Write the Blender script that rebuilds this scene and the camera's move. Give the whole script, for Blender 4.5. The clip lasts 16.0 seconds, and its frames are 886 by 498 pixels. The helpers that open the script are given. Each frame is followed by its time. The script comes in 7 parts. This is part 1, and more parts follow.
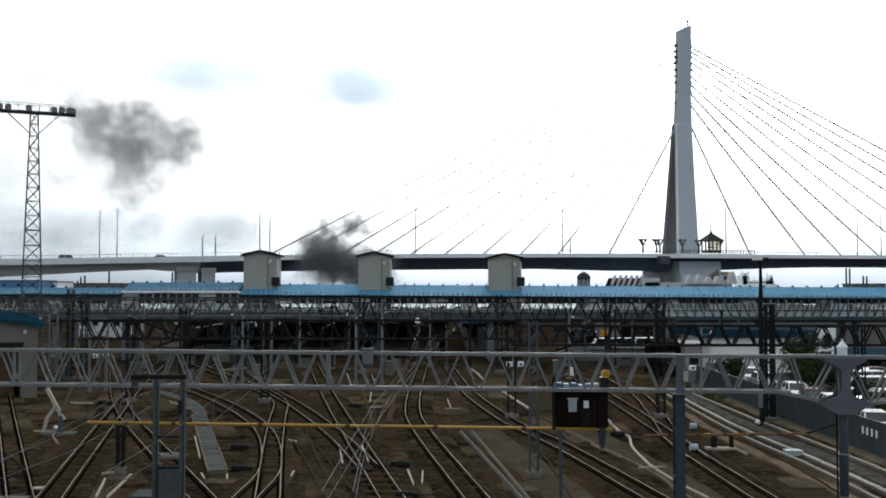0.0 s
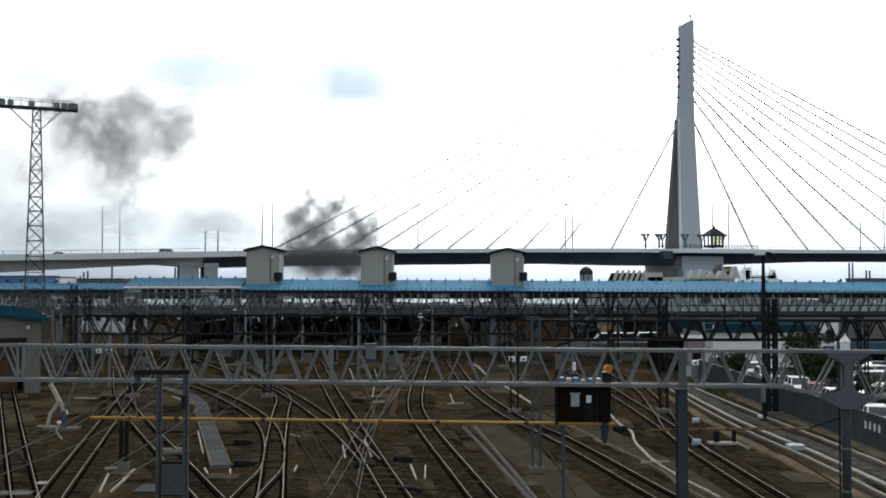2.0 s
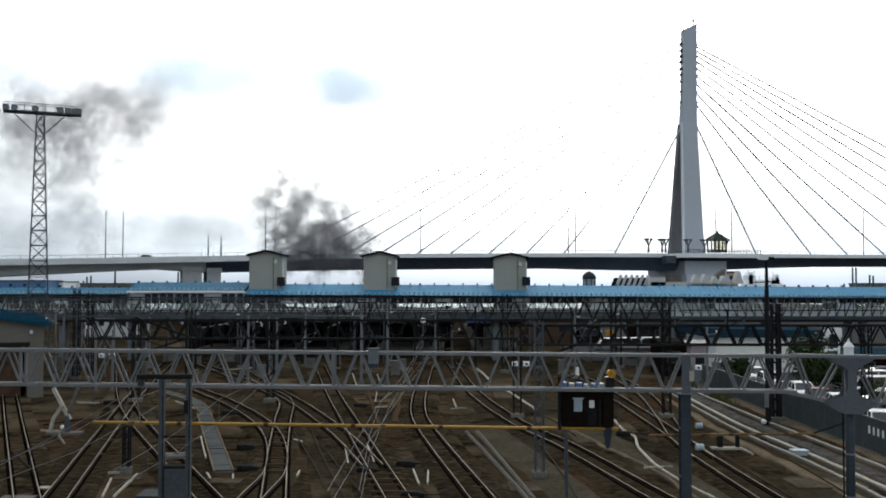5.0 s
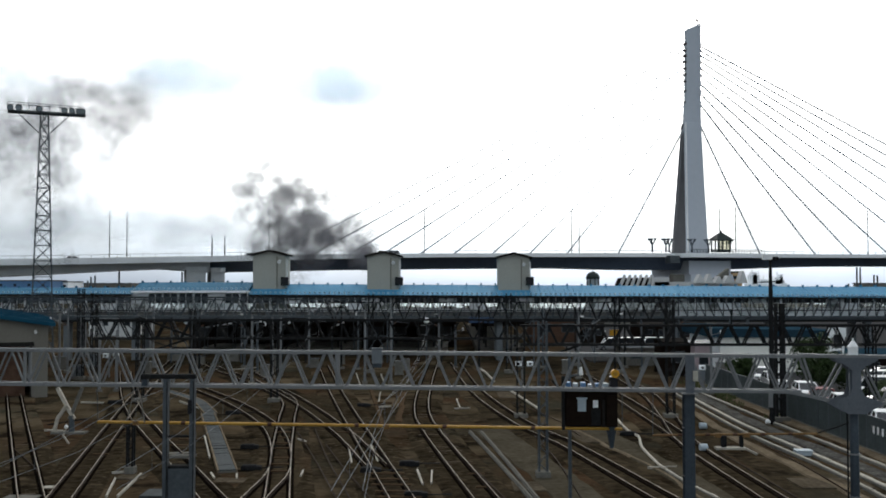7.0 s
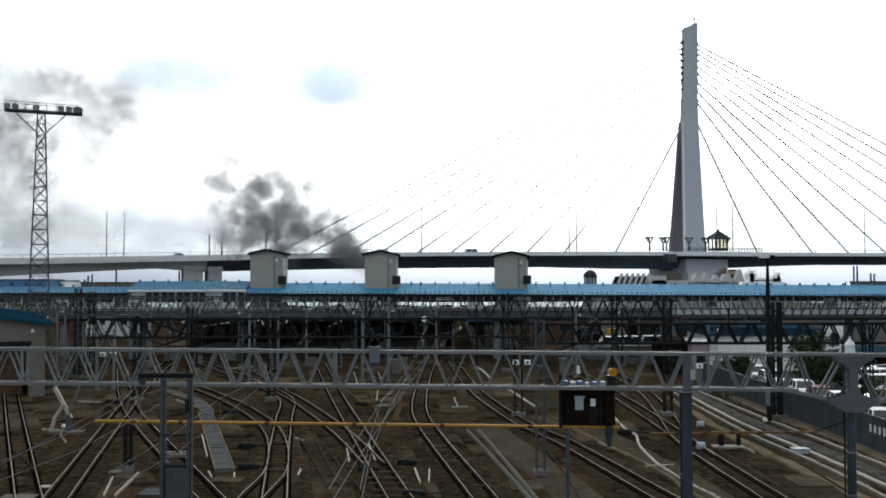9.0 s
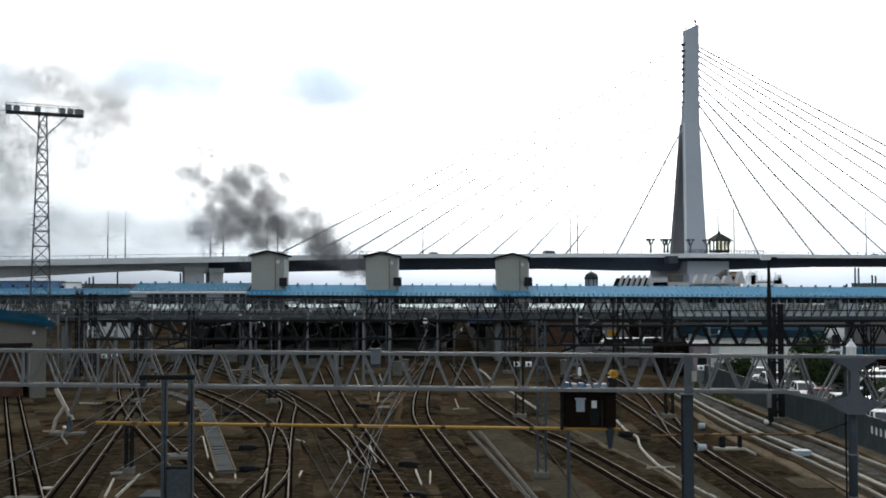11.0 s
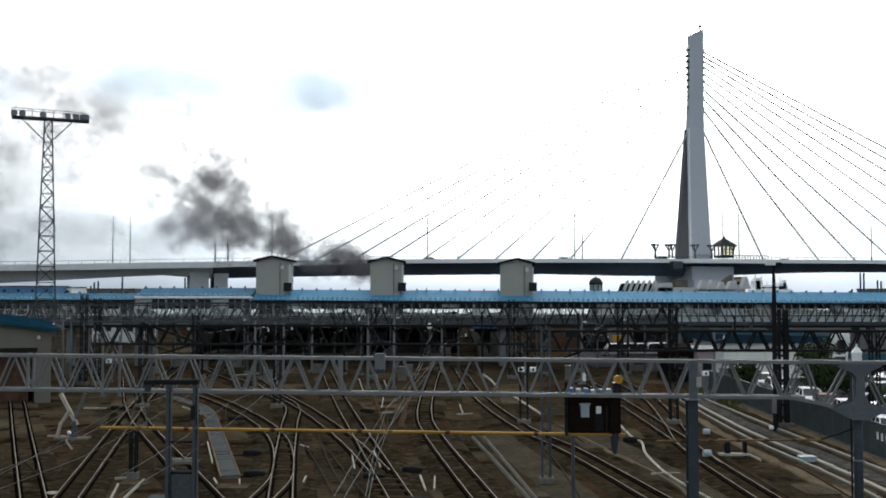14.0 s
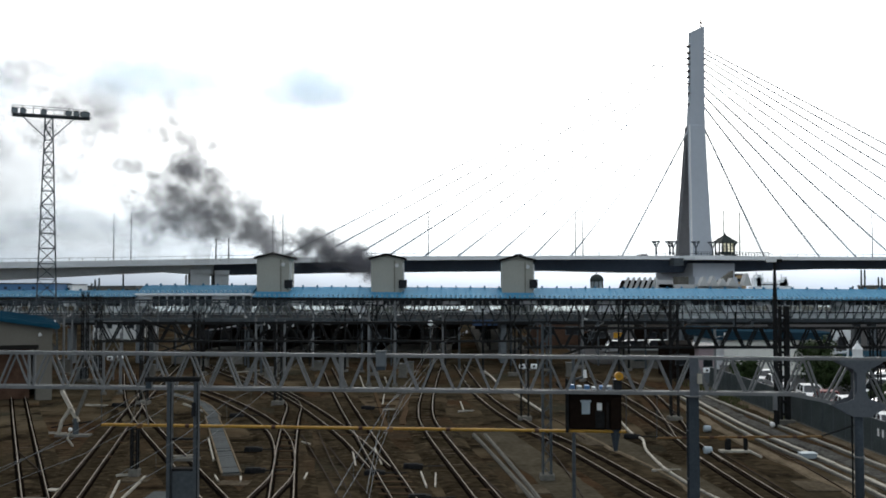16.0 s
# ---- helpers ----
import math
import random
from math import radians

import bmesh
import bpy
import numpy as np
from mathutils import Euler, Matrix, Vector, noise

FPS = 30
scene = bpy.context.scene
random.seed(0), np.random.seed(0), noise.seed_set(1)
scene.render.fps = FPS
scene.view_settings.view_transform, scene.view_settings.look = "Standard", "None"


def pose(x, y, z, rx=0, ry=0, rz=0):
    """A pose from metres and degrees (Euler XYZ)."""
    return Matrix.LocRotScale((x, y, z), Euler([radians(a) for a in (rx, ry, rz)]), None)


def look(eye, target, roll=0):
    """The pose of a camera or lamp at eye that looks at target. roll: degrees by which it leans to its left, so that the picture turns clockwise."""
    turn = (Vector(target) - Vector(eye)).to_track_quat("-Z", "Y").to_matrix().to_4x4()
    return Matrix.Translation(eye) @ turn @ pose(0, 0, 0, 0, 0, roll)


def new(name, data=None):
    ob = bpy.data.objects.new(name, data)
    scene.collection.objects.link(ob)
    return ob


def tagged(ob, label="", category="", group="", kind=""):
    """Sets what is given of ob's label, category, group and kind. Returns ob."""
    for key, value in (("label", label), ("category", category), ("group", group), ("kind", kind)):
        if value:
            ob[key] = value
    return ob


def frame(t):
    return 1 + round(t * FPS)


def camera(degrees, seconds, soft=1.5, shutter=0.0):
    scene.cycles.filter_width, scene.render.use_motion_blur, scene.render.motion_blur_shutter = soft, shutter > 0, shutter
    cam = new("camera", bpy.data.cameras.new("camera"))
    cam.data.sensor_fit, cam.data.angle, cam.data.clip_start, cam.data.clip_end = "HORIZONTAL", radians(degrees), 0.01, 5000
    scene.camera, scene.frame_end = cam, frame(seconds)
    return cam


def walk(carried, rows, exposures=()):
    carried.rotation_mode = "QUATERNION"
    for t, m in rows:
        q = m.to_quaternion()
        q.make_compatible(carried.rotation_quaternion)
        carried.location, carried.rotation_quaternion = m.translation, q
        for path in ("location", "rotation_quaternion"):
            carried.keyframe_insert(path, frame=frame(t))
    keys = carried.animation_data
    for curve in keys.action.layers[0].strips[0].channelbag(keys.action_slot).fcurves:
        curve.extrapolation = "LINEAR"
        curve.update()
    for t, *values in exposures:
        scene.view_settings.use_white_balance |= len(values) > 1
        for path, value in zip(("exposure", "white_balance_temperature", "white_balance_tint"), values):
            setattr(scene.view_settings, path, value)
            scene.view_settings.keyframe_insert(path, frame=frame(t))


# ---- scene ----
# The camera stands on a footbridge ten metres above the tracks and is held by hand.
EYE = (0.0, 0.0, 10.0)
PATH = [
    (0.0, -0.000, 2.116, 0.000),
    (0.5, 0.131, 2.130, 0.005),
    (1.0, 0.143, 1.998, 0.034),
    (1.5, 0.061, 1.871, 0.053),
    (2.0, 0.147, 1.826, 0.059),
    (2.5, 0.187, 1.870, 0.044),
    (3.0, 0.232, 1.977, 0.030),
    (3.5, 0.215, 1.976, 0.080),
    (4.0, 0.150, 2.034, 0.059),
    (6.5, 0.620, 2.121, -0.004),
    (7.0, 0.526, 2.095, 0.046),
    (7.5, 0.503, 2.072, 0.053),
    (8.0, 0.432, 2.026, 0.033),
    (8.5, 0.549, 2.136, 0.054),
    (9.0, 0.375, 2.020, 0.095),
    (11.5, 0.502, 2.186, 0.059),
    (12.0, 0.659, 2.254, 0.055),
    (12.5, 0.759, 2.339, 0.006),
    (13.0, 0.683, 2.480, 0.021),
    (13.5, 0.681, 2.412, -0.021),
    (14.0, 0.699, 2.426, 0.037),
    (14.5, 0.725, 2.298, 0.051),
    (15.0, 0.725, 2.253, 0.040),
    (15.5, 0.748, 2.248, 0.049),
    (16.0, 0.745, 2.250, 0.072),
]
cam = camera(48.7, 16.0, soft=1.8)
walk(cam, [(t, pose(*EYE, 90 + pitch, roll, yaw)) for t, yaw, pitch, roll in PATH], exposures=[(0.0, 0.0), (16.0, 0.0)])

# Light: a bright overcast sky with the veiled sun ahead and to the right.
SUN_ELEVATION, SUN_AZIMUTH = radians(31), radians(8)
world = bpy.data.worlds.new("overcast_sky")
scene.world = world
world.use_nodes = True
wn = world.node_tree
wn.nodes.clear()
sky = wn.nodes.new("ShaderNodeTexSky")
sky.sky_type, sky.sun_disc = "NISHITA", False
sky.sun_elevation, sky.sun_rotation = SUN_ELEVATION, SUN_AZIMUTH
sky.air_density, sky.dust_density = 1.0, 2.0
coord = wn.nodes.new("ShaderNodeTexCoord")
# cloud veil: bright round the hidden sun, greyer away from it and near the horizon
sun_way = Vector((math.sin(SUN_AZIMUTH) * math.cos(SUN_ELEVATION), math.cos(SUN_AZIMUTH) * math.cos(SUN_ELEVATION), math.sin(SUN_ELEVATION)))
dot = wn.nodes.new("ShaderNodeVectorMath")
dot.operation = "DOT_PRODUCT"
dot.inputs[1].default_value = sun_way
wn.links.new(coord.outputs["Generated"], dot.inputs[0])
glow = wn.nodes.new("ShaderNodeValToRGB")
glow.color_ramp.elements[0].position, glow.color_ramp.elements[0].color = 0.0, (0.72, 0.80, 0.86, 1)
glow.color_ramp.elements[1].position, glow.color_ramp.elements[1].color = 1.0, (4.2, 4.18, 4.1, 1)
for at, c in ((0.50, (0.385, 0.43, 0.465, 1)), (0.66, (0.66, 0.71, 0.77, 1)), (0.78, (1.02, 1.06, 1.10, 1)), (0.90, (2.1, 2.12, 2.13, 1))):
    e = glow.color_ramp.elements.new(at)
    e.color = c
wn.links.new(dot.outputs["Value"], glow.inputs[0])
billow = wn.nodes.new("ShaderNodeTexNoise")
billow.inputs["Scale"].default_value, billow.inputs["Detail"].default_value = 6.0, 5.0
stretch = wn.nodes.new("ShaderNodeMapping")
stretch.inputs["Scale"].default_value = (1, 1, 2.6)
wn.links.new(coord.outputs["Generated"], stretch.inputs[0])
wn.links.new(stretch.outputs[0], billow.inputs["Vector"])
vary = wn.nodes.new("ShaderNodeMapRange")
vary.inputs["From Min"].default_value, vary.inputs["From Max"].default_value = 0.3, 0.7
vary.inputs["To Min"].default_value, vary.inputs["To Max"].default_value = 0.68, 1.24
wn.links.new(billow.outputs["Fac"], vary.inputs[0])
# the sky greys and turns bluish towards the horizon
split = wn.nodes.new("ShaderNodeSeparateXYZ")
wn.links.new(coord.outputs["Generated"], split.inputs[0])
low = wn.nodes.new("ShaderNodeValToRGB")
low.color_ramp.elements[0].position, low.color_ramp.elements[0].color = 0.0, (0.30, 0.405, 0.53, 1)
low.color_ramp.elements[1].position, low.color_ramp.elements[1].color = 0.16, (1.0, 1.0, 1.0, 1)
for at, c in ((0.03, (0.48, 0.58, 0.685, 1)), (0.09, (0.84, 0.88, 0.92, 1))):
    e = low.color_ramp.elements.new(at)
    e.color = c
wn.links.new(split.outputs["Z"], low.inputs[0])
dim = wn.nodes.new("ShaderNodeVectorMath")
dim.operation = "MULTIPLY"
veil = wn.nodes.new("ShaderNodeVectorMath")
veil.operation = "SCALE"
wn.links.new(glow.outputs[0], dim.inputs[0])
wn.links.new(low.outputs[0], dim.inputs[1])
wn.links.new(dim.outputs[0], veil.inputs[0])
wn.links.new(vary.outputs[0], veil.inputs["Scale"])
blue = wn.nodes.new("ShaderNodeBackground")
blue.inputs["Strength"].default_value = 0.02
wn.links.new(sky.outputs[0], blue.inputs[0])
white = wn.nodes.new("ShaderNodeBackground")
white.inputs["Strength"].default_value = 1.0
wn.links.new(veil.outputs[0], white.inputs[0])
both = wn.nodes.new("ShaderNodeAddShader")
wout = wn.nodes.new("ShaderNodeOutputWorld")
wn.links.new(blue.outputs[0], both.inputs[0])
wn.links.new(white.outputs[0], both.inputs[1])
wn.links.new(both.outputs[0], wout.inputs[0])

sun = new("sun", bpy.data.lights.new("sun", "SUN"))
sun.data.energy, sun.data.angle, sun.data.color = 0.6, radians(14), (1.0, 0.98, 0.94)
sun.matrix_world = look((0, 0, 300), Vector((0, 0, 300)) - sun_way)
scene.cycles.transparent_max_bounces = 256


# ---- materials ----
def mat(name, dark, light, rough=0.7, metal=0.0, scale=2.0, fine=14.0, bump=0.15, spread=0.5, island=False, spec=0.12):
    """A surface that varies between two colours at two scales, with fine relief. island: pieces differ."""
    m = bpy.data.materials.new(name)
    m.use_nodes = True
    n, link = m.node_tree.nodes, m.node_tree.links.new
    bsdf = n["Principled BSDF"]
    tc = n.new("ShaderNodeTexCoord")
    big, small = n.new("ShaderNodeTexNoise"), n.new("ShaderNodeTexNoise")
    big.inputs["Scale"].default_value, big.inputs["Detail"].default_value = scale, 4
    small.inputs["Scale"].default_value, small.inputs["Detail"].default_value = fine, 6
    link(tc.outputs["Object"], big.inputs["Vector"])
    link(tc.outputs["Object"], small.inputs["Vector"])
    mixv = n.new("ShaderNodeMath")
    mixv.operation = "MULTIPLY_ADD"
    mixv.inputs[1].default_value = 0.5
    half = n.new("ShaderNodeMath")
    half.operation = "MULTIPLY"
    half.inputs[1].default_value = 0.5
    link(big.outputs["Fac"], half.inputs[0])
    link(small.outputs["Fac"], mixv.inputs[0])
    link(half.outputs[0], mixv.inputs[2])
    last = mixv.outputs[0]
    info = n.new("ShaderNodeObjectInfo")
    shift = n.new("ShaderNodeMath")
    shift.operation = "MULTIPLY_ADD"
    shift.inputs[1].default_value = 0.18 if island else 0.06
    if island:
        geo = n.new("ShaderNodeNewGeometry")
        link(geo.outputs["Random Per Island"], shift.inputs[0])
    else:
        link(info.outputs["Random"], shift.inputs[0])
    link(last, shift.inputs[2])
    ramp = n.new("ShaderNodeValToRGB")
    ramp.color_ramp.elements[0].position, ramp.color_ramp.elements[0].color = 0.5 - spread / 2 + 0.05, (*dark, 1)
    ramp.color_ramp.elements[1].position, ramp.color_ramp.elements[1].color = 0.5 + spread / 2 + 0.05, (*light, 1)
    link(shift.outputs[0], ramp.inputs[0])
    link(ramp.outputs[0], bsdf.inputs["Base Color"])
    bsdf.inputs["Roughness"].default_value, bsdf.inputs["Metallic"].default_value = rough, metal
    bsdf.inputs["Specular IOR Level"].default_value = spec
    bp = n.new("ShaderNodeBump")
    bp.inputs["Strength"].default_value, bp.inputs["Distance"].default_value = bump, 0.05
    link(small.outputs["Fac"], bp.inputs["Height"])
    link(bp.outputs[0], bsdf.inputs["Normal"])
    return m


def glass_mat(name, tint, rough=0.08):
    m = bpy.data.materials.new(name)
    m.use_nodes = True
    b = m.node_tree.nodes["Principled BSDF"]
    b.inputs["Base Color"].default_value, b.inputs["Roughness"].default_value = (*tint, 1), rough
    b.inputs["Specular IOR Level"].default_value = 0.6
    return m


def smoke_mat(name, dark, light, alpha, noise_scale=2.2, edge=0.95, cut=(0.36, 0.66)):
    """Thin drifting matter: opaque in the middle of a puff, ragged by noise and fading out towards its rim."""
    m = bpy.data.materials.new(name)
    m.use_nodes = True
    n, link = m.node_tree.nodes, m.node_tree.links.new
    n.clear()
    tc, info = n.new("ShaderNodeTexCoord"), n.new("ShaderNodeObjectInfo")
    flat = n.new("ShaderNodeVectorMath")
    flat.operation = "MULTIPLY"
    flat.inputs[1].default_value = (1, 0, 1)
    link(tc.outputs["Object"], flat.inputs[0])
    length = n.new("ShaderNodeVectorMath")
    length.operation = "LENGTH"
    link(flat.outputs[0], length.inputs[0])
    soft = n.new("ShaderNodeMapRange")
    soft.interpolation_type = "SMOOTHSTEP"
    soft.inputs["From Min"].default_value, soft.inputs["From Max"].default_value = 0.1, edge
    soft.inputs["To Min"].default_value, soft.inputs["To Max"].default_value = 1, 0
    link(length.outputs["Value"], soft.inputs[0])
    noise_t = n.new("ShaderNodeTexNoise")
    noise_t.noise_dimensions = "4D"
    noise_t.inputs["Scale"].default_value, noise_t.inputs["Detail"].default_value = noise_scale, 5
    noise_t.inputs["Roughness"].default_value = 0.6
    w = n.new("ShaderNodeMath")
    w.operation = "MULTIPLY"
    w.inputs[1].default_value = 40
    link(info.outputs["Random"], w.inputs[0])
    link(w.outputs[0], noise_t.inputs["W"])
    link(tc.outputs["Object"], noise_t.inputs["Vector"])
    rag = n.new("ShaderNodeMapRange")
    rag.interpolation_type = "SMOOTHSTEP"
    rag.inputs["From Min"].default_value, rag.inputs["From Max"].default_value = cut
    link(noise_t.outputs["Fac"], rag.inputs[0])
    a1, a2 = n.new("ShaderNodeMath"), n.new("ShaderNodeMath")
    a1.operation = a2.operation = "MULTIPLY"
    link(soft.outputs[0], a1.inputs[0])
    link(rag.outputs[0], a1.inputs[1])
    link(a1.outputs[0], a2.inputs[0])
    a2.inputs[1].default_value = alpha
    ramp = n.new("ShaderNodeMix")
    ramp.data_type = "RGBA"
    ramp.inputs["A"].default_value, ramp.inputs["B"].default_value = (*dark, 1), (*light, 1)
    link(noise_t.outputs["Fac"], ramp.inputs["Factor"])
    diff, trl, body = n.new("ShaderNodeBsdfDiffuse"), n.new("ShaderNodeBsdfTranslucent"), n.new("ShaderNodeAddShader")
    link(ramp.outputs["Result"], diff.inputs[0])
    link(ramp.outputs["Result"], trl.inputs[0])
    link(diff.outputs[0], body.inputs[0])
    link(trl.outputs[0], body.inputs[1])
    clear, mix, out = n.new("ShaderNodeBsdfTransparent"), n.new("ShaderNodeMixShader"), n.new("ShaderNodeOutputMaterial")
    link(a2.outputs[0], mix.inputs[0])
    link(clear.outputs[0], mix.inputs[1])
    link(body.outputs[0], mix.inputs[2])
    link(mix.outputs[0], out.inputs[0])
    return m


GROUND = mat("rusty_ballast_earth", (0.0085, 0.0066, 0.0042), (0.050, 0.0385, 0.0240), 0.95, scale=0.13, fine=1.8, bump=0.6, spread=0.34, spec=0.0)


def sandy(m):
    """Trodden sandy stretches and dark oil stains across the ballast, and single stones."""
    n, link = m.node_tree.nodes, m.node_tree.links.new
    bsdf = n["Principled BSDF"]
    base = bsdf.inputs["Base Color"].links[0].from_socket
    tc = n.new("ShaderNodeTexCoord")
    for scale, lo, hi, colour, amount in ((0.055, 0.50, 0.62, (0.052, 0.029, 0.016, 1), 0.6), (0.07, 0.54, 0.66, (0.030, 0.031, 0.023, 1), 0.65), (0.08, 0.53, 0.66, (0.090, 0.070, 0.044, 1), 0.75), (0.35, 0.55, 0.66, (0.005, 0.0042, 0.0032, 1), 0.8), (0.9, 0.60, 0.70, (0.070, 0.054, 0.034, 1), 0.55), (2.6, 0.62, 0.70, (0.10, 0.083, 0.060, 1), 0.3)):
        t = n.new("ShaderNodeTexNoise")
        t.inputs["Scale"].default_value, t.inputs["Detail"].default_value = scale, 4
        link(tc.outputs["Object"], t.inputs["Vector"])
        r = n.new("ShaderNodeMapRange")
        r.inputs["From Min"].default_value, r.inputs["From Max"].default_value, r.inputs["To Max"].default_value = lo, hi, amount
        link(t.outputs["Fac"], r.inputs[0])
        x = n.new("ShaderNodeMix")
        x.data_type = "RGBA"
        link(r.outputs[0], x.inputs["Factor"])
        link(base, x.inputs["A"])
        x.inputs["B"].default_value = colour
        base = x.outputs["Result"]
    link(base, bsdf.inputs["Base Color"])


sandy(GROUND)
ASPHALT = mat("asphalt", (0.035, 0.035, 0.036), (0.06, 0.06, 0.06), 0.9, scale=0.4, fine=9, spec=0.0)
CONCRETE = mat("weathered_concrete", (0.0765, 0.0748, 0.068), (0.187, 0.176, 0.152), 0.95, scale=0.5, fine=5, spec=0.0)
PALE_CONCRETE = mat("pale_concrete", (0.22, 0.205, 0.17), (0.48, 0.45, 0.385), 0.95, scale=0.6, fine=5, spec=0.0)
BRIDGE_GREY = mat("painted_bridge_concrete", (0.71, 0.72, 0.72), (0.82, 0.83, 0.83), 0.75, scale=0.08, fine=0.8, bump=0.08)
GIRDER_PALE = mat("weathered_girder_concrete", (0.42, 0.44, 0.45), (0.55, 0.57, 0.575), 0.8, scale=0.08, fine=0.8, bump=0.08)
# the shade on the main span's girder is part of this navy
GIRDER = mat("shaded_girder_paint", (0.062, 0.082, 0.115), (0.095, 0.120, 0.16), 0.6, scale=0.1, fine=1.0, bump=0.05)
PYLON = mat("pylon_paint", (0.415, 0.442, 0.484), (0.475, 0.502, 0.545), 0.6, scale=0.06, fine=0.7, bump=0.06)
# pylon paint again, with the far leg's shade put into the colour
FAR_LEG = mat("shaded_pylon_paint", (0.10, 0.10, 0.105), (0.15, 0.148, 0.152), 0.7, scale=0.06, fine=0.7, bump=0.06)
CABLE = mat("cable_sheath", (0.30, 0.325, 0.35), (0.38, 0.405, 0.43), 0.5, scale=0.3, fine=3)
ANCHOR_RED = mat("anchor_red_brown", (0.07, 0.045, 0.042), (0.12, 0.08, 0.075), 0.6)
GALV = mat("galvanised_steel", (0.115, 0.119, 0.121), (0.202, 0.207, 0.208), 0.6, 0.2, scale=0.9, fine=9, bump=0.1)
BLUE_STEEL = mat("blue_grey_painted_steel", (0.024, 0.033, 0.042), (0.058, 0.069, 0.081), 0.55, 0.1, scale=1.2, fine=10, bump=0.1)
DARK_STEEL = mat("dark_weathered_steel", (0.008, 0.0085, 0.009), (0.027, 0.027, 0.027), 0.7, 0.2, scale=1.0, fine=8, spec=0.0)
GREY_STEEL = mat("dull_grey_steel", (0.040, 0.0475, 0.053), (0.096, 0.108, 0.117), 0.6, 0.2, scale=0.8, fine=8)
RUST = mat("rusty_steel", (0.055, 0.03, 0.02), (0.14, 0.085, 0.06), 0.85, 0.2, scale=2, fine=14, spec=0.0)
RAIL_SIDE = mat("rail_rust", (0.010, 0.0068, 0.0045), (0.034, 0.023, 0.016), 0.75, 0.3, scale=2, fine=14, spec=0.0)
RAIL_TOP = mat("worn_rail_head", (0.19, 0.160, 0.128), (0.43, 0.372, 0.308), 0.7, 0.0, scale=1.0, fine=9, spec=0.05)
SLEEPER = mat("old_wooden_sleeper", (0.012, 0.009, 0.006), (0.050, 0.039, 0.026), 0.9, scale=2.0, fine=11, spec=0.0)
CONC_SLEEPER = mat("dusty_concrete_sleeper", (0.03, 0.024, 0.018), (0.10, 0.080, 0.062), 0.9, scale=2.0, fine=11, spec=0.0)
ROOF_BLUE = mat("blue_metal_roof", (0.04, 0.17, 0.30), (0.08, 0.275, 0.42), 0.65, 0.0, scale=0.25, fine=3, bump=0.05, spec=0.06)
ROOF_TEAL = mat("teal_metal_roof", (0.004, 0.036, 0.065), (0.009, 0.066, 0.108), 0.65, 0.0, scale=0.4, fine=3, bump=0.05, spec=0.05)
ROOF_DULL = mat("dull_blue_metal_roof", (0.026, 0.105, 0.18), (0.055, 0.175, 0.27), 0.65, 0.0, scale=0.5, fine=3, bump=0.05, spec=0.03)
PANEL_WHITE = mat("white_wall_panel", (0.82, 0.85, 0.86), (0.90, 0.92, 0.93), 0.6, scale=0.4, fine=4, bump=0.04)


def milky(m, share):
    """Lets part of the light through, as milky plastic sheet does."""
    n, link = m.node_tree.nodes, m.node_tree.links.new
    bsdf = n["Principled BSDF"]
    through_it, mix = n.new("ShaderNodeBsdfTranslucent"), n.new("ShaderNodeMixShader")
    link(bsdf.inputs["Base Color"].links[0].from_socket, through_it.inputs[0])
    mix.inputs[0].default_value = share
    link(bsdf.outputs[0], mix.inputs[1])
    link(through_it.outputs[0], mix.inputs[2])
    link(mix.outputs[0], n["Material Output"].inputs[0])
    return m


MILKY = milky(mat("milky_wall_sheet", (0.80, 0.83, 0.84), (0.90, 0.93, 0.94), 0.6, scale=0.4, fine=4, bump=0.04), 0.6)
BEIGE = mat("beige_siding", (0.140, 0.130, 0.110), (0.19, 0.176, 0.15), 0.8, scale=0.3, fine=5, bump=0.08, spec=0.0)
HUT_BEIGE = mat("grey_beige_cladding", (0.293, 0.293, 0.258), (0.37, 0.37, 0.33), 0.8, scale=0.3, fine=4, bump=0.08)
DARK_TRIM = mat("dark_brown_trim", (0.012, 0.0108, 0.0102), (0.03, 0.0276, 0.0252), 0.7, spec=0.0)
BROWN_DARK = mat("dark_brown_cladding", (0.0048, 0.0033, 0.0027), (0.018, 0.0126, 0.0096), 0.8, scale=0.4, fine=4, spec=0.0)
YELLOW = mat("yellow_insulated_pipe", (0.30, 0.155, 0.016), (0.47, 0.27, 0.042), 0.5, scale=1.5, fine=9, spec=0.25)
ORANGE = mat("orange_yellow_paint", (0.50, 0.24, 0.02), (0.65, 0.34, 0.04), 0.5)
WHITE = mat("white_paint", (0.62, 0.62, 0.61), (0.80, 0.80, 0.79), 0.5, scale=2, fine=9, bump=0.03)
BLUE_PAINT = mat("blue_paint", (0.06, 0.14, 0.28), (0.12, 0.24, 0.42), 0.5)
BLUE_DULL = mat("dull_blue_enamel", (0.022, 0.045, 0.095), (0.045, 0.08, 0.15), 0.6)
RED_PAINT = mat("red_car_paint", (0.13, 0.02, 0.02), (0.19, 0.035, 0.035), 0.3)
SILVER_PAINT = mat("silver_car_paint", (0.36, 0.37, 0.38), (0.45, 0.46, 0.47), 0.3, 0.4)
BLACK_PAINT = mat("black_car_paint", (0.012, 0.012, 0.014), (0.025, 0.025, 0.028), 0.25)
RUBBER = mat("tyre_rubber", (0.012, 0.012, 0.012), (0.03, 0.03, 0.03), 0.9)
CHROME = mat("bright_metal", (0.5, 0.5, 0.5), (0.65, 0.65, 0.65), 0.3, 0.9)
LAMP_RED = mat("red_lens", (0.3, 0.02, 0.02), (0.4, 0.04, 0.03), 0.25)
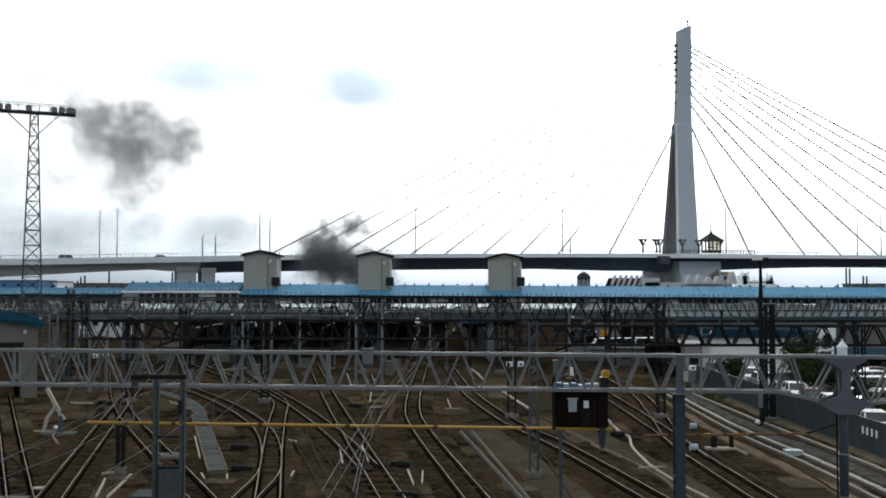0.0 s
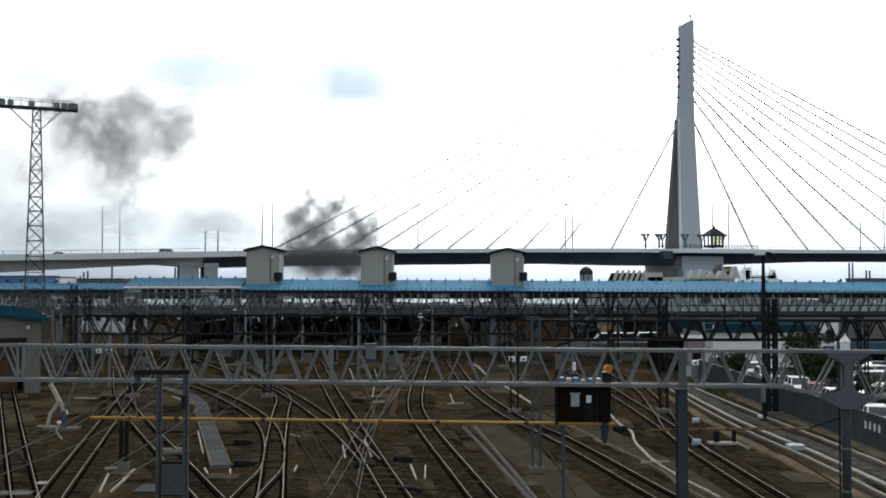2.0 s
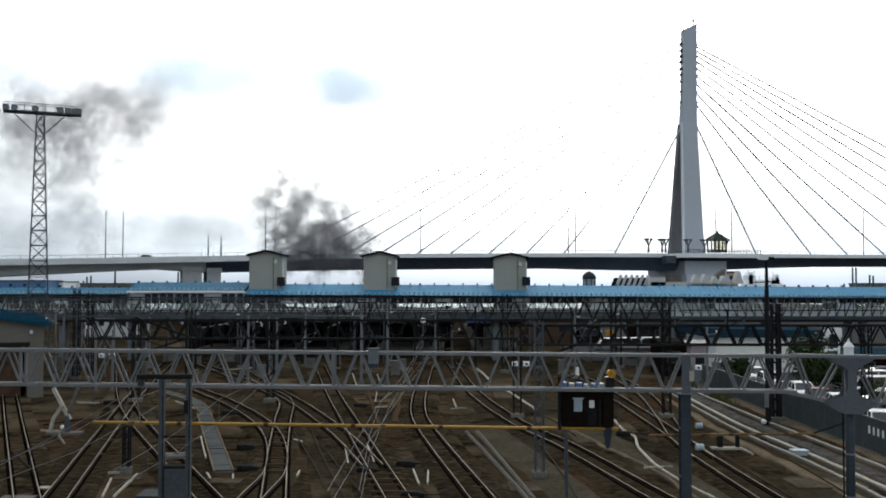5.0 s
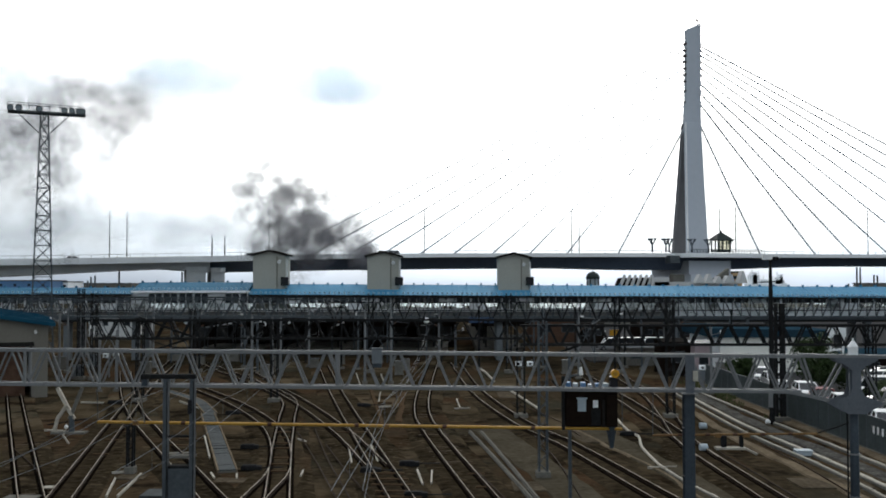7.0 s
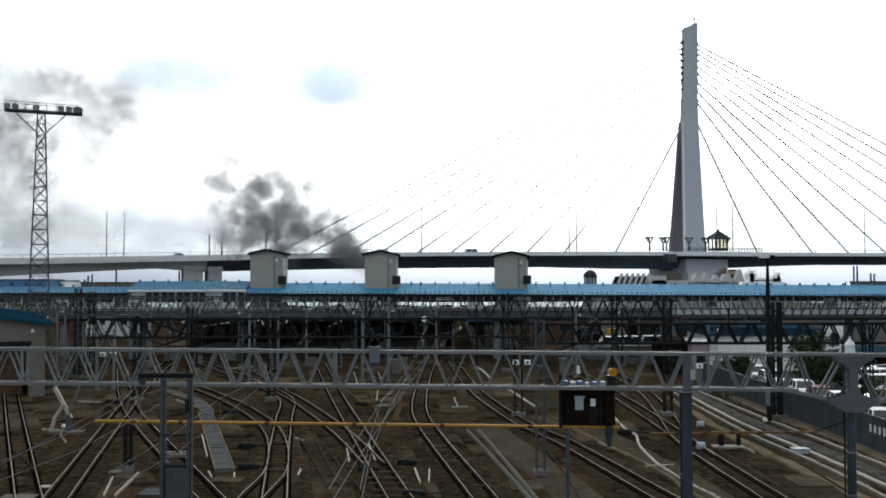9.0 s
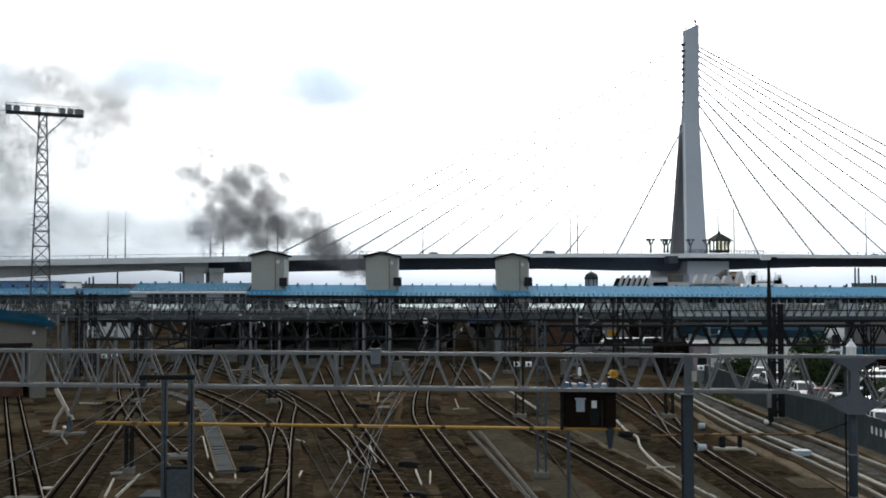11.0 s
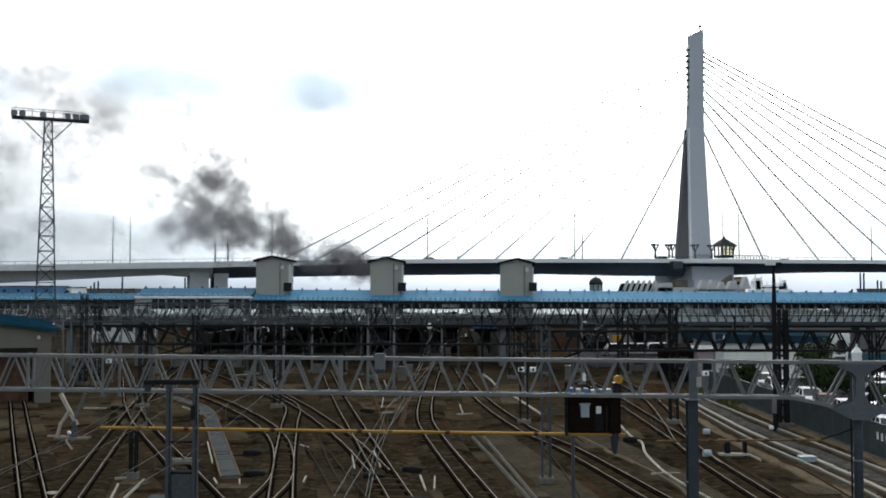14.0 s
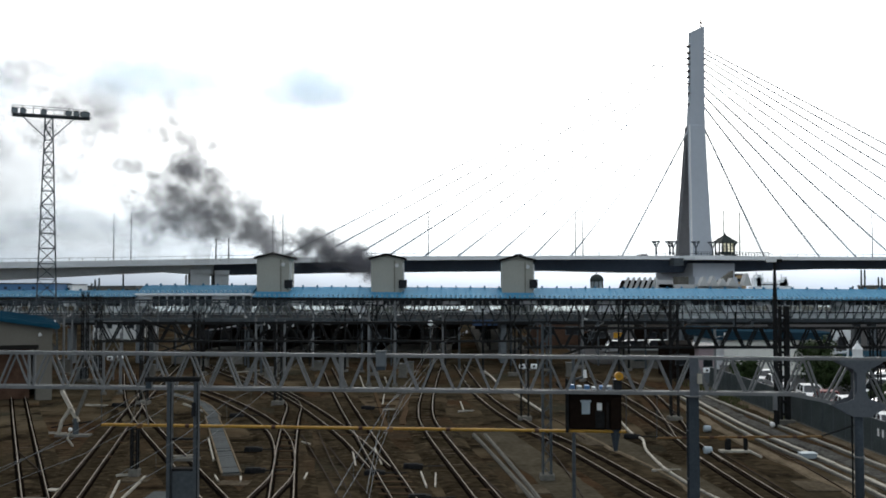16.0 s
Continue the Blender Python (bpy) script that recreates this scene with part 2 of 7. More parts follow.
GLASS = glass_mat("dark_window_glass", (0.015, 0.017, 0.02))
PALE_GLASS = glass_mat("pale_window_glass", (0.30, 0.34, 0.36), 0.15)
CLEAR = bpy.data.materials.new("clear_glass")
CLEAR.use_nodes = True
cn, cl = CLEAR.node_tree.nodes, CLEAR.node_tree.links.new
cn.clear()
c_out, c_mix, c_thru, c_gloss = cn.new("ShaderNodeOutputMaterial"), cn.new("ShaderNodeMixShader"), cn.new("ShaderNodeBsdfTransparent"), cn.new("ShaderNodeBsdfGlossy")
c_thru.inputs[0].default_value = (0.94, 0.96, 0.96, 1)
c_gloss.inputs["Roughness"].default_value = 0.03
c_mix.inputs[0].default_value = 0.07
cl(c_thru.outputs[0], c_mix.inputs[1])
cl(c_gloss.outputs[0], c_mix.inputs[2])
cl(c_mix.outputs[0], c_out.inputs[0])
LEAF = mat("shrub_leaf", (0.008, 0.017, 0.005), (0.034, 0.054, 0.016), 0.7, scale=1.5, fine=8, island=True)
GRASS = mat("weeds", (0.03, 0.042, 0.014), (0.10, 0.11, 0.045), 0.85, scale=1.0, fine=6, island=True)
BARK = mat("bark", (0.03, 0.024, 0.018), (0.09, 0.07, 0.05), 0.9)
WALK_SLAB = mat("blue_grey_walk_slab", (0.02, 0.025, 0.026), (0.048, 0.056, 0.057), 0.9, scale=0.8, fine=7)
OLD_YELLOW = mat("faded_yellow_brown_pipe", (0.10, 0.05, 0.018), (0.22, 0.13, 0.05), 0.7, scale=1.5, fine=9)
PALE_BLUE_BOX = mat("pale_blue_grey_enamel", (0.26, 0.31, 0.34), (0.36, 0.41, 0.44), 0.5, scale=1.5, fine=9)
HALL_WHITE = mat("warm_white_hall_sheet", (0.72, 0.71, 0.65), (0.84, 0.83, 0.77), 0.7, scale=0.5, fine=4, bump=0.04)
# near-black ballast colour that stands for the shadow beside the rails
RAIL_SHADE = mat("rail_shade_ballast", (0.0012, 0.001, 0.0008), (0.008, 0.006, 0.0044), 0.95, scale=0.8, fine=6, bump=0.5, spec=0.0)
TURNOUT_WOOD = mat("red_brown_turnout_timber", (0.030, 0.019, 0.011), (0.09, 0.062, 0.038), 0.9, scale=1.5, fine=9, spec=0.0)
EARTHY = mat("dirt_covered_concrete", (0.020, 0.016, 0.011), (0.110, 0.090, 0.064), 0.95, scale=0.5, fine=4, bump=0.4, spec=0.0)
RUBBLE = mat("grey_rubble_and_dust", (0.022, 0.021, 0.019), (0.12, 0.116, 0.105), 0.95, scale=0.9, fine=5, bump=0.6, spread=0.4, spec=0.0)
DUSTY = mat("dusty_grey_brown_earth", (0.020, 0.0175, 0.012), (0.082, 0.070, 0.050), 0.95, scale=0.35, fine=3, bump=0.5, spec=0.0)
PIER = mat("grey_painted_pier", (0.10, 0.112, 0.12), (0.17, 0.185, 0.195), 0.8, scale=0.4, fine=4)
TAN_EARTH = mat("trodden_tan_earth", (0.055, 0.042, 0.027), (0.20, 0.160, 0.112), 0.95, scale=0.5, fine=5, bump=0.5, spec=0.0)
GUARD_BLUE = mat("pale_blue_guard_metal", (0.22, 0.36, 0.46), (0.32, 0.48, 0.58), 0.6)
CREAM = mat("dirty_cream_pipe", (0.22, 0.20, 0.16), (0.50, 0.46, 0.39), 0.8, scale=1.5, fine=6, spec=0.03)
GREEN_COPPER = mat("dark_grey_green_copper", (0.022, 0.028, 0.026), (0.05, 0.062, 0.058), 0.7)
LANTERN_PANE = bpy.data.materials.new("cream_lantern_pane")
LANTERN_PANE.use_nodes = True
LANTERN_PANE.node_tree.nodes["Principled BSDF"].inputs["Base Color"].default_value = (0.95, 0.90, 0.68, 1)
LANTERN_PANE.node_tree.nodes["Principled BSDF"].inputs["Roughness"].default_value = 0.3
LANTERN_PANE.node_tree.nodes["Principled BSDF"].inputs["Transmission Weight"].default_value = 0.9
LANTERN_PANE.node_tree.nodes["Principled BSDF"].inputs["IOR"].default_value = 1.05
TORCH_BLUE = mat("blue_grey_lamp_iron", (0.05, 0.062, 0.075), (0.10, 0.115, 0.13), 0.6)
PURPLE_GREY = mat("faded_pink_panel", (0.26, 0.20, 0.21), (0.34, 0.27, 0.28), 0.8)
TAN_STONE = mat("pale_grey_stone", (0.42, 0.42, 0.41), (0.58, 0.58, 0.57), 0.85, scale=0.2, fine=2)
SMOKE_DENSE = smoke_mat("dense_black_smoke", (0.0205, 0.0206, 0.0236), (0.0884, 0.0902, 0.1019), 0.30, 2.4, cut=(0.30, 0.70))
SMOKE_MID = smoke_mat("grey_smoke", (0.0418, 0.0436, 0.0494), (0.1163, 0.1225, 0.1376), 0.20, 1.6, cut=(0.22, 0.78))
SMOKE_OLD = smoke_mat("old_grey_smoke", (0.0418, 0.0441, 0.0504), (0.1302, 0.1372, 0.1533), 0.25, 2.1, cut=(0.30, 0.72))
SMOKE_SOFT = smoke_mat("soft_grey_smoke", (0.0837, 0.0902, 0.1008), (0.1767, 0.1901, 0.2100), 0.12, 1.4, cut=(0.2, 0.8))
SMOKE_THIN = smoke_mat("thin_smoke_haze", (0.2046, 0.2352, 0.2625), (0.2976, 0.3332, 0.3675), 0.10, 1.3, cut=(0.2, 0.8))
CLOUD_GREY = smoke_mat("grey_blue_cloud", (0.49, 0.53, 0.56), (0.545, 0.585, 0.61), 0.20, 1.4, cut=(0.12, 0.8))


# ---- building helpers ----
def thing(name, at=(0, 0, 0), label="", category="", group="", kind="", rz=0):
    ob = new(name)
    ob.empty_display_size = 0.3
    ob.matrix_world = pose(*at, 0, 0, rz)
    return tagged(ob, label, category, group, kind)


def mesh_of(bm, material, name="mesh"):
    me = bpy.data.meshes.new(name)
    bm.to_mesh(me)
    bm.free()
    me.materials.append(material)
    return me


def part(name, bm, material, parent, label="", world_space=False, smooth=False, kind=""):
    """One mesh object under a thing or part. world_space: the vertices are in world coordinates."""
    me = bm if isinstance(bm, bpy.types.Mesh) else mesh_of(bm, material, name)
    ob = new(name, me)
    if parent is not None:
        ob.parent = parent
        if world_space:
            base = Matrix.Identity(4)
            p = parent
            while p is not None:
                base = p.matrix_basis @ base if p is parent else p.matrix_basis @ base
                p = p.parent
            me.transform(base.inverted())
    if smooth:
        for poly in me.polygons:
            poly.use_smooth = True
    if label:
        ob["label"] = label
    if kind:
        ob["kind"] = kind
    return ob


def slab(bm, x0, x1, y0, y1, z0, z1):
    v = [bm.verts.new(c) for c in ((x0, y0, z0), (x1, y0, z0), (x1, y1, z0), (x0, y1, z0), (x0, y0, z1), (x1, y0, z1), (x1, y1, z1), (x0, y1, z1))]
    for f in ((0, 3, 2, 1), (4, 5, 6, 7), (0, 1, 5, 4), (1, 2, 6, 5), (2, 3, 7, 6), (3, 0, 4, 7)):
        bm.faces.new([v[i] for i in f])
    return v


def bevelled(x0, x1, y0, y1, z0, z1, r=0.02):
    bm = bmesh.new()
    slab(bm, x0, x1, y0, y1, z0, z1)
    bmesh.ops.bevel(bm, geom=list(bm.edges), offset=r, segments=1, affect="EDGES")
    return bm


def bar(bm, p, q, w, h=None, up=(0, 0, 1)):
    """A straight bar of rectangular section from p to q."""
    h = h or w
    p, q = Vector(p), Vector(q)
    d = (q - p).normalized()
    u = Vector(up)
    if abs(d.dot(u)) > 0.98:
        u = Vector((0, 1, 0))
    s = d.cross(u).normalized()
    u = s.cross(d)
    ring = []
    for c in (p, q):
        ring.append([bm.verts.new(c + s * a * w / 2 + u * b * h / 2) for a, b in ((-1, -1), (1, -1), (1, 1), (-1, 1))])
    for i in range(4):
        j = (i + 1) % 4
        bm.faces.new((ring[0][i], ring[0][j], ring[1][j], ring[1][i]))
    bm.faces.new(ring[0][::-1])
    bm.faces.new(ring[1])


def tube(bm, p, q, r0, r1=None, n=8):
    r1 = r0 if r1 is None else r1
    p, q = Vector(p), Vector(q)
    d = (q - p).normalized()
    a = d.orthogonal().normalized()
    b = d.cross(a)
    ring = [[bm.verts.new(c + (a * math.cos(2 * math.pi * i / n) + b * math.sin(2 * math.pi * i / n)) * r) for i in range(n)] for c, r in ((p, r0), (q, r1))]
    for i in range(n):
        j = (i + 1) % n
        bm.faces.new((ring[0][i], ring[0][j], ring[1][j], ring[1][i]))
    bm.faces.new(ring[0][::-1])
    bm.faces.new(ring[1])


def prism(bm, outline, y0, y1):
    """A flat outline of (x, z) points, thick from y0 to y1."""
    a = [bm.verts.new((x, y0, z)) for x, z in outline]
    b = [bm.verts.new((x, y1, z)) for x, z in outline]
    bm.faces.new(a)
    bm.faces.new(b[::-1])
    for i in range(len(a)):
        j = (i + 1) % len(a)
        bm.faces.new((a[i], b[i], b[j], a[j]))


def plate(bm, outline, z0, z1):
    a = [bm.verts.new((x, y, z0)) for x, y in outline]
    b = [bm.verts.new((x, y, z1)) for x, y in outline]
    bm.faces.new(a[::-1])
    bm.faces.new(b)
    for i in range(len(a)):
        j = (i + 1) % len(a)
        bm.faces.new((a[i], a[j], b[j], b[i]))


def quad_bar(bm, p0, p1, q0, q1):
    """A tapered box between two rectangles, each given by its low and high corner at one height."""
    def ring(lo, hi):
        return [bm.verts.new(c) for c in ((lo[0], lo[1], lo[2]), (hi[0], lo[1], lo[2]), (hi[0], hi[1], hi[2]), (lo[0], hi[1], hi[2]))]
    a, b = ring(p0, p1), ring(q0, q1)
    for i in range(4):
        j = (i + 1) % 4
        bm.faces.new((a[i], a[j], b[j], b[i]))
    bm.faces.new(a[::-1])
    bm.faces.new(b)


def glide(points, step):
    """A smooth way through plan points, sampled about every step metres."""
    pts = [Vector((*p, 0)) if len(p) == 2 else Vector(p) for p in points]
    pts = [pts[0] * 2 - pts[1]] + pts + [pts[-1] * 2 - pts[-2]]
    out = []
    for i in range(1, len(pts) - 2):
        a, b, c, d = pts[i - 1:i + 3]
        k = max(2, int((c - b).length / step))
        for j in range(k):
            t = j / k
            out.append(0.5 * ((2 * b) + (c - a) * t + (2 * a - 5 * b + 4 * c - d) * t * t + (3 * b - a - 3 * c + d) * t ** 3))
    out.append(pts[-2])
    return out


def sweep(bm, way, profile, offset=0.0, lift=0.0):
    """Sweeps a closed (across, up) profile along a way, offset sideways."""
    rings = []
    for i, p in enumerate(way):
        d = (way[min(i + 1, len(way) - 1)] - way[max(i - 1, 0)])
        d.z = 0
        d.normalize()
        s = Vector((d.y, -d.x, 0))
        rings.append([bm.verts.new(p + s * (offset + a) + Vector((0, 0, lift + u))) for a, u in profile])
    m = len(profile)
    for r0, r1 in zip(rings, rings[1:]):
        for i in range(m):
            j = (i + 1) % m
            bm.faces.new((r0[i], r0[j], r1[j], r1[i]))
    bm.faces.new(rings[0][::-1])
    bm.faces.new(rings[-1])


# ---- ground and tracks ----
def lay_ground():
    bm = bmesh.new()
    n = 90
    def spaced(lo, hi, a, b):
        return [lo, lo * 0.4, lo * 0.15] + [a + (b - a) * i / n for i in range(n + 1)] + [hi * 0.15, hi * 0.4, hi]
    xs, ys = spaced(-3500, 3500, -90, 90), [-600, -120] + [10 + 190 * i / n for i in range(n + 1)] + [420, 1200, 4500]
    grid = []
    for y in ys:
        row = []
        for x in xs:
            near = abs(x) < 85 and 12 < y < 195
            z = -0.02 + (noise.noise((x * 0.13, y * 0.13, 3)) * 0.07 + noise.noise((x * 0.6, y * 0.6, 9)) * 0.03 if near else 0)
            row.append(bm.verts.new((x, y, min(z, 0.03))))
        grid.append(row)
    for a, b in zip(grid, grid[1:]):
        for i in range(len(a) - 1):
            bm.faces.new((a[i], a[i + 1], b[i + 1], b[i]))
    return tagged(part("ground", bm, GROUND, None), "rust-brown ballast and earth of a railway yard", "ground", kind="structure")


lay_ground()

HARBOUR = mat("harbour_water", (0.010, 0.022, 0.028), (0.016, 0.030, 0.036), 0.12, scale=0.02, fine=0.25, bump=0.12, spec=0.5)
bm = bmesh.new()
plate(bm, [(-140, 330), (500, 330), (3400, 4400), (-900, 4400), (-180, 700)], -0.4, 0.06)
tagged(part("water", bm, HARBOUR, None), "calm pale harbour water beyond the road bridge", "water", kind="structure")
for x0, x1, y0, y1 in ((125, 185, 385, 520), (240, 300, 600, 670), (-155, -104, 385, 415)):
    bm = bmesh.new()
    slab(bm, x0, x1, y0, y1, -0.4, 0.09)
    tagged(part("quay", bm, CONCRETE, None), "low concrete quay at the harbour", "quay", kind="structure")

RAIL = [(-0.06, 0.0), (0.06, 0.0), (0.06, 0.02), (0.015, 0.03), (0.015, 0.10), (0.034, 0.115), (0.034, 0.14), (-0.034, 0.14), (-0.034, 0.115), (-0.015, 0.10), (-0.015, 0.03), (-0.06, 0.02)]
HEAD = [(-0.020, 0.0), (0.020, 0.0), (0.016, 0.012), (-0.016, 0.012)]
sleeper_bm = bmesh.new()
slab(sleeper_bm, -1.05, 1.05, -0.11, 0.11, -0.03, 0.085)
SLEEPER_MESH = mesh_of(sleeper_bm, SLEEPER, "sleeper")
sleeper_bm = bmesh.new()
slab(sleeper_bm, -1.0, 1.0, -0.12, 0.12, -0.03, 0.08)
CONC_SLEEPER_MESH = mesh_of(sleeper_bm, CONC_SLEEPER, "sleeper")
BED = [(-1.9, -0.06), (1.9, -0.06), (1.35, 0.055), (-1.35, 0.055)]


def track(points, label="railway track with worn rails on brown ballast", concrete=False, far=130, lift=0.0):
    way = glide(points, 1.2)
    t = thing("railway_track", (*points[0], 0), label, "railway track", "tracks of the yard", "structure")
    bm = bmesh.new()
    sweep(bm, way, BED, lift=lift)
    part("ballast_bed", bm, GROUND, t, world_space=True)
    for side in (-0.57, 0.57):
        bm = bmesh.new()
        sweep(bm, way, RAIL, side, 0.085)
        r = part("rail", bm, RAIL_SIDE, t, world_space=True)
        bm = bmesh.new()
        sweep(bm, way, HEAD, side, 0.226)
        part("rail_head", bm, RAIL_TOP, r, "shiny worn running surface", world_space=True)
        # strip under the rail, coloured as its dark shadow
        bm = bmesh.new()
        sweep(bm, way, [(-0.22, 0.0), (0.22, 0.0), (0.17, 0.066), (-0.17, 0.066)], side, lift + 0.012)
        part("oily_ballast", bm, RAIL_SHADE, t, "black strip along the rail, its shadow put into the colour", world_space=True)
    run = 0.0
    base = t.matrix_basis.inverted()
    for a, b in zip(way, way[1:]):
        d = b - a
        while run < d.length:
            at = a + d.normalized() * run
            run += 0.72
            if at.y > far:
                continue
            s = new("sleeper", CONC_SLEEPER_MESH if concrete else SLEEPER_MESH)
            s.parent = t
            ang = math.degrees(math.atan2(d.y, d.x)) - 90 + random.uniform(-1.5, 1.5)
            s.matrix_basis = base @ pose(at.x + random.uniform(-0.04, 0.04), at.y, lift + random.uniform(-0.052, -0.022), 0, 0, ang)
        run -= d.length
    return t


TRACKS = [
    [(-17.40, 41.19), (-19.88, 46.38), (-30.86, 69.76), (-38.35, 85.82), (-40.03, 89.33)],
    [(-17.20, 41.67), (-18.37, 46.38), (-24.06, 70.60), (-29.43, 94.14), (-36.47, 128.87)],
    [(-9.14, 41.19), (-11.47, 46.38), (-15.34, 55.09), (-20.39, 66.33), (-24.45, 75.79), (-29.56, 89.33), (-37.44, 112.29)],
    [(-7.44, 41.19), (-8.23, 46.38), (-10.24, 59.17), (-12.22, 72.65), (-13.66, 82.58), (-16.37, 90.72), (-23.57, 106.79), (-31.74, 124.28)],
    [(-9.16, 41.19), (-9.13, 46.38), (-9.28, 52.94), (-11.36, 63.91), (-14.52, 73.56), (-19.29, 84.17), (-24.56, 94.14)],
    [(-1.57, 41.67), (-2.50, 46.38), (-5.50, 62.32), (-10.47, 89.33), (-15.73, 120.00)],
    [(-4.13, 53.74), (-7.20, 65.34), (-11.94, 80.31), (-16.98, 94.14), (-23.50, 112.29)],
    [(2.17, 41.19), (1.43, 46.38), (-1.37, 66.33), (-2.42, 78.16), (-2.61, 96.74), (-2.37, 128.87)],
    [(10.70, 40.71), (9.65, 46.38), (7.25, 60.39), (4.80, 71.17), (2.22, 92.15), (0.43, 124.28)],
    [(14.88, 41.19), (14.78, 46.38), (14.63, 57.24), (14.80, 65.83), (14.69, 84.99), (14.13, 108.79)],
    [(14.54, 56.15), (14.85, 63.45), (16.18, 74.19), (17.65, 89.33), (17.89, 108.79)],
]
for i, pts in enumerate(TRACKS):
    track(pts, concrete=i in (0, 7), lift=-0.02 + 0.004 * i)


def trough(points, width=0.5, label="pale concrete cable trough with lids along the tracks", worn=False, top=None):
    """A cable trough of separate lids."""
    way = glide(points, 0.8)
    t = thing("cable_trough", (*points[0], 0), label, "cable trough", kind="structure")
    bm = bmesh.new()
    sweep(bm, way, [(-width / 2 - 0.06, -0.05), (width / 2 + 0.06, -0.05), (width / 2 + 0.06, 0.10), (-width / 2 - 0.06, 0.10)])
    part("channel", bm, CONCRETE, t, world_space=True)
    if worn:
        for side in (-1, 1):
            bm = bmesh.new()
            sweep(bm, way, [(-0.05, 0.0), (0.05, 0.0), (0.05, 0.17), (-0.05, 0.17)], side * (width / 2 + 0.07))
            part("kerb_edge", bm, TAN_EARTH, t, "dirty concrete edging", world_space=True)
    base = t.matrix_basis.inverted()
    bm = bmesh.new()
    slab(bm, -width / 2, width / 2, -0.37, 0.37, 0.09, 0.15)
    lid = mesh_of(bm, WALK_SLAB if worn else (top or PALE_CONCRETE), "lid")
    for a, b in zip(way, way[1:]):
        d = b - a
        s = new("lid", lid)
        s.parent = t
        s.matrix_basis = base @ pose(*((a + b) / 2).xy, random.uniform(-0.01, 0.02), 0, 0, math.degrees(math.atan2(d.y, d.x)) - 90 + random.uniform(-1, 1))
    return t


def earth_strip(points, width, material=TAN_EARTH):
    """A trodden strip of tan earth beside the cable troughs."""
    t = thing("earth_strip", (*points[0], 0), "worn trodden strip of ground in the yard", "ground", kind="structure")
    way = glide(points, 1.0)
    for k, p in enumerate(way):
        p.x += noise.noise((k * 0.35, width, 1)) * 0.35
    bm = bmesh.new()
    sweep(bm, way, [(-width / 2, -0.1), (width / 2, -0.1), (width / 2 - 0.15, 0.05), (0, 0.075), (-width / 2 + 0.15, 0.05)])
    part("earth", bm, material, t, world_space=True)


trough([(3.85, 44.29), (2.73, 54.08), (1.19, 66.83)], 0.10, top=CONCRETE)
trough([(4.10, 44.29), (3.22, 54.08), (1.96, 66.83)], 0.10, top=CONCRETE)
earth_strip([(22.05, 92.0), (21.85, 71.0), (22.35, 58.0), (22.5, 47.0)], 1.25, RUBBLE)
trough([(21.16, 90.72), (20.65, 69.76), (21.18, 56.33), (21.32, 45.66)], 0.26, top=PALE_CONCRETE)
trough([(22.77, 94.14), (23.05, 73.56), (23.51, 59.78), (23.70, 49.51)], 0.16)
trough([(20.32, 89.33), (19.70, 67.87), (20.20, 54.58), (20.17, 44.29)], 0.12)
trough([(-18.86, 75.79), (-14.55, 61.24), (-11.97, 52.46)], 0.85, "wide grey concrete walkway slabs across the ballast", True)
trough([(-26.70, 91.67), (-21.9, 84.17), (-18.62, 75.79)], 0.80, "wide grey concrete walkway slabs across the ballast", True)


earth_strip([(6.6, 42.0), (6.2, 46.0), (4.0, 60.0), (2.7, 68.0)], 2.6, DUSTY)
earth_strip([(12.4, 44.0), (12.1, 50.0), (10.9, 60.0), (9.7, 68.0)], 2.0, DUSTY)
earth_strip([(-4.45, 91.19), (-4.15, 80.31), (-3.95, 71.76)], 0.7, TURNOUT_WOOD)
earth_strip([(19.13, 85.82), (18.57, 64.62), (19.00, 52.15), (19.27, 43.41)], 0.9)
earth_strip([(8.54, 68.93), (9.94, 59.57), (11.00, 53.91), (11.53, 48.42), (11.86, 44.96)], 0.5)
earth_strip([(24.82, 99.50), (24.73, 76.79), (24.96, 62.55), (25.12, 51.24)], 1.3)


def turnout_timber(at, w, turn):
    t = thing("turnout_timber", (*at, 0), "worn red-brown timber between the rails of a turnout", "timber", "turnout timbers")
    part("plank", bevelled(-w / 2, w / 2, -0.13, 0.13, -0.05, 0.125, 0.015), TURNOUT_WOOD, t)
    t.matrix_world = pose(*at, random.uniform(-0.01, 0.01), 0, 0, turn)


for at, w in (((-11.34, 66.33), 0.9), ((-10.92, 63.91), 0.9), ((-10.57, 61.67), 0.95), ((-10.28, 59.78), 0.95), ((-9.78, 56.51), 1.0), ((-9.48, 54.41), 1.0), ((-9.14, 52.46), 1.0), ((-3.47, 51.84), 1.9), ((-3.23, 50.36), 2.0), ((-3.03, 48.96), 2.0), ((-2.71, 47.38), 2.0), ((-2.48, 46.14), 2.1),
              ((-6.81, 66.33), 2.2), ((-7.44, 68.93), 2.0), ((1.25, 51.84), 0.9), ((1.61, 48.42), 0.9), ((-21.82, 62.99), 0.9), ((-20.61, 57.62), 0.9), ((-5.63, 87.54), 1.4), ((-5.67, 82.97), 1.2), ((-16.88, 63.45), 1.6), ((-16.88, 60.81), 1.4)):
    turnout_timber(at, w, random.uniform(-4, 4))


def ground_slab(at, w, d, material, label):
    t = thing("ground_slab", (*at, 0), label, "slab", "slabs on the ballast")
    part("slab", bevelled(-w / 2, w / 2, -d / 2, d / 2, -0.1, 0.09 if material is not EARTHY else 0.045, 0.02), material, t)


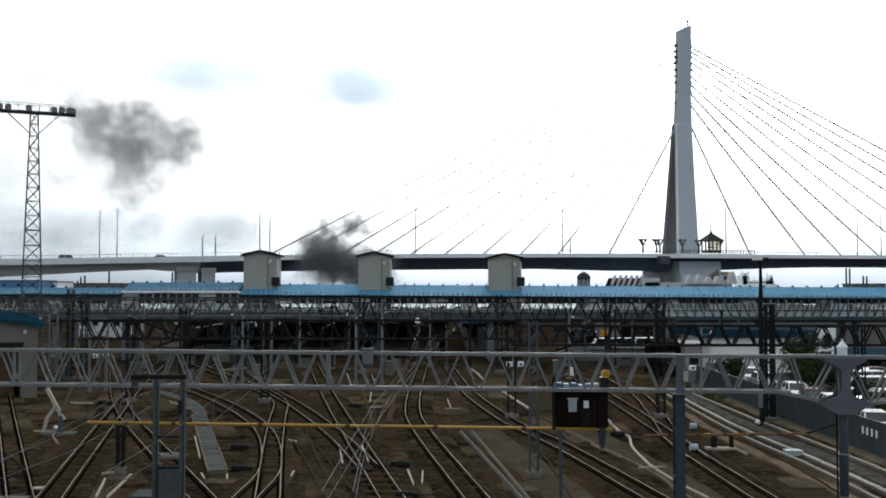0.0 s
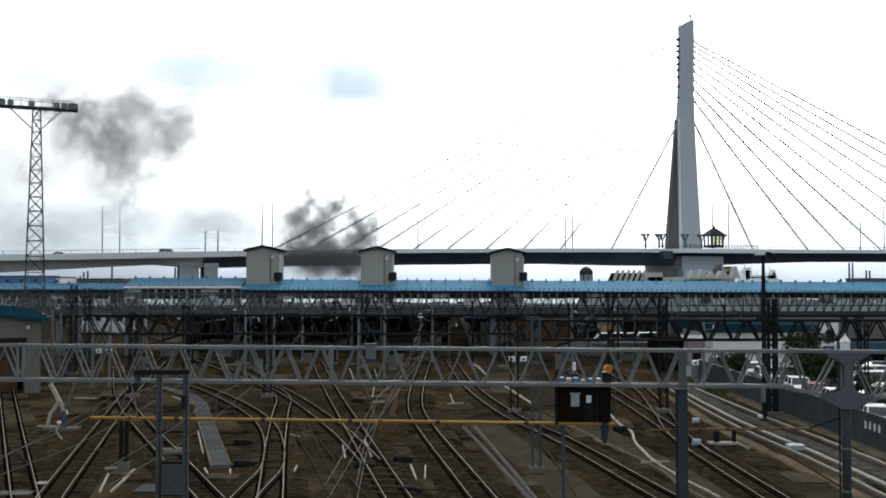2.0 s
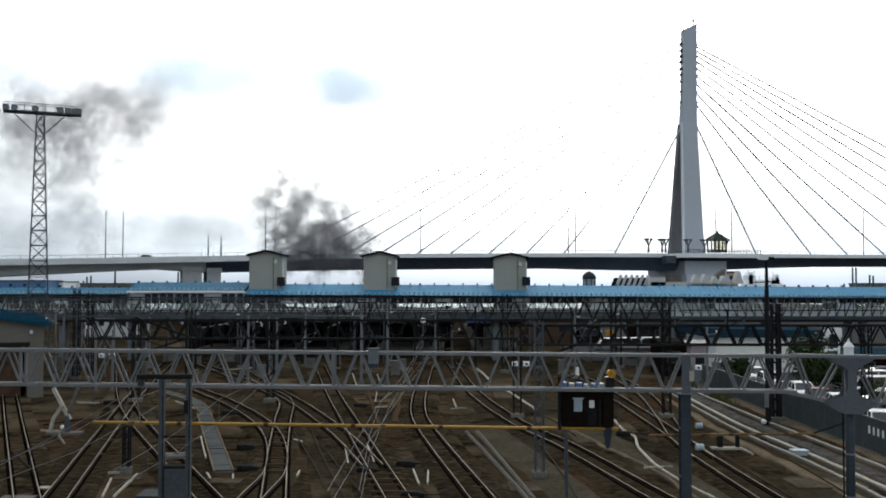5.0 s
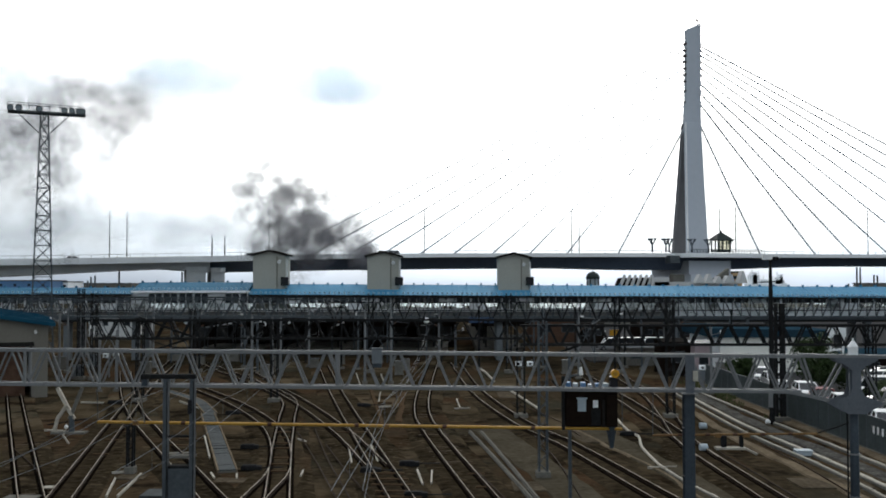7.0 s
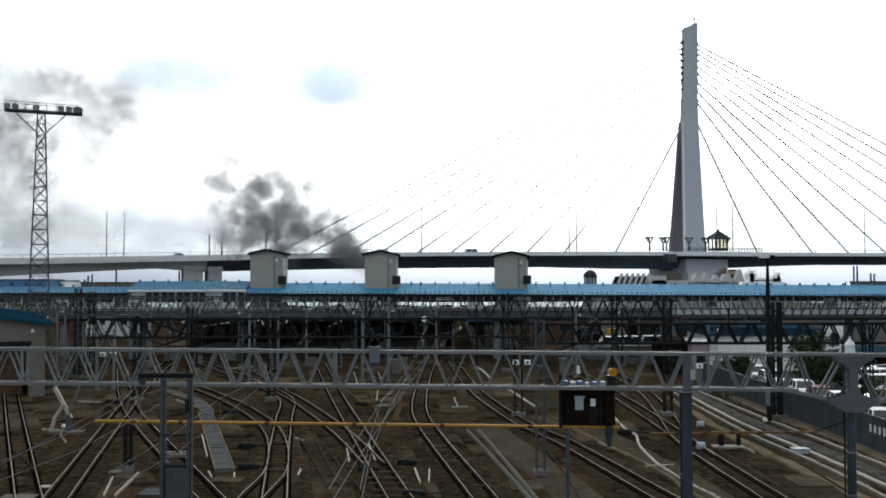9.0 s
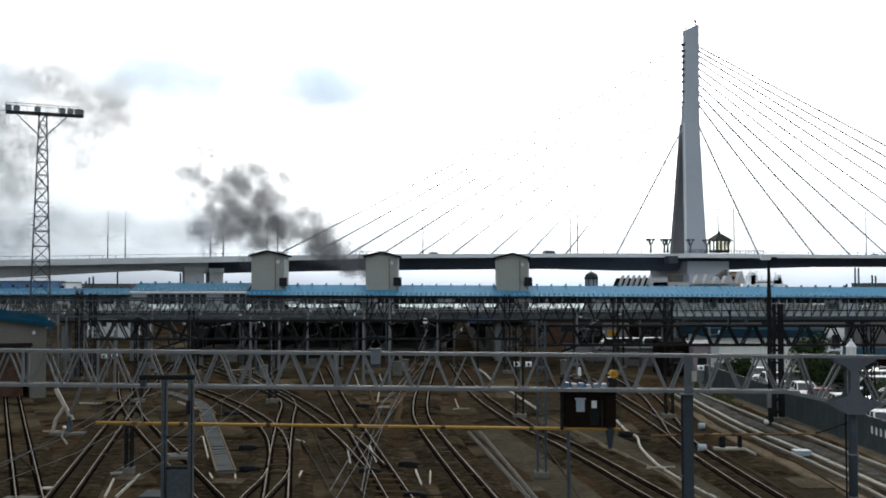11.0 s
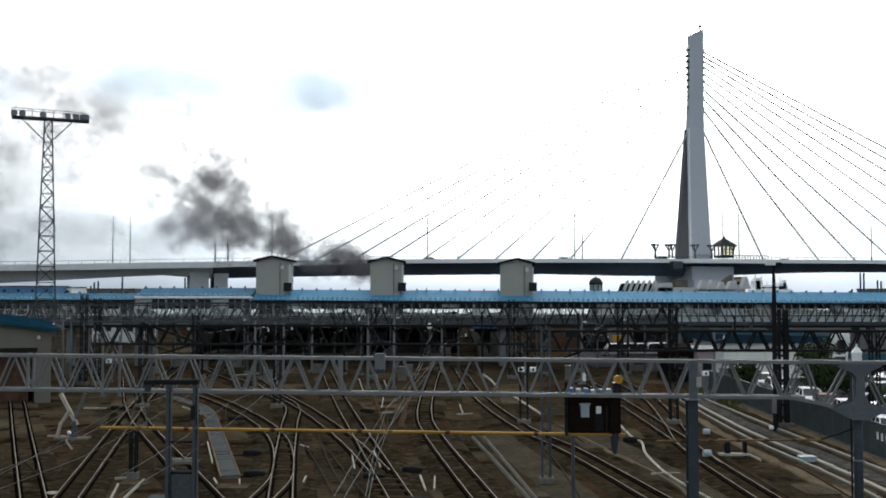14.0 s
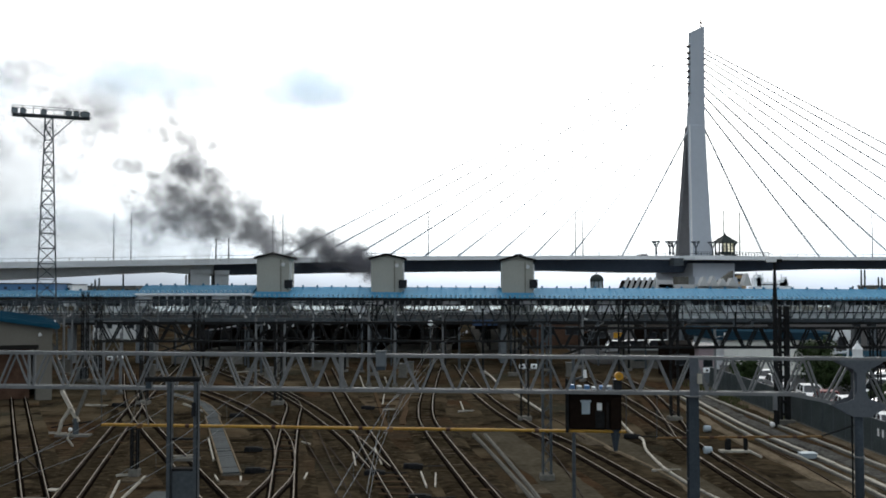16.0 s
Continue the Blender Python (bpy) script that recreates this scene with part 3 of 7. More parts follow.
for at, w, d, m in (((-14.00, 47.13), 1.5, 1.6, WALK_SLAB), ((-20.17, 46.14), 1.6, 0.8, CONCRETE), ((-19.90, 48.42), 0.5, 0.5, PALE_CONCRETE), ((4.09, 48.96), 2.2, 2.2, EARTHY), ((9.49, 64.62), 3.0, 4.5, EARTHY), ((18.99, 49.79), 3.6, 2.4, EARTHY), ((-11.36, 50.36), 1.6, 1.2, EARTHY), ((-16.70, 51.24), 1.5, 1.2, EARTHY), ((4.93, 89.33), 1.6, 5.0, EARTHY)):
    ground_slab(at, w, d, m, "weathered concrete slab set in the ballast")


# ---- the near catenary portal ----
NEAR_L, NEAR_R = Vector((-17.46, 36.0, 0)), Vector((16.9, 34.8, 0))


def lattice_beam(name, p, q, z0, z1, depth, pitch, chord, web, material, label, category="catenary beam", group="", verticals=(), fall=0.0):
    """A box lattice beam between p and q, its lower and upper chords at z0 and z1: four chords, zigzag webs on both faces, cross ties."""
    p, q = Vector(p), Vector(q)
    d = (q - p).normalized()
    s = Vector((d.y, -d.x, 0)) * depth / 2
    t = thing(name, (p.x, p.y, z0), label, category, group)
    length = (q - p).length
    d = ((q - p) - Vector((0, 0, fall))).normalized() if fall else d
    q = q - Vector((0, 0, fall))
    lo, hi = Vector((0, 0, z0)), Vector((0, 0, z1))
    for side in (-1, 1):
        for lift, n in ((lo, "bottom_chord"), (hi, "top_chord")):
            bm = bmesh.new()
            bar(bm, p + s * side + lift, q + s * side + lift, chord, chord)
            part(n, bm, material, t, world_space=True)
        k = int(length / pitch)
        for i in range(k):
            a, m, b = p + d * pitch * i, p + d * pitch * (i + 0.5), p + d * pitch * (i + 1)
            bm = bmesh.new()
            bar(bm, a + s * side + hi + d * web, m + s * side + lo - d * web, web, web * 0.7, s)
            part("web_bar", bm, material, t, world_space=True)
            bm = bmesh.new()
            bar(bm, m + s * side + lo + d * web, b + s * side + hi - d * web, web, web * 0.7, s)
            part("web_bar", bm, material, t, world_space=True)
    for i in range(int(length / pitch)):
        m = p + d * pitch * (i + 0.5)
        bm = bmesh.new()
        bar(bm, m + s + lo, m - s + lo, web * 0.8)
        part("cross_tie", bm, material, t, world_space=True)
        a = p + d * pitch * i
        bm = bmesh.new()
        bar(bm, a + s + hi, a - s + hi, web * 0.8)
        part("cross_tie", bm, material, t, world_space=True)
    for f in verticals:
        bm = bmesh.new()
        for side in (-1, 1):
            bar(bm, p + d * length * f + s * side + lo, p + d * length * f + s * side + hi, web * 1.3, chord)
        part("splice_plate", bm, material, t, world_space=True)
    return t


# the main run of the beam, then the haunched end bays at the round post
NEAR_Q = NEAR_L + (NEAR_R - NEAR_L).normalized() * 1.294 * 23.01
near_beam = lattice_beam("catenary_beam", NEAR_L, NEAR_Q, 6.40, 7.64, 0.42, 1.294, 0.115, 0.062, GALV, "grey galvanised steel lattice beam of the catenary portal over the tracks", verticals=(0.063, 0.4475), fall=0.18)
END_BAYS = [  # name, from, to, size
    ("top_chord", (12.25, 34.95, 7.49), (17.14, 34.80, 7.42), 0.115),
    ("bottom_chord", (11.54, 35.00, 6.28), (13.27, 34.95, 5.93), 0.115),
    ("bottom_chord", (14.99, 34.90, 5.81), (17.11, 34.80, 6.10), 0.115),
    ("web_bar", (12.39, 34.95, 7.39), (12.85, 34.95, 6.03), 0.07),
    ("web_bar", (13.75, 34.95, 7.19), (13.09, 34.95, 6.01), 0.07),
    ("web_bar", (14.53, 34.90, 7.09), (15.11, 34.90, 5.85), 0.07),
    ("web_bar", (15.85, 34.85, 7.10), (15.27, 34.85, 5.90), 0.07),
]
for name, a, b, size in END_BAYS:
    for side in (-0.21, 0.21):
        bm = bmesh.new()
        off = Vector((0, side, 0))
        bar(bm, Vector(a) + off, Vector(b) + off, size)
        part(name, bm, GALV, near_beam, world_space=True)


# ---- the station footbridge behind the yard ----
FB_Y = 130.0


DULL_BROWN = mat("dull_brown_grey_panel", (0.10, 0.098, 0.094), (0.19, 0.186, 0.18), 0.8, scale=0.3, fine=3)


def footbridge():
    t = thing("station_footbridge", (0, FB_Y, 0), "long station footbridge with blue metal roof and white window panels", "footbridge")
    sections = [  # x from, x to, eave height, ridge height
        (-63.29, -42.52, 8.80, 9.66),
        (-42.52, -27.00, 9.25, 10.37),
        (-27.00, 64.19, 8.73, 10.15),
    ]
    for x0, x1, eave, ridge in sections:
        fall = 0.5 if x1 > 50 else 0.0
        k = 4 if fall else 1
        for j in range(k):
            a, b = x0 + (x1 - x0) * j / k, x0 + (x1 - x0) * (j + 1) / k
            da, db = -fall * j / k, -fall * (j + 1) / k
            bm = bmesh.new()
            for y0, y1, za, zb in ((FB_Y - 0.5, FB_Y + 3.5, eave, ridge), (FB_Y + 3.5, FB_Y + 7.5, ridge, eave)):
                v = [bm.verts.new(c) for c in ((a, y0, za + da), (b, y0, za + db), (b, y1, zb + db), (a, y1, zb + da))]
                w = [bm.verts.new(c.co - Vector((0, 0, 0.12))) for c in v]
                bm.faces.new(v)
                bm.faces.new(w[::-1])
                for i in range(4):
                    bm.faces.new((v[i], w[i], w[(i + 1) % 4], v[(i + 1) % 4]))
            blue = ROOF_BLUE if x1 > 50 else ROOF_DULL
            roof = part("roof", bm, blue, t, "blue standing-seam metal roof", world_space=True)
            bm = bmesh.new()
            n = int((b - a) / 0.64)
            for i in range(n):
                x, f = a + (i + 0.5) * (b - a) / n, da + (db - da) * i / n
                bar(bm, (x, FB_Y - 0.5, eave + f + 0.012), (x, FB_Y + 3.5, ridge + f + 0.012), 0.05, 0.03)
            part("seam_ribbing", bm, blue, roof, world_space=True, kind="stuff")
            bm = bmesh.new()
            for i in range(n):
                x, f = a + (i + 0.5) * (b - a) / n, da + (db - da) * i / n
                slab(bm, x - 0.14, x + 0.14, FB_Y - 0.3, FB_Y - 0.1, eave + f + 0.16, eave + f + 0.40)
            part("snow_guard", bm, GUARD_BLUE, roof, "small pale snow guards along the eave", world_space=True, kind="stuff")
            for i in range(0, n, 3):
                x, f = a + (i + 0.5) * (b - a) / n, da + (db - da) * i / n
                bm = bmesh.new()
                slab(bm, x - 0.1, x + 0.1, FB_Y + 3.1, FB_Y + 3.5, ridge + f - 0.02, ridge + f + 0.22)
                part("ridge_lug", bm, blue, roof, world_space=True)
            bm = bmesh.new()
            bar(bm, (a, FB_Y - 0.52, eave + da - 0.12), (b, FB_Y - 0.52, eave + db - 0.12), 0.12, 0.26)
            part("eave_gutter", bm, PANEL_WHITE if ridge > 10.3 else DARK_TRIM, roof, "pale eave fascia" if ridge > 10.3 else "dark eave gutter", world_space=True)
    x0, x1 = -63.29, 64.19
    bm = bmesh.new()
    slab(bm, x0, x1, FB_Y, FB_Y + 7, 5.2, 5.6)
    part("deck", bm, GREY_STEEL, t, world_space=True)
    n = 62
    for i in range(n):
        a, b = x0 + (x1 - x0) * i / n + 0.03, x0 + (x1 - x0) * (i + 1) / n - 0.03
        for y in (FB_Y + 0.6, FB_Y + 6.4):
            bm = bmesh.new()
            glazed = b < 30.45
            eave = next(e for s0, s1, e, _ in sections if (a + b) / 2 < s1)
            clear = (i * 3) % 8 != 0
            base = 6.45 if glazed else 5.62
            if clear:
                slab(bm, a, b, y - 0.05, y + 0.05, base, 6.78)
                slab(bm, a, b, y - 0.05, y + 0.05, 7.52, eave - 0.16)
                for x in (a, (a + b) / 2 - 0.04, b - 0.08):
                    slab(bm, x, x + 0.08, y - 0.045, y + 0.045, 6.78, 7.52)
            else:
                slab(bm, a, b, y - 0.05, y + 0.05, base, eave - 0.16)
            p = part("wall_panel", bm, PANEL_WHITE, t, "white wall sheet", world_space=True)
            if clear:
                bm = bmesh.new()
                slab(bm, a + 0.08, b - 0.08, y - 0.012, y + 0.012, 6.78, 7.52)
                g = part("clear_pane", bm, CLEAR, p, "clear window glass", world_space=True)
                g.visible_shadow = False
            if glazed:
                bm = bmesh.new()
                slab(bm, a, b, y - 0.09, y + 0.03, 5.62, 6.43)
                part("lower_panel", bm, DULL_BROWN, t, "dull brown-grey lower wall panel", world_space=True)
            if (i * 7) % 5 != 0:
                for w0, w1 in ((a + 0.12, (a + b) / 2 - 0.06), ((a + b) / 2 + 0.06, b - 0.12)):
                    bm = bmesh.new()
                    slab(bm, w0, w1, y - 0.08, y + 0.08, 7.58, eave - 0.38)
                    part("window_pane", bm, GLASS, p, "dark window glass", world_space=True)
    # the carrying truss in front of the panels
    zb, zt = 5.72, 8.35
    for z, nm, h, paint in ((zb, "bottom_chord", 0.3, GREY_STEEL), (zt, "top_chord", 0.22, GREY_STEEL), (6.62, "middle_chord", 0.14, DARK_STEEL), (5.22, "bottom_rail", 0.26, DARK_STEEL)):
        bm = bmesh.new()
        bar(bm, (x0, FB_Y - 0.1, z), (x1, FB_Y - 0.1, z), 0.3, h)
        part(nm, bm, paint, t, world_space=True)
    m = 108
    for i in range(m):
        a, b = x0 + (x1 - x0) * i / m, x0 + (x1 - x0) * (i + 1) / m
        bm = bmesh.new()
        bar(bm, (a, FB_Y - 0.1, zb), (a, FB_Y - 0.1, zt), 0.07, 0.2)
        part("truss_post", bm, GREY_STEEL, t, world_space=True)
        bm = bmesh.new()
        lo, hi = (a, b) if math.floor((a - 43.95) / 14.4) % 2 == 0 else (b, a)
        bar(bm, (lo, FB_Y - 0.1, zb), (hi, FB_Y - 0.1, zt), 0.2, 0.11)
        part("truss_diagonal", bm, GREY_STEEL, t, world_space=True)
    for pier_x in (-51.44, -42.30, 6.30, 29.70, 43.57, 55.19):
        for y in (FB_Y + 1, FB_Y + 6):
            bm = bevelled(pier_x - 0.42, pier_x + 0.42, y - 0.6, y + 0.6, -0.1, 5.2, 0.08)
            part("pier", bm, PIER, t, "grey painted pier", world_space=True)
    return t


footbridge()


def lift_tower(x0, x1, ztop, zeave):
    """A gabled lift shaft head that rises through the footbridge."""
    w = x1 - x0
    y0 = FB_Y + 1.6
    t = thing("lift_tower", ((x0 + x1) / 2, y0, 0), "grey-beige clad lift tower with dark gabled roof above the footbridge", "lift tower", "lift towers on the footbridge")
    bm = bmesh.new()
    slab(bm, -w / 2, w / 2, 0, 4.2, 5.65, zeave)
    b = part("shaft_wall", bm, HUT_BEIGE, t)
    bm = bmesh.new()
    prism(bm, [(-w / 2, zeave), (w / 2, zeave), (0, ztop - 0.2)], 0.02, 4.18)
    part("gable", bm, HUT_BEIGE, t)
    bm = bmesh.new()
    e = w / 2 + 0.35
    prism(bm, [(-e, zeave - 0.22), (0, ztop - 0.22), (e, zeave - 0.22), (e, zeave + 0.05), (0, ztop + 0.05), (-e, zeave + 0.05)], -0.4, 4.6)
    part("roof", bm, DARK_TRIM, t, "dark gabled roof edge")
    bm = bmesh.new()
    slab(bm, w / 2 - 1.15, w / 2 - 1.02, -0.06, 0.02, 8.2, zeave - 0.3)
    part("downpipe", bm, BEIGE, t)
    bm = bmesh.new()
    tube(bm, (w / 2 - 0.75, -0.3, zeave - 1.0), (w / 2 - 0.75, 0.0, zeave - 0.9), 0.26, 0.2, 12)
    part("floodlight", bm, WHITE, t, "round white floodlight")
    bm = bmesh.new()
    slab(bm, w / 2 - 0.5, w / 2 + 0.55, -0.5, 0.6, 9.92, 11.06)
    part("service_box", bm, BLACK_PAINT, t, "black service box at the roof")
    # white strip: the third tower's duct, on the others the lit side face
    bm = bmesh.new()
    slab(bm, w / 2, w / 2 + 0.2, 0.5, 0.7, 9.6, zeave - 0.6)
    part("vent_duct", bm, WHITE, t)
    return t


lift_tower(-26.80, -22.47, 14.71, 14.10)
lift_tower(-11.39, -7.14, 14.56, 13.95)
lift_tower(6.23, 10.40, 14.33, 13.72)


# ---- the cable-stayed road bridge ----
TX, TY = 72.8, 300.0
AX = Vector((0.954, 0.30, 0)).normalized()   # along the bridge, to the far right
CX = Vector((-AX.y, AX.x, 0))               # across it, away from the camera


def deck_z(s):
    """Height of the road at s metres along the bridge from the pylon."""
    return 19.35 - 2.45 * max(0.0, min(1.0, (-s - 20) / 185)) ** 1.3 + (0.35 if s > 0 else 0) * min(1, s / 76) - 0.65 * max(0.0, min(1.0, (-s - 110) / 70))


def on(s, c, z):
    return Vector((TX, TY, 0)) + AX * s + CX * c + Vector((0, 0, z))


def road_bridge():
    t = thing("road_bridge", (TX, TY, 0), "grey cable-stayed road bridge with box girder deck", "bridge")
    stops = [-290 + 12.2 * i for i in range(48)]
    def run(name, profile, mat_, label, lo=-1e9, hi=1e9):
        ss = [s for s in stops if lo <= s <= hi]
        bm = bmesh.new()
        rings = [[bm.verts.new(on(s, c, deck_z(s) + u)) for c, u in profile(s)] for s in ss]
        m = len(rings[0])
        for r0, r1 in zip(rings, rings[1:]):
            for i in range(m):
                bm.faces.new((r0[i], r0[(i + 1) % m], r1[(i + 1) % m], r1[i]))
        bm.faces.new(rings[0])
        bm.faces.new(rings[-1][::-1])
        return part(name, bm, mat_, t, label, world_space=True)
    def depth(s):
        if s < -148:
            return 2.2 + 1.6 * min(1.0, (-s - 148) / 52) ** 1.6
        return 2.9 + 1.3 * max(0.0, 1 - abs(s) / 45) + 0.55 * max(0.0, min(1.0, (-s - 4) / 20))
    run("deck_slab", lambda s: [(-11, -1.2), (-11, -0.8), (11, -0.8), (11, -1.2)], BRIDGE_GREY, "pale grey deck edge")
    run("parapet", lambda s: [(-11.2, -1.35 - 0.4 * max(0.0, min(1.0, (-s - 90) / 50))), (-11.2, -0.25), (-10.8, -0.25), (-10.8, -1.35)], BRIDGE_GREY, "pale grey parapet")
    run("parapet", lambda s: [(10.8, -1.2), (10.8, -0.25), (11.2, -0.25), (11.2, -1.2)], BRIDGE_GREY, "pale grey parapet")
    run("box_girder", lambda s: [(-8.6, -1.2), (8.6, -1.2), (6.0, -0.9 - depth(s)), (-6.0, -0.9 - depth(s))], GIRDER, "box girder, its shade put into navy paint", -150)
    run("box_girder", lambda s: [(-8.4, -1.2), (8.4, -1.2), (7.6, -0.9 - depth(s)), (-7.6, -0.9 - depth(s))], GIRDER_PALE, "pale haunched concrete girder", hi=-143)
    bm = bmesh.new()
    for s in range(-280, 290, 3):
        bar(bm, on(s, -11, deck_z(s) - 0.3), on(s, -11, deck_z(s) + 0.5), 0.09)
    part("railing", bm, GREY_STEEL, t, world_space=True, kind="stuff")
    bm = bmesh.new()
    for a in range(-280, 290, 10):
        bar(bm, on(a, -11, deck_z(a) + 0.5), on(a + 10, -11, deck_z(a + 10) + 0.5), 0.09)
    part("handrail", bm, GREY_STEEL, t, world_space=True)
    return t


bridge = road_bridge()


def bridge_pier(s, w, z1, label="pale concrete bridge pier"):
    t = thing("bridge_pier", on(s, 0, 0), label, "bridge pier", "piers of the road bridge", rz=math.degrees(math.atan2(AX.y, AX.x)))
    bm = bmesh.new()
    quad_bar(bm, (-w / 2, -7, -0.2), (w / 2, 7, -0.2), (-w / 2, -8.5, z1 - 1.0), (w / 2, 8.5, z1 - 1.0))
    part("shaft", bm, GIRDER_PALE, t)
    bm = bmesh.new()
    slab(bm, -w / 2 - 0.15, w / 2 + 0.15, -9, 9, z1 - 1.0, z1)
    part("cap", bm, GIRDER_PALE, t)
    return t


bridge_pier(-147, 4.8, 14.6)
bridge_pier(-141.6, 3.4, 14.4)
bridge_pier(-235, 6.2, 11.8)
bridge_pier(140, 8, 15.5)


def pylon():
    t = thing("bridge_pylon", (TX, TY, 0), "tall grey inverted-Y pylon with slanted top", "bridge pylon", rz=math.degrees(math.atan2(AX.y, AX.x)))
    zf = 59.5     # where the legs join
    def ring(bm, c, w0, w1, d, z):
        return [bm.verts.new(p) for p in ((w0, c - d, z), (w1, c - d, z), (w1, c + d, z), (w0, c + d, z))]
    def loft(rings, name, label="", paint=PYLON):
        bm = rings[0]
        for r0, r1 in zip(rings[1:], rings[2:]):
            for i in range(4):
                bm.faces.new((r0[i], r0[(i + 1) % 4], r1[(i + 1) % 4], r1[i]))
        bm.faces.new(rings[1][::-1])
        bm.faces.new(rings[-1])
        bmesh.ops.bevel(bm, geom=[e for e in bm.edges], offset=0.12, segments=1, affect="EDGES")
        return part(name, bm, paint, t, label)
    bm = bmesh.new()
    loft([bm, ring(bm, -6.2, -4.5, 2.6, 1.0, 8.0), ring(bm, -5.1, -3.95, 2.8, 0.9, 19.4), ring(bm, -1.1, -1.9, 3.2, 0.9, zf)], "near_leg")
    bm = bmesh.new()
    loft([bm, ring(bm, 6.2, -3.3, 3.4, 1.0, 8.0), ring(bm, 5.1, -3.0, 3.2, 0.9, 19.4), ring(bm, 1.1, -1.5, 2.5, 0.9, zf)], "far_leg", "far leg, its shade put into a darker paint", FAR_LEG)
    bm = bmesh.new()
    r = [ring(bm, 0, -1.5, 3.8, 1.2, zf - 0.5), ring(bm, 0, -1.1, 3.85, 0.85, 68.0), ring(bm, 0, -0.7, 4.1, 0.8, 86.6)]
    top = ring(bm, 0, -0.7, 4.15, 0.8, 87.9)
    for i, v in enumerate(top):
        v.co.z += (0.5, 2.9, 2.9, 0.5)[i]
    r.append(top)
    loft([bm] + r, "mast")
    # the near leg's lit facet, painted as a white strip along its edge
    bm = bmesh.new()
    bar(bm, (-4.03, -5.75, 19.4), (-1.98, -1.75, zf), 0.34, 0.34)
    part("leg_edge", bm, WHITE, t, "near leg's bright facet, painted as a white strip")
    bm = bmesh.new()
    tube(bm, (3.3, 0, 89.0), (3.3, 0, 92.8), 0.22, 0.16, 6)
    tube(bm, (3.3, 0, 91.4), (3.3, 0, 92.0), 0.4, 0.4, 8)
    part("obstruction_light", bm, ANCHOR_RED, t, "red aviation light on the top")
    bm = bmesh.new()
    tube(bm, (-0.4, -0.5, 87.3), (-0.4, -0.5, 89.9), 0.14, 0.1, 6)
    part("lightning_rod", bm, DARK_STEEL, t)
    for i, z in enumerate((66.0, 69.4, 72.4, 74.5, 76.3, 78.4, 80.3, 82.0, 84.0)):
        for side in (-1, 1):
            bm = bmesh.new()
            x = -1.25 if side < 0 else 4.3
            prism(bm, [(x - 0.8 * side, z - 0.45), (x - 0.8 * side, z + 0.45), (x + 0.32 * side, z + 0.3), (x + 0.32 * side, z)], -0.6, 0.6)
            part("cable_anchor", bm, ANCHOR_RED, t, "red-brown cable anchor box")
    bm = bmesh.new()
    slab(bm, -7, 7, -11, 11, 13.0, 17.0)
    part("cross_beam", bm, PYLON, t)
    bm = bmesh.new()
    quad_bar(bm, (-9, -15, -0.3), (9, 15, -0.3), (-7, -12, 13.0), (7, 12, 13.0))
    part("base", bm, PYLON, t, "grey concrete pylon base")
    return t


pylon()


def stay(s, z):
    side = 1 if s > 0 else -1
    t = thing("stay_cable", on(s, 0, deck_z(s)), "long thin grey stay cable of the bridge", "stay cable", "stay cables of the bridge")
    bm = bmesh.new()
    a, b = on(1.6 + 2.0 * side, 0, z), on(s, 0, deck_z(s))
    # sky glare put into the shape: upper and left cables are thinned
    r = (0.26 if z < 74 else 0.215) if s > 0 else 0.24 if z < 62 else 0.115
    tube(bm, a, b, r, r, 6)
    part("cable", bm, CABLE, t, world_space=True)
    # thicker foot, lengthened on the left where glare spares the lower cable
    bm = bmesh.new()
    tube(bm, b, b + (a - b).normalized() * (4.5 if s > 0 else 11.0 if s > -90 else 26.0), 0.26, 0.14, 8)
    part("anchor_sleeve", bm, CABLE, t, world_space=True)


def along(tx, c=0.0):
    """How far along the bridge a bearing from the camera meets the line c metres across it."""
    return (tx * (TY + CX.y * c) - TX - CX.x * c) / (AX.x - tx * AX.y)


HEIGHTS = [60.0, 66.2, 69.6, 72.4, 75.0, 77.3, 79.4, 81.2, 82.6, 84.0]
for tx, z in zip((0.1698, 0.1178, 0.0797, 0.0416, 0.0023, -0.0323, -0.0704, -0.1045, -0.1426, -0.1784), HEIGHTS):
    stay(along(tx), z)
RIGHT = [0.3141, 0.3701, 0.4070, 0.4451]
s_last, gap = along(RIGHT[-1]), along(RIGHT[-1]) - along(RIGHT[-2])
for i, z in enumerate(HEIGHTS):
    stay(along(RIGHT[i]) if i < 4 else s_last + gap * 1.02 * (i - 3), z)


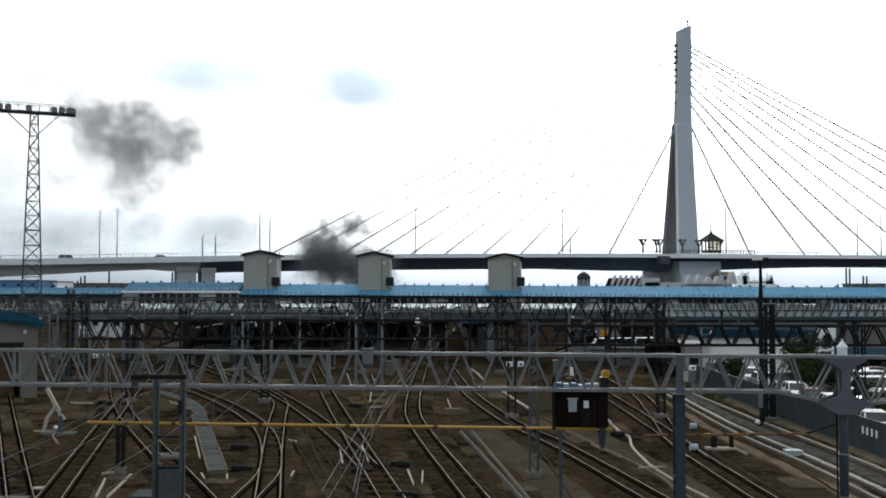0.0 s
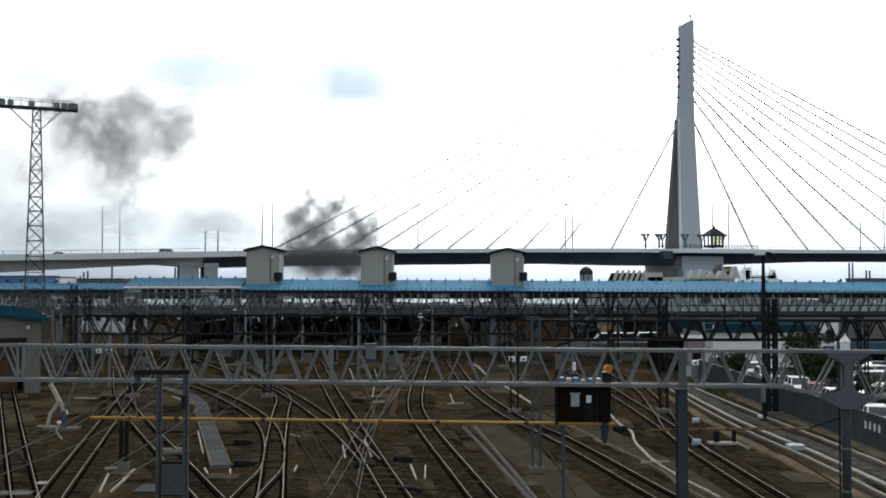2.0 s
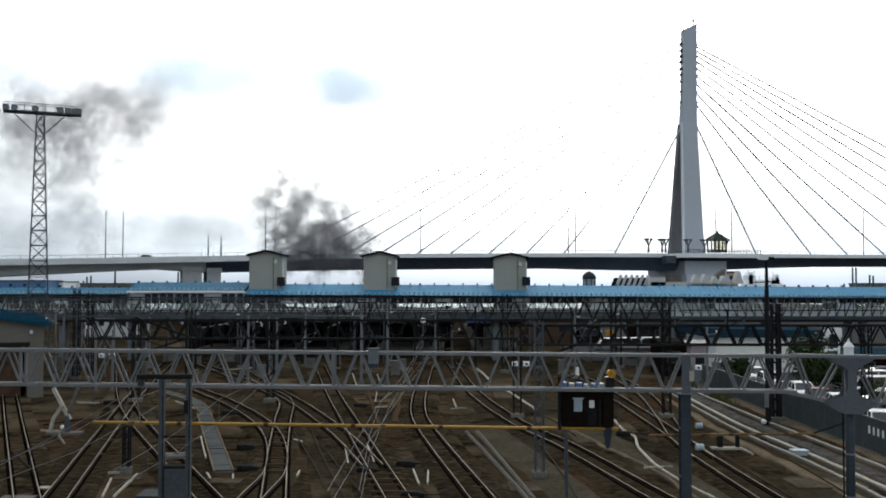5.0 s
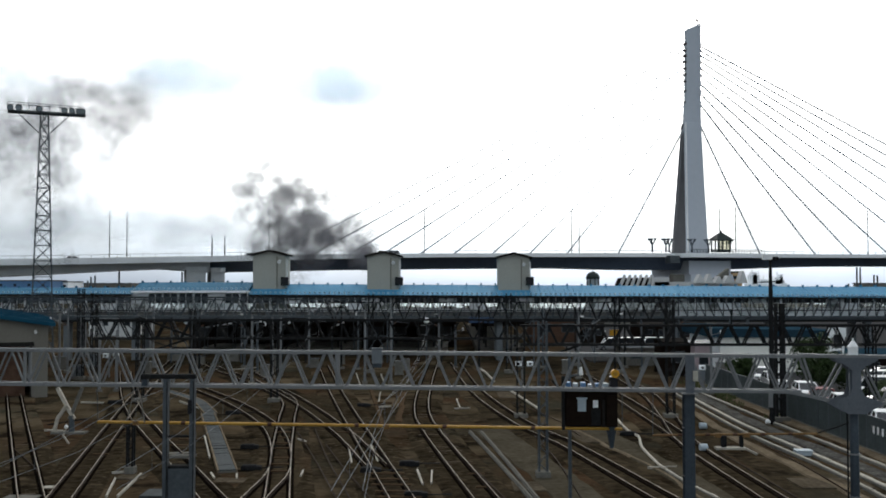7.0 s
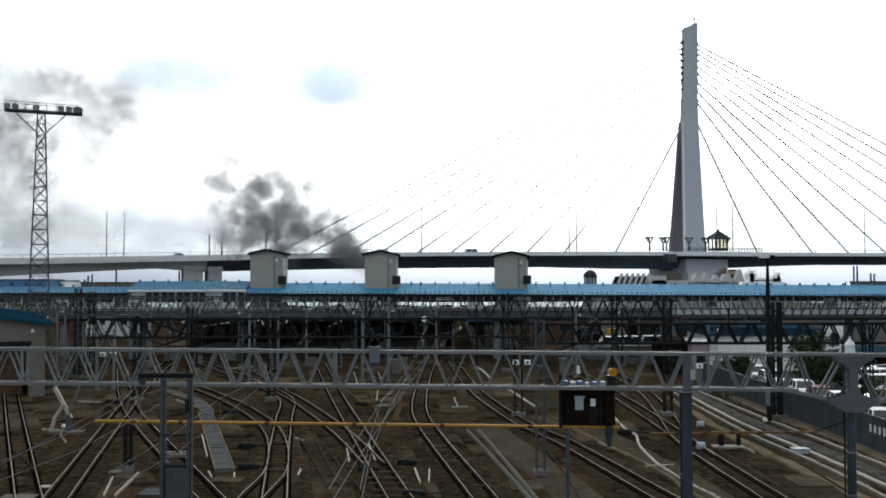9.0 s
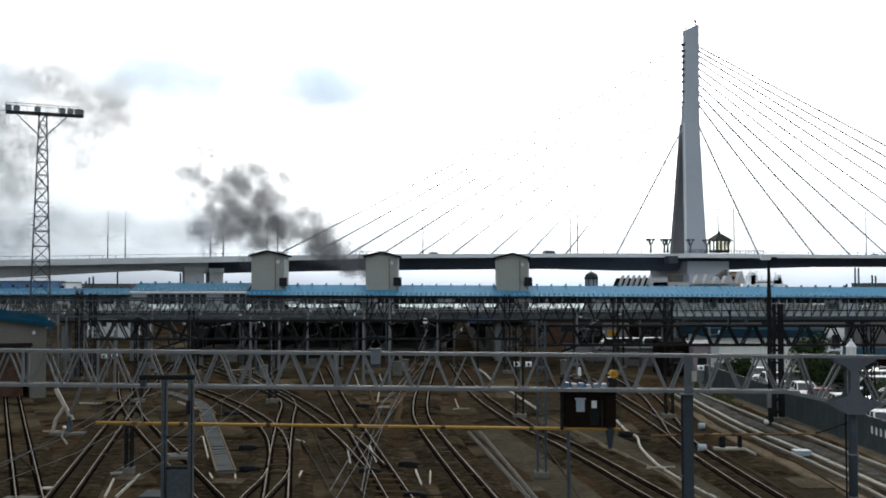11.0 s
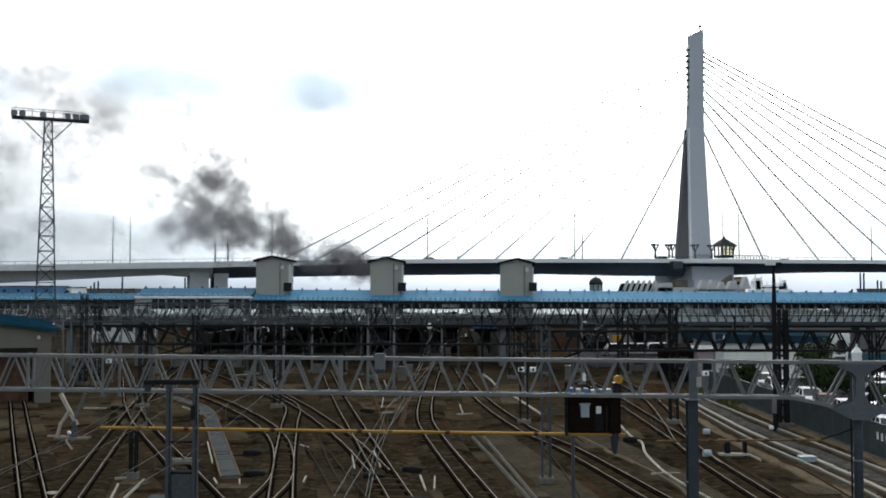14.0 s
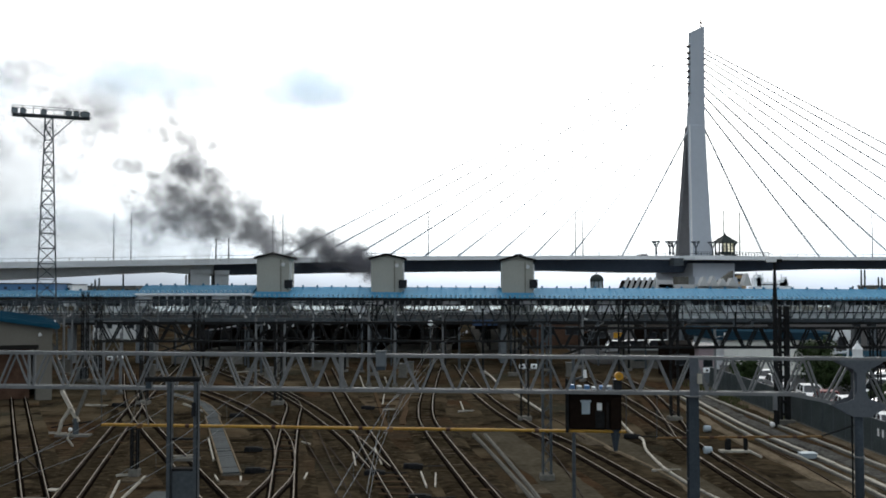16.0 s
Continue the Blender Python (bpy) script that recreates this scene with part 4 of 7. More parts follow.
# ---- catenary structures between the near portal and the footbridge ----
def lattice_post(at, z1, w, material, label, group="catenary posts", footing=True):
    """Four corner angles with zigzag lacing on a concrete footing."""
    t = thing("catenary_post", (*at, 0), label, "catenary post", group)
    h = w / 2
    for a, b in ((-h, -h), (h, -h), (h, h), (-h, h)):
        bm = bmesh.new()
        bar(bm, (a, b, 0), (a, b, z1), 0.09)
        part("corner_angle", bm, material, t)
    k = max(3, int(z1 / (w * 1.1)))
    for i in range(k):
        za, zb = 0.3 + (z1 - 0.4) * i / k, 0.3 + (z1 - 0.4) * (i + 1) / k
        s = 1 if i % 2 else -1
        for p, q in (((-h * s, -h, za), (h * s, -h, zb)), ((-h * s, h, za), (h * s, h, zb)), ((-h, -h * s, za), (-h, h * s, zb)), ((h, -h * s, za), (h, h * s, zb))):
            bm = bmesh.new()
            bar(bm, p, q, 0.05, 0.03)
            part("lacing_bar", bm, material, t)
    if footing:
        part("footing", bevelled(-w * 0.9, w * 0.9, -w * 0.9, w * 0.9, -0.2, 0.35, 0.04), CONCRETE, t, "pale concrete footing")
    return t


def pole(name, at, z1, r, material, label, category="pole", group="", arms=()):
    t = thing(name, (*at, 0), label, category, group)
    bm = bmesh.new()
    tube(bm, (0, 0, -0.1), (0, 0, z1), r, r * 0.8, 10)
    part("shaft", bm, material, t, smooth=False)
    for z, dx, dz in arms:
        bm = bmesh.new()
        bar(bm, (0, 0, z), (dx, 0, z + dz), 0.07)
        part("arm", bm, material, t)
        bm = bmesh.new()
        tube(bm, (dx, 0, z + dz - 0.05), (dx, 0, z + dz + 0.3), 0.09, 0.06, 8)
        part("insulator", bm, WHITE, t, "pale insulator")
    bm = bmesh.new()
    tube(bm, (0, 0, -0.1), (0, 0, 0.25), r * 2.2, r * 2.0, 10)
    part("footing", bm, CONCRETE, t)
    return t


# portals across the yard, from near to far
MID_BEAMS = [  # left x, right x, y, lower and upper chord heights, pitch, chord, web, material, label
    (5.17, 36.54, 74.0, 5.49, 6.93, 1.95, 0.17, 0.13, DARK_STEEL, "nearly black steel lattice beam of a catenary portal"),
    (-30.72, 5.86, 84.0, 5.41, 7.00, 2.1, 0.16, 0.12, DARK_STEEL, "dark weathered lattice beam of a catenary portal"),
    (-49.43, -8.64, 104.0, 6.71, 8.44, 2.4, 0.13, 0.09, GREY_STEEL, "dull grey lattice beam before the footbridge"),
    (-14.47, 26.23, 112.0, 6.07, 8.00, 2.0, 0.13, 0.09, DARK_STEEL, "dark weathered lattice beam before the footbridge"),
]
mid_made = []
for a, b, y, z0, z1, pitch, chord, web, m, label in MID_BEAMS:
    mid_made.append(lattice_beam("catenary_beam", (a, y, 0), (b, y, 0), z0, z1, 0.6, pitch, chord, web, m, label, group="far catenary beams"))


def haunch(beam, x, y, z0, z1, dx, material):
    """The knee brace that stiffens a portal corner."""
    bm = bmesh.new()
    bar(bm, (x, y, z0), (x + dx, y, z1), 0.16)
    bar(bm, (x + dx * 0.5, y, (z0 + z1) / 2), (x + dx * 0.5, y, z1), 0.10)
    part("knee_brace", bm, material, beam, "dark slanted knee brace", world_space=True)


haunch(mid_made[0], 7.43, 74, 4.68, 5.53, 2.4, DARK_STEEL)
haunch(mid_made[1], -25.88, 84, 4.35, 5.41, 3.4, DARK_STEEL)
haunch(mid_made[1], -21.27, 84, 5.22, 7.24, -5.6, DARK_STEEL)

lattice_post((4.72, 51.24), 8.1, 0.42, GREY_STEEL, "dull grey lattice catenary post on a concrete footing")
lattice_post((-17.16, 52.46), 2.7, 0.30, DARK_STEEL, "short dark lattice post on a concrete footing")
twin = thing("catenary_post", (24.17, 72.6, 0), "dark steel catenary post of two channels beside the fence", "catenary post", "catenary posts")
for x, w in ((-0.30, 0.16), (0.18, 0.34)):
    part("channel", bevelled(x - w / 2, x + w / 2, -0.2, 0.2, -0.1, 8.6, 0.015), DARK_STEEL, twin)
for k in range(9):
    part("batten_plate", bevelled(-0.26, 0.05, -0.215, -0.2, 0.6 + 0.9 * k, 0.8 + 0.9 * k, 0.004), DARK_STEEL, twin)
part("footing", bevelled(-0.6, 0.6, -0.5, 0.5, -0.2, 0.3, 0.04), CONCRETE, twin, "pale concrete footing")
bag = thing("sandbag", (22.58, 70.6, 0), "small white sack lying at the post's foot", "sack")
bm = bmesh.new()
bmesh.ops.create_icosphere(bm, subdivisions=2, radius=0.2)
for v in bm.verts:
    v.co.z = max(v.co.z, -0.2) * 0.9 + 0.2
    v.co *= 1 + 0.18 * noise.noise(v.co * 3)
part("sack", bm, WHITE, bag, smooth=True)
for post_x, y, h, m in ((5.17, 74, 7.0, DARK_STEEL), (16.39, 74, 8.9, DARK_STEEL), (31.42, 74, 7.0, DARK_STEEL), (-26.75, 84, 7.2, DARK_STEEL), (-15.22, 84, 7.0, DARK_STEEL), (-39.48, 104, 9.6, DARK_STEEL), (-38.04, 104, 9.2, DARK_STEEL),
                      (-9.30, 112, 9.0, DARK_STEEL), (6.46, 112, 9.0, DARK_STEEL), (18.80, 112, 8.2, DARK_STEEL), (-27.54, 104, 7.6, DARK_STEEL), (15.55, 122, 7.2, DARK_STEEL)):
    lattice_post((post_x, y), h, 0.55, m, "dark lattice catenary post in the yard", group="yard lattice posts")
pole("pole", (5.13, 43.0), 7.11, 0.085, GREY_STEEL, "grey steel pole beside the tracks", arms=((6.0, 0.5, 0.1),))
for post_x, y, top in ((-8.88, 100, 7.6), (-6.23, 100, 8.6), (-19.81, 108, 6.5), (-18.88, 108, 6.4), (-22.23, 112, 6.0), (-11.11, 116, 6.6), (-38.54, 96, 7.2), (-20.42, 100, 6.9),
                     (23.67, 90, 6.2), (22.35, 116, 6.8), (0.41, 118, 5.2), (-33.12, 92, 6.6), (-31.52, 92, 5.8)):
    pole("pole", (post_x, y), top, 0.14, GALV if y < 112 else GREY_STEEL, "slim galvanised pole in the yard", group="yard poles", arms=((top - 0.8, random.choice((-1, 1)) * 0.9, 0.15),))


def relay_cabinet(at, w, h, material, label):
    t = thing("relay_cabinet", (*at, 0), label, "trackside cabinet", "trackside cabinets")
    part("case", bevelled(-w / 2, w / 2, -0.3, 0.3, 0.12, h, 0.02), material, t)
    part("roof", bevelled(-w / 2 - 0.05, w / 2 + 0.05, -0.36, 0.36, h, h + 0.06, 0.01), GREY_STEEL, t)
    part("plinth", bevelled(-w / 2 - 0.06, w / 2 + 0.06, -0.36, 0.36, -0.1, 0.12, 0.01), CONCRETE, t)
    part("door", bevelled(-w / 2 + 0.06, w / 2 - 0.06, -0.325, -0.29, 0.2, h - 0.1, 0.008), material, t)


for at, w, h, m in (((-20.38, 106.79), 0.9, 1.3, CONCRETE), ((-21.24, 118.38), 1.2, 1.4, CONCRETE), ((-5.92, 109.47), 0.9, 1.5, CONCRETE), ((-5.40, 116.02), 0.8, 1.2, CONCRETE), ((-43.43, 118.38), 1.0, 1.6, PIER), ((-39.79, 104.24), 1.1, 1.5, PIER),
                    ((-36.47, 128.87), 1.8, 1.2, CONCRETE), ((-31.87, 123.40), 1.4, 1.0, CONCRETE), ((-34.67, 110.86), 1.2, 1.3, CONCRETE), ((12.81, 110.86), 0.8, 1.5, CONCRETE), ((26.10, 101.81), 1.0, 1.6, PIER), ((29.35, 106.79), 1.4, 1.5, CONCRETE), ((-46.43, 116.02), 1.6, 1.5, CONCRETE),
                    ((-16.61, 118.38), 1.0, 1.1, CONCRETE), ((-28.83, 128.87), 1.6, 1.1, CONCRETE), ((-14.22, 124.28), 1.2, 1.0, CONCRETE)):
    relay_cabinet(at, w, h, m, "weathered trackside relay cabinet in the yard")


def dwarf_signal(at, h):
    """A signal head with white hoods on a slim post."""
    t = thing("signal_post", (*at, 0), "slim signal post with pale hooded heads", "signal", "yard signals")
    bm = bmesh.new()
    tube(bm, (0, 0, -0.1), (0, 0, h), 0.09, 0.07, 8)
    part("post", bm, GALV, t)
    for dx in (-0.35, 0.75):
        head = part("head", bevelled(dx - 0.3, dx + 0.3, -0.2, 0.1, h * 0.62, h * 0.62 + 0.45, 0.03), PANEL_WHITE, t, "pale signal head")
        bm = bmesh.new()
        tube(bm, (dx, -0.26, h * 0.62 + 0.22), (dx, -0.2, h * 0.62 + 0.22), 0.12, 0.12, 10)
        part("lens", bm, BLACK_PAINT, head)
    bm = bmesh.new()
    bar(bm, (-0.4, 0, h * 0.6), (0.9, 0, h * 0.6), 0.08)
    part("bracket", bm, GALV, t)


dwarf_signal((6.71, 94.14), 3.6)
dwarf_signal((23.15, 94.14), 3.0)
dwarf_signal((-37.39, 106.79), 3.4)


def x_brace(x, y, w, z0, z1, material):
    t = thing("braced_frame", (x, y, 0), "pale cross-braced steel stair frame under the footbridge", "steel frame", "braced frames under the footbridge")
    for s in (-1, 1):
        bm = bmesh.new()
        bar(bm, (s * w / 2, 0, 0), (s * w / 2, 0, z1), 0.18)
        part("upright", bm, material, t)
        bm = bmesh.new()
        bar(bm, (-s * w / 2, 0, z0), (s * w / 2, 0, z1), 0.12)
        part("diagonal", bm, material, t)
    for z in (z0, (z0 + z1) / 2, z1):
        bm = bmesh.new()
        bar(bm, (-w / 2, 0, z), (w / 2, 0, z), 0.14)
        part("rail", bm, material, t)


for x, w, m in ((-47.17, 1.6, GALV), (-44.19, 2.4, GALV), (-34.82, 2.6, GREY_STEEL), (-26.09, 2.0, GREY_STEEL), (-20.28, 3.0, DARK_STEEL), (-9.59, 2.6, GREY_STEEL), (-2.83, 3.0, DARK_STEEL), (8.79, 3.4, GREY_STEEL), (17.15, 2.2, GREY_STEEL), (36.78, 2.4, GREY_STEEL)):
    x_brace(x, 126.0, w, 1.2, 5.7, m)


def cantilever_mast(at, h, side, material):
    """A catenary mast with a bracket arm, stay, insulators and steady arm."""
    t = thing("cantilever_mast", (*at, 0), "slim steel mast with insulated bracket arms over a track", "catenary mast", "cantilever masts in the yard")
    bm = bmesh.new()
    tube(bm, (0, 0, -0.1), (0, 0, h), 0.13, 0.10, 8)
    part("shaft", bm, material, t)
    reach = 2.3 * side
    for name, p, q, w in (("bracket_arm", (0, 0, h - 2.1), (reach, 0, h - 0.9), 0.07), ("stay", (0, 0, h - 0.5), (reach, 0, h - 0.9), 0.04), ("steady_arm", (reach * 0.25, 0, h - 1.75), (reach * 0.95, 0, h - 1.95), 0.05)):
        bm = bmesh.new()
        bar(bm, p, q, w)
        part(name, bm, material, t)
    for z, rise in ((h - 2.1, 0.52), (h - 0.5, -0.17)):
        bm = bmesh.new()
        for k in range(4):
            x = side * (0.2 + 0.09 * k)
            tube(bm, (x, 0, z + rise * abs(x)), (x + 0.05 * side, 0, z + rise * abs(x)), 0.12, 0.09, 8)
        part("insulator", bm, WHITE if z > h - 1 else RUST, t, "ribbed insulator")
    bm = bmesh.new()
    slab(bm, -0.18, 0.18, -0.16, -0.11, h * 0.45, h * 0.45 + 0.5)
    part("number_box", bm, material, t)
    part("footing", bevelled(-0.35, 0.35, -0.35, 0.35, -0.2, 0.25, 0.03), CONCRETE, t)


for i, (mx, my, mh) in enumerate(((-36.0, 118, 7.6), (-29.4, 114, 7.2), (-25.2, 119, 7.0), (-17.5, 120, 7.4), (-13.2, 117, 7.6), (-7.4, 121, 7.2), (-1.6, 119, 7.0), (3.2, 116, 7.5), (10.9, 118, 7.4), (13.4, 104, 7.2), (20.9, 119, 7.0), (27.2, 118, 7.4), (-44.0, 112, 7.4), (33.8, 119, 7.0))):
    cantilever_mast((mx, my), mh, 1 if i % 2 else -1, (GALV, DARK_STEEL, GREY_STEEL)[i % 3])


# tall area lamp post beside the lattice post
def area_lamp():
    at = (23.02, 71.0, 0)
    t = thing("area_lamp", at, "tall dark area lamp post with a pale lamp head", "lamp post")
    bm = bmesh.new()
    tube(bm, (0, 0, -0.1), (0, 0, 9.39), 0.2, 0.15, 10)
    tube(bm, (0, 0, 9.39), (0, 0, 11.76), 0.15, 0.09, 10)
    part("shaft", bm, DARK_STEEL, t)
    bm = bmesh.new()
    slab(bm, -0.55, 0.42, -0.2, 0.2, 11.80, 12.13)
    part("lamp_head", bm, WHITE, t, "pale lamp head")
    bm = bmesh.new()
    slab(bm, 0.1, 0.5, -0.25, 0.25, 11.76, 12.01)
    part("lamp_housing", bm, DARK_STEEL, t)
    bm = bmesh.new()
    bar(bm, (-1.0, 0, 10.16), (0.3, 0, 10.20), 0.08)
    part("cross_arm", bm, DARK_STEEL, t)
    bm = bmesh.new()
    slab(bm, -0.3, -0.02, -0.3, -0.1, 1.2, 2.4)
    part("control_box", bm, GALV, t)


area_lamp()


# ---- platforms, sheds and stabled stock under and behind the footbridge ----
def platform(x, w, y0, y1):
    t = thing("platform", (x, y0, 0), "low concrete station platform with dark canopy", "platform", "station platforms")
    part("slab", bevelled(-w / 2, w / 2, 0, y1 - y0, -0.2, 0.95, 0.03), CONCRETE, t)
    k = int((y1 - y0) / 9)
    for i in range(k + 1):
        for s in (-1, 1):
            bm = bmesh.new()
            bar(bm, (s * w * 0.3, 1 + i * 9, 0.9), (s * w * 0.3, 1 + i * 9, 4.6), 0.25)
            part("canopy_post", bm, DARK_STEEL, t)
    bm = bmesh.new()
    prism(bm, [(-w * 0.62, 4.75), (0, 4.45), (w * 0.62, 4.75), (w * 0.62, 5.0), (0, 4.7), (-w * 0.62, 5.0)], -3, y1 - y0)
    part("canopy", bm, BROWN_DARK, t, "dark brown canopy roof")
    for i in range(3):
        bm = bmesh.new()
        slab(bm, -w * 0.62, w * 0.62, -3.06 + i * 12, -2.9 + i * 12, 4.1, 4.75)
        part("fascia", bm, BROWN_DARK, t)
    return t


for x, w in ((-31.86, 9.0), (-19.58, 10.0), (-5.65, 10.0), (7.04, 7.0)):
    platform(x, w, 142, 230)


def shed(x0, x1, y0, y1, h, wall, roof, label, ridge=1.2, windows=0):
    t = thing("shed", ((x0 + x1) / 2, y0, 0), label, "building", "sheds behind the yard")
    w = (x1 - x0) / 2
    bm = bmesh.new()
    slab(bm, -w, w, 0, y1 - y0, -0.1, h)
    part("wall", bm, wall, t)
    bm = bmesh.new()
    a, d = 0.4, y1 - y0
    v = [bm.verts.new(c) for c in ((-w - a, -a, h), (w + a, -a, h), (w + a, d + a, h), (-w - a, d + a, h), (-w - a, d / 2, h + ridge), (w + a, d / 2, h + ridge))]
    for f in ((0, 1, 5, 4), (2, 3, 4, 5), (0, 4, 3), (1, 2, 5), (3, 2, 1, 0)):
        bm.faces.new([v[i] for i in f])
    part("roof", bm, roof, t)
    for i in range(windows):
        x = -w + (i + 0.5) * 2 * w / windows
        wn_ = part("window", bevelled(x - w / windows * 0.55, x + w / windows * 0.55, -0.06, 0.05, h * 0.38, h * 0.72, 0.01), GREY_STEEL, t)
        bm = bmesh.new()
        slab(bm, x - w / windows * 0.48, x + w / windows * 0.48, -0.08, 0.0, h * 0.41, h * 0.69)
        part("pane", bm, GLASS, wn_)
    return t


# two added masses; the dim interior is put into their near-black brown
shed(-40.51, -27.53, 152, 164, 4.9, BROWN_DARK, BROWN_DARK, "dark brown shed added to fill the dark space under the footbridge", 0.6, 4)
shed(-28.25, 0.73, 158, 172, 5.1, BROWN_DARK, DARK_TRIM, "long dark brown building added for the dark interior behind the platforms", 0.6, 8)
shed(13.83, 22.16, 170, 182, 4.6, RUST, RUST, "rusty brown shed behind the yard", 0.6, 2)
shed(-70.58, -62.04, 190, 204, 5.5, TAN_STONE, GREY_STEEL, "pale prefabricated building behind the yard", 0.5, 4)
# next two blocks are added only to darken this stretch
shed(22.39, 25.97, 168, 176, 3.4, BROWN_DARK, DARK_TRIM, "dark shed added to darken the station road side", 0.4, 2)
shed(33.34, 44.75, 172, 184, 3.0, BROWN_DARK, DARK_TRIM, "dark low block added to darken the station road side", 0.4, 5)
shed(32.64, 61.83, 230, 250, 3.2, CONCRETE, GREY_STEEL, "low grey building across the road", 0.5, 6)
shed(21.51, 29.13, 122, 130, 2.2, CONCRETE, GREY_STEEL, "low grey shed by the yard", 0.3, 3)


def beige_depot():
    """The depot building at the yard's edge: a gable end with a wide doorway, teal roof."""
    cx, cy = -36.35, 88.0
    h = 6.56
    t = thing("depot_building", (cx, cy, 0), "beige clad depot building with teal metal roof and open doorway", "building", rz=24)
    w, d, pitch = -14.0, 24.0, 0.165
    dx0, dx1, dz = -6.6, -1.35, 4.76
    def top(x):
        return h + pitch * min(-x, x - w)
    for a, b, c in ((w, dx0, -0.1), (dx1, 0, -0.1), (dx0, dx1, dz)):
        bm = bmesh.new()
        pts = [(a, c), (b, c), (b, top(b))] + ([(w / 2, top(w / 2))] if a < w / 2 < b else []) + [(a, top(a))]
        prism(bm, pts, 0, 0.3)
        part("wall", bm, BEIGE, t)
    for a, b, y0, y1, n in ((-0.3, 0, 0.3, d, "side_wall"), (w, w + 0.3, 0.3, d, "side_wall"), (w, 0, d, d + 0.3, "back_wall")):
        bm = bmesh.new()
        slab(bm, a, b, y0, y1, -0.1, h - 0.05)
        part(n, bm, BEIGE, t)
    bm = bmesh.new()
    slab(bm, dx0, dx1 - 0.5, 1.2, 1.4, -0.1, dz)
    part("inner_door", bm, RUST, t, "brown sliding door inside the doorway")
    bm = bmesh.new()
    slab(bm, dx0, dx1 + 0.2, -0.12, 0.0, dz - 0.2, dz + 0.16)
    part("door_rail", bm, DARK_TRIM, t)
    bm = bmesh.new()
    slab(bm, dx1 - 0.12, dx1, -0.05, 0.25, 0, dz)
    part("door_post", bm, DARK_TRIM, t)
    e = 0.55
    bm = bmesh.new()
    prism(bm, [(e, h - e * pitch), (w / 2, h - w / 2 * pitch), (w - e, h - e * pitch), (w - e, h - e * pitch + 0.16), (w / 2, h - w / 2 * pitch + 0.16), (e, h - e * pitch + 0.16)], -e, d + e)
    roof = part("roof", bm, ROOF_TEAL, t, "teal metal gable roof")
    bm = bmesh.new()
    for i in range(30):
        y = -e + 0.3 + i * 0.8
        bar(bm, (e, y, h - e * pitch + 0.18), (w / 2, y, h - w / 2 * pitch + 0.18), 0.05, 0.07)
    part("seam_ribbing", bm, ROOF_TEAL, roof, kind="stuff")
    bm = bmesh.new()
    bar(bm, (e + 0.04, -e - 0.04, h - e * pitch - 0.02), (w / 2, -e - 0.04, h - w / 2 * pitch - 0.02), 0.1, 0.34)
    part("verge_board", bm, ROOF_TEAL, roof)
    bm = bmesh.new()
    lx = -1.05
    tube(bm, (lx, -0.3, 5.80), (lx, 0, 5.90), 0.15, 0.11, 10)
    part("wall_lamp", bm, WHITE, t, "round white wall lamp")


beige_depot()


# ---- floodlight mast ----
def floodlight_mast():
    y = 118.0
    t = thing("floodlight_mast", (-49.55, y, 0), "tall steel lattice floodlight mast with railed lamp platform", "floodlight mast", rz=22.8)
    zt = 30.88
    def half(z):
        return 0.42 + 0.95 * (1 - z / zt)
    for a in (-1, 1):
        for b in (-1, 1):
            bm = bmesh.new()
            bar(bm, (a * half(0), b * half(0), 0), (a * half(zt), b * half(zt), zt), 0.16)
            part("leg", bm, GREY_STEEL, t)
    z = 0.5
    flip = 1
    while z < zt - 1.2:
        dz = 1.0 + half(z) * 0.9
        z2 = min(zt, z + dz)
        h0, h1 = half(z), half(z2)
        for p, q in (((-h0, -h0, z), (h1, -h1, z2)), ((h0, -h0, z), (-h1, -h1, z2)), ((-h0 * flip, h0, z), (h1 * flip, h1, z2)), ((-h0, -h0 * flip, z), (-h1, h1 * flip, z2)), ((h0, -h0 * flip, z), (h1, h1 * flip, z2)), ((-h1, -h1, z2), (h1, -h1, z2)), ((-h1, h1, z2), (h1, h1, z2))):
            bm = bmesh.new()
            bar(bm, p, q, 0.08)
            part("lacing_bar", bm, GREY_STEEL, t)
        z, flip = z2, -flip
    lx, rx = -4.1, 4.67
    bm = bmesh.new()
    slab(bm, lx, rx, -0.8, 0.8, zt - 0.1, zt + 0.12)
    part("platform", bm, GREY_STEEL, t)
    for yy in (-0.8, 0.8):
        bm = bmesh.new()
        bar(bm, (lx, yy, zt + 1.05), (rx - 0.6, yy, zt + 0.95), 0.07)
        part("handrail", bm, GREY_STEEL, t)
        for i in range(8):
            bm = bmesh.new()
            x = lx + (rx - 0.6 - lx) * i / 7
            bar(bm, (x, yy, zt), (x, yy, zt + 1.0), 0.06)
            part("rail_post", bm, GREY_STEEL, t)
    for s, ex in ((-1, lx * 0.75), (1, rx * 0.62)):
        bm = bmesh.new()
        bar(bm, (s * 0.6, -0.5, zt - 2.5), (ex, -0.5, zt - 0.1), 0.12)
        part("brace", bm, GREY_STEEL, t)
    for x in (-3.8, -2.9, -0.6, 2.2, 3.1, 3.9, 4.3):
        bm = bmesh.new()
        tube(bm, (x, -0.75, zt + 0.55), (x, -1.1, zt + 0.35), 0.3, 0.4, 10)
        lamp = part("floodlight", bm, DARK_STEEL, t, "round dark floodlight")
        bm = bmesh.new()
        tube(bm, (x, -1.1, zt + 0.345), (x, -1.13, zt + 0.33), 0.34, 0.34, 10)
        part("lens", bm, PALE_GLASS, lamp)


floodlight_mast()


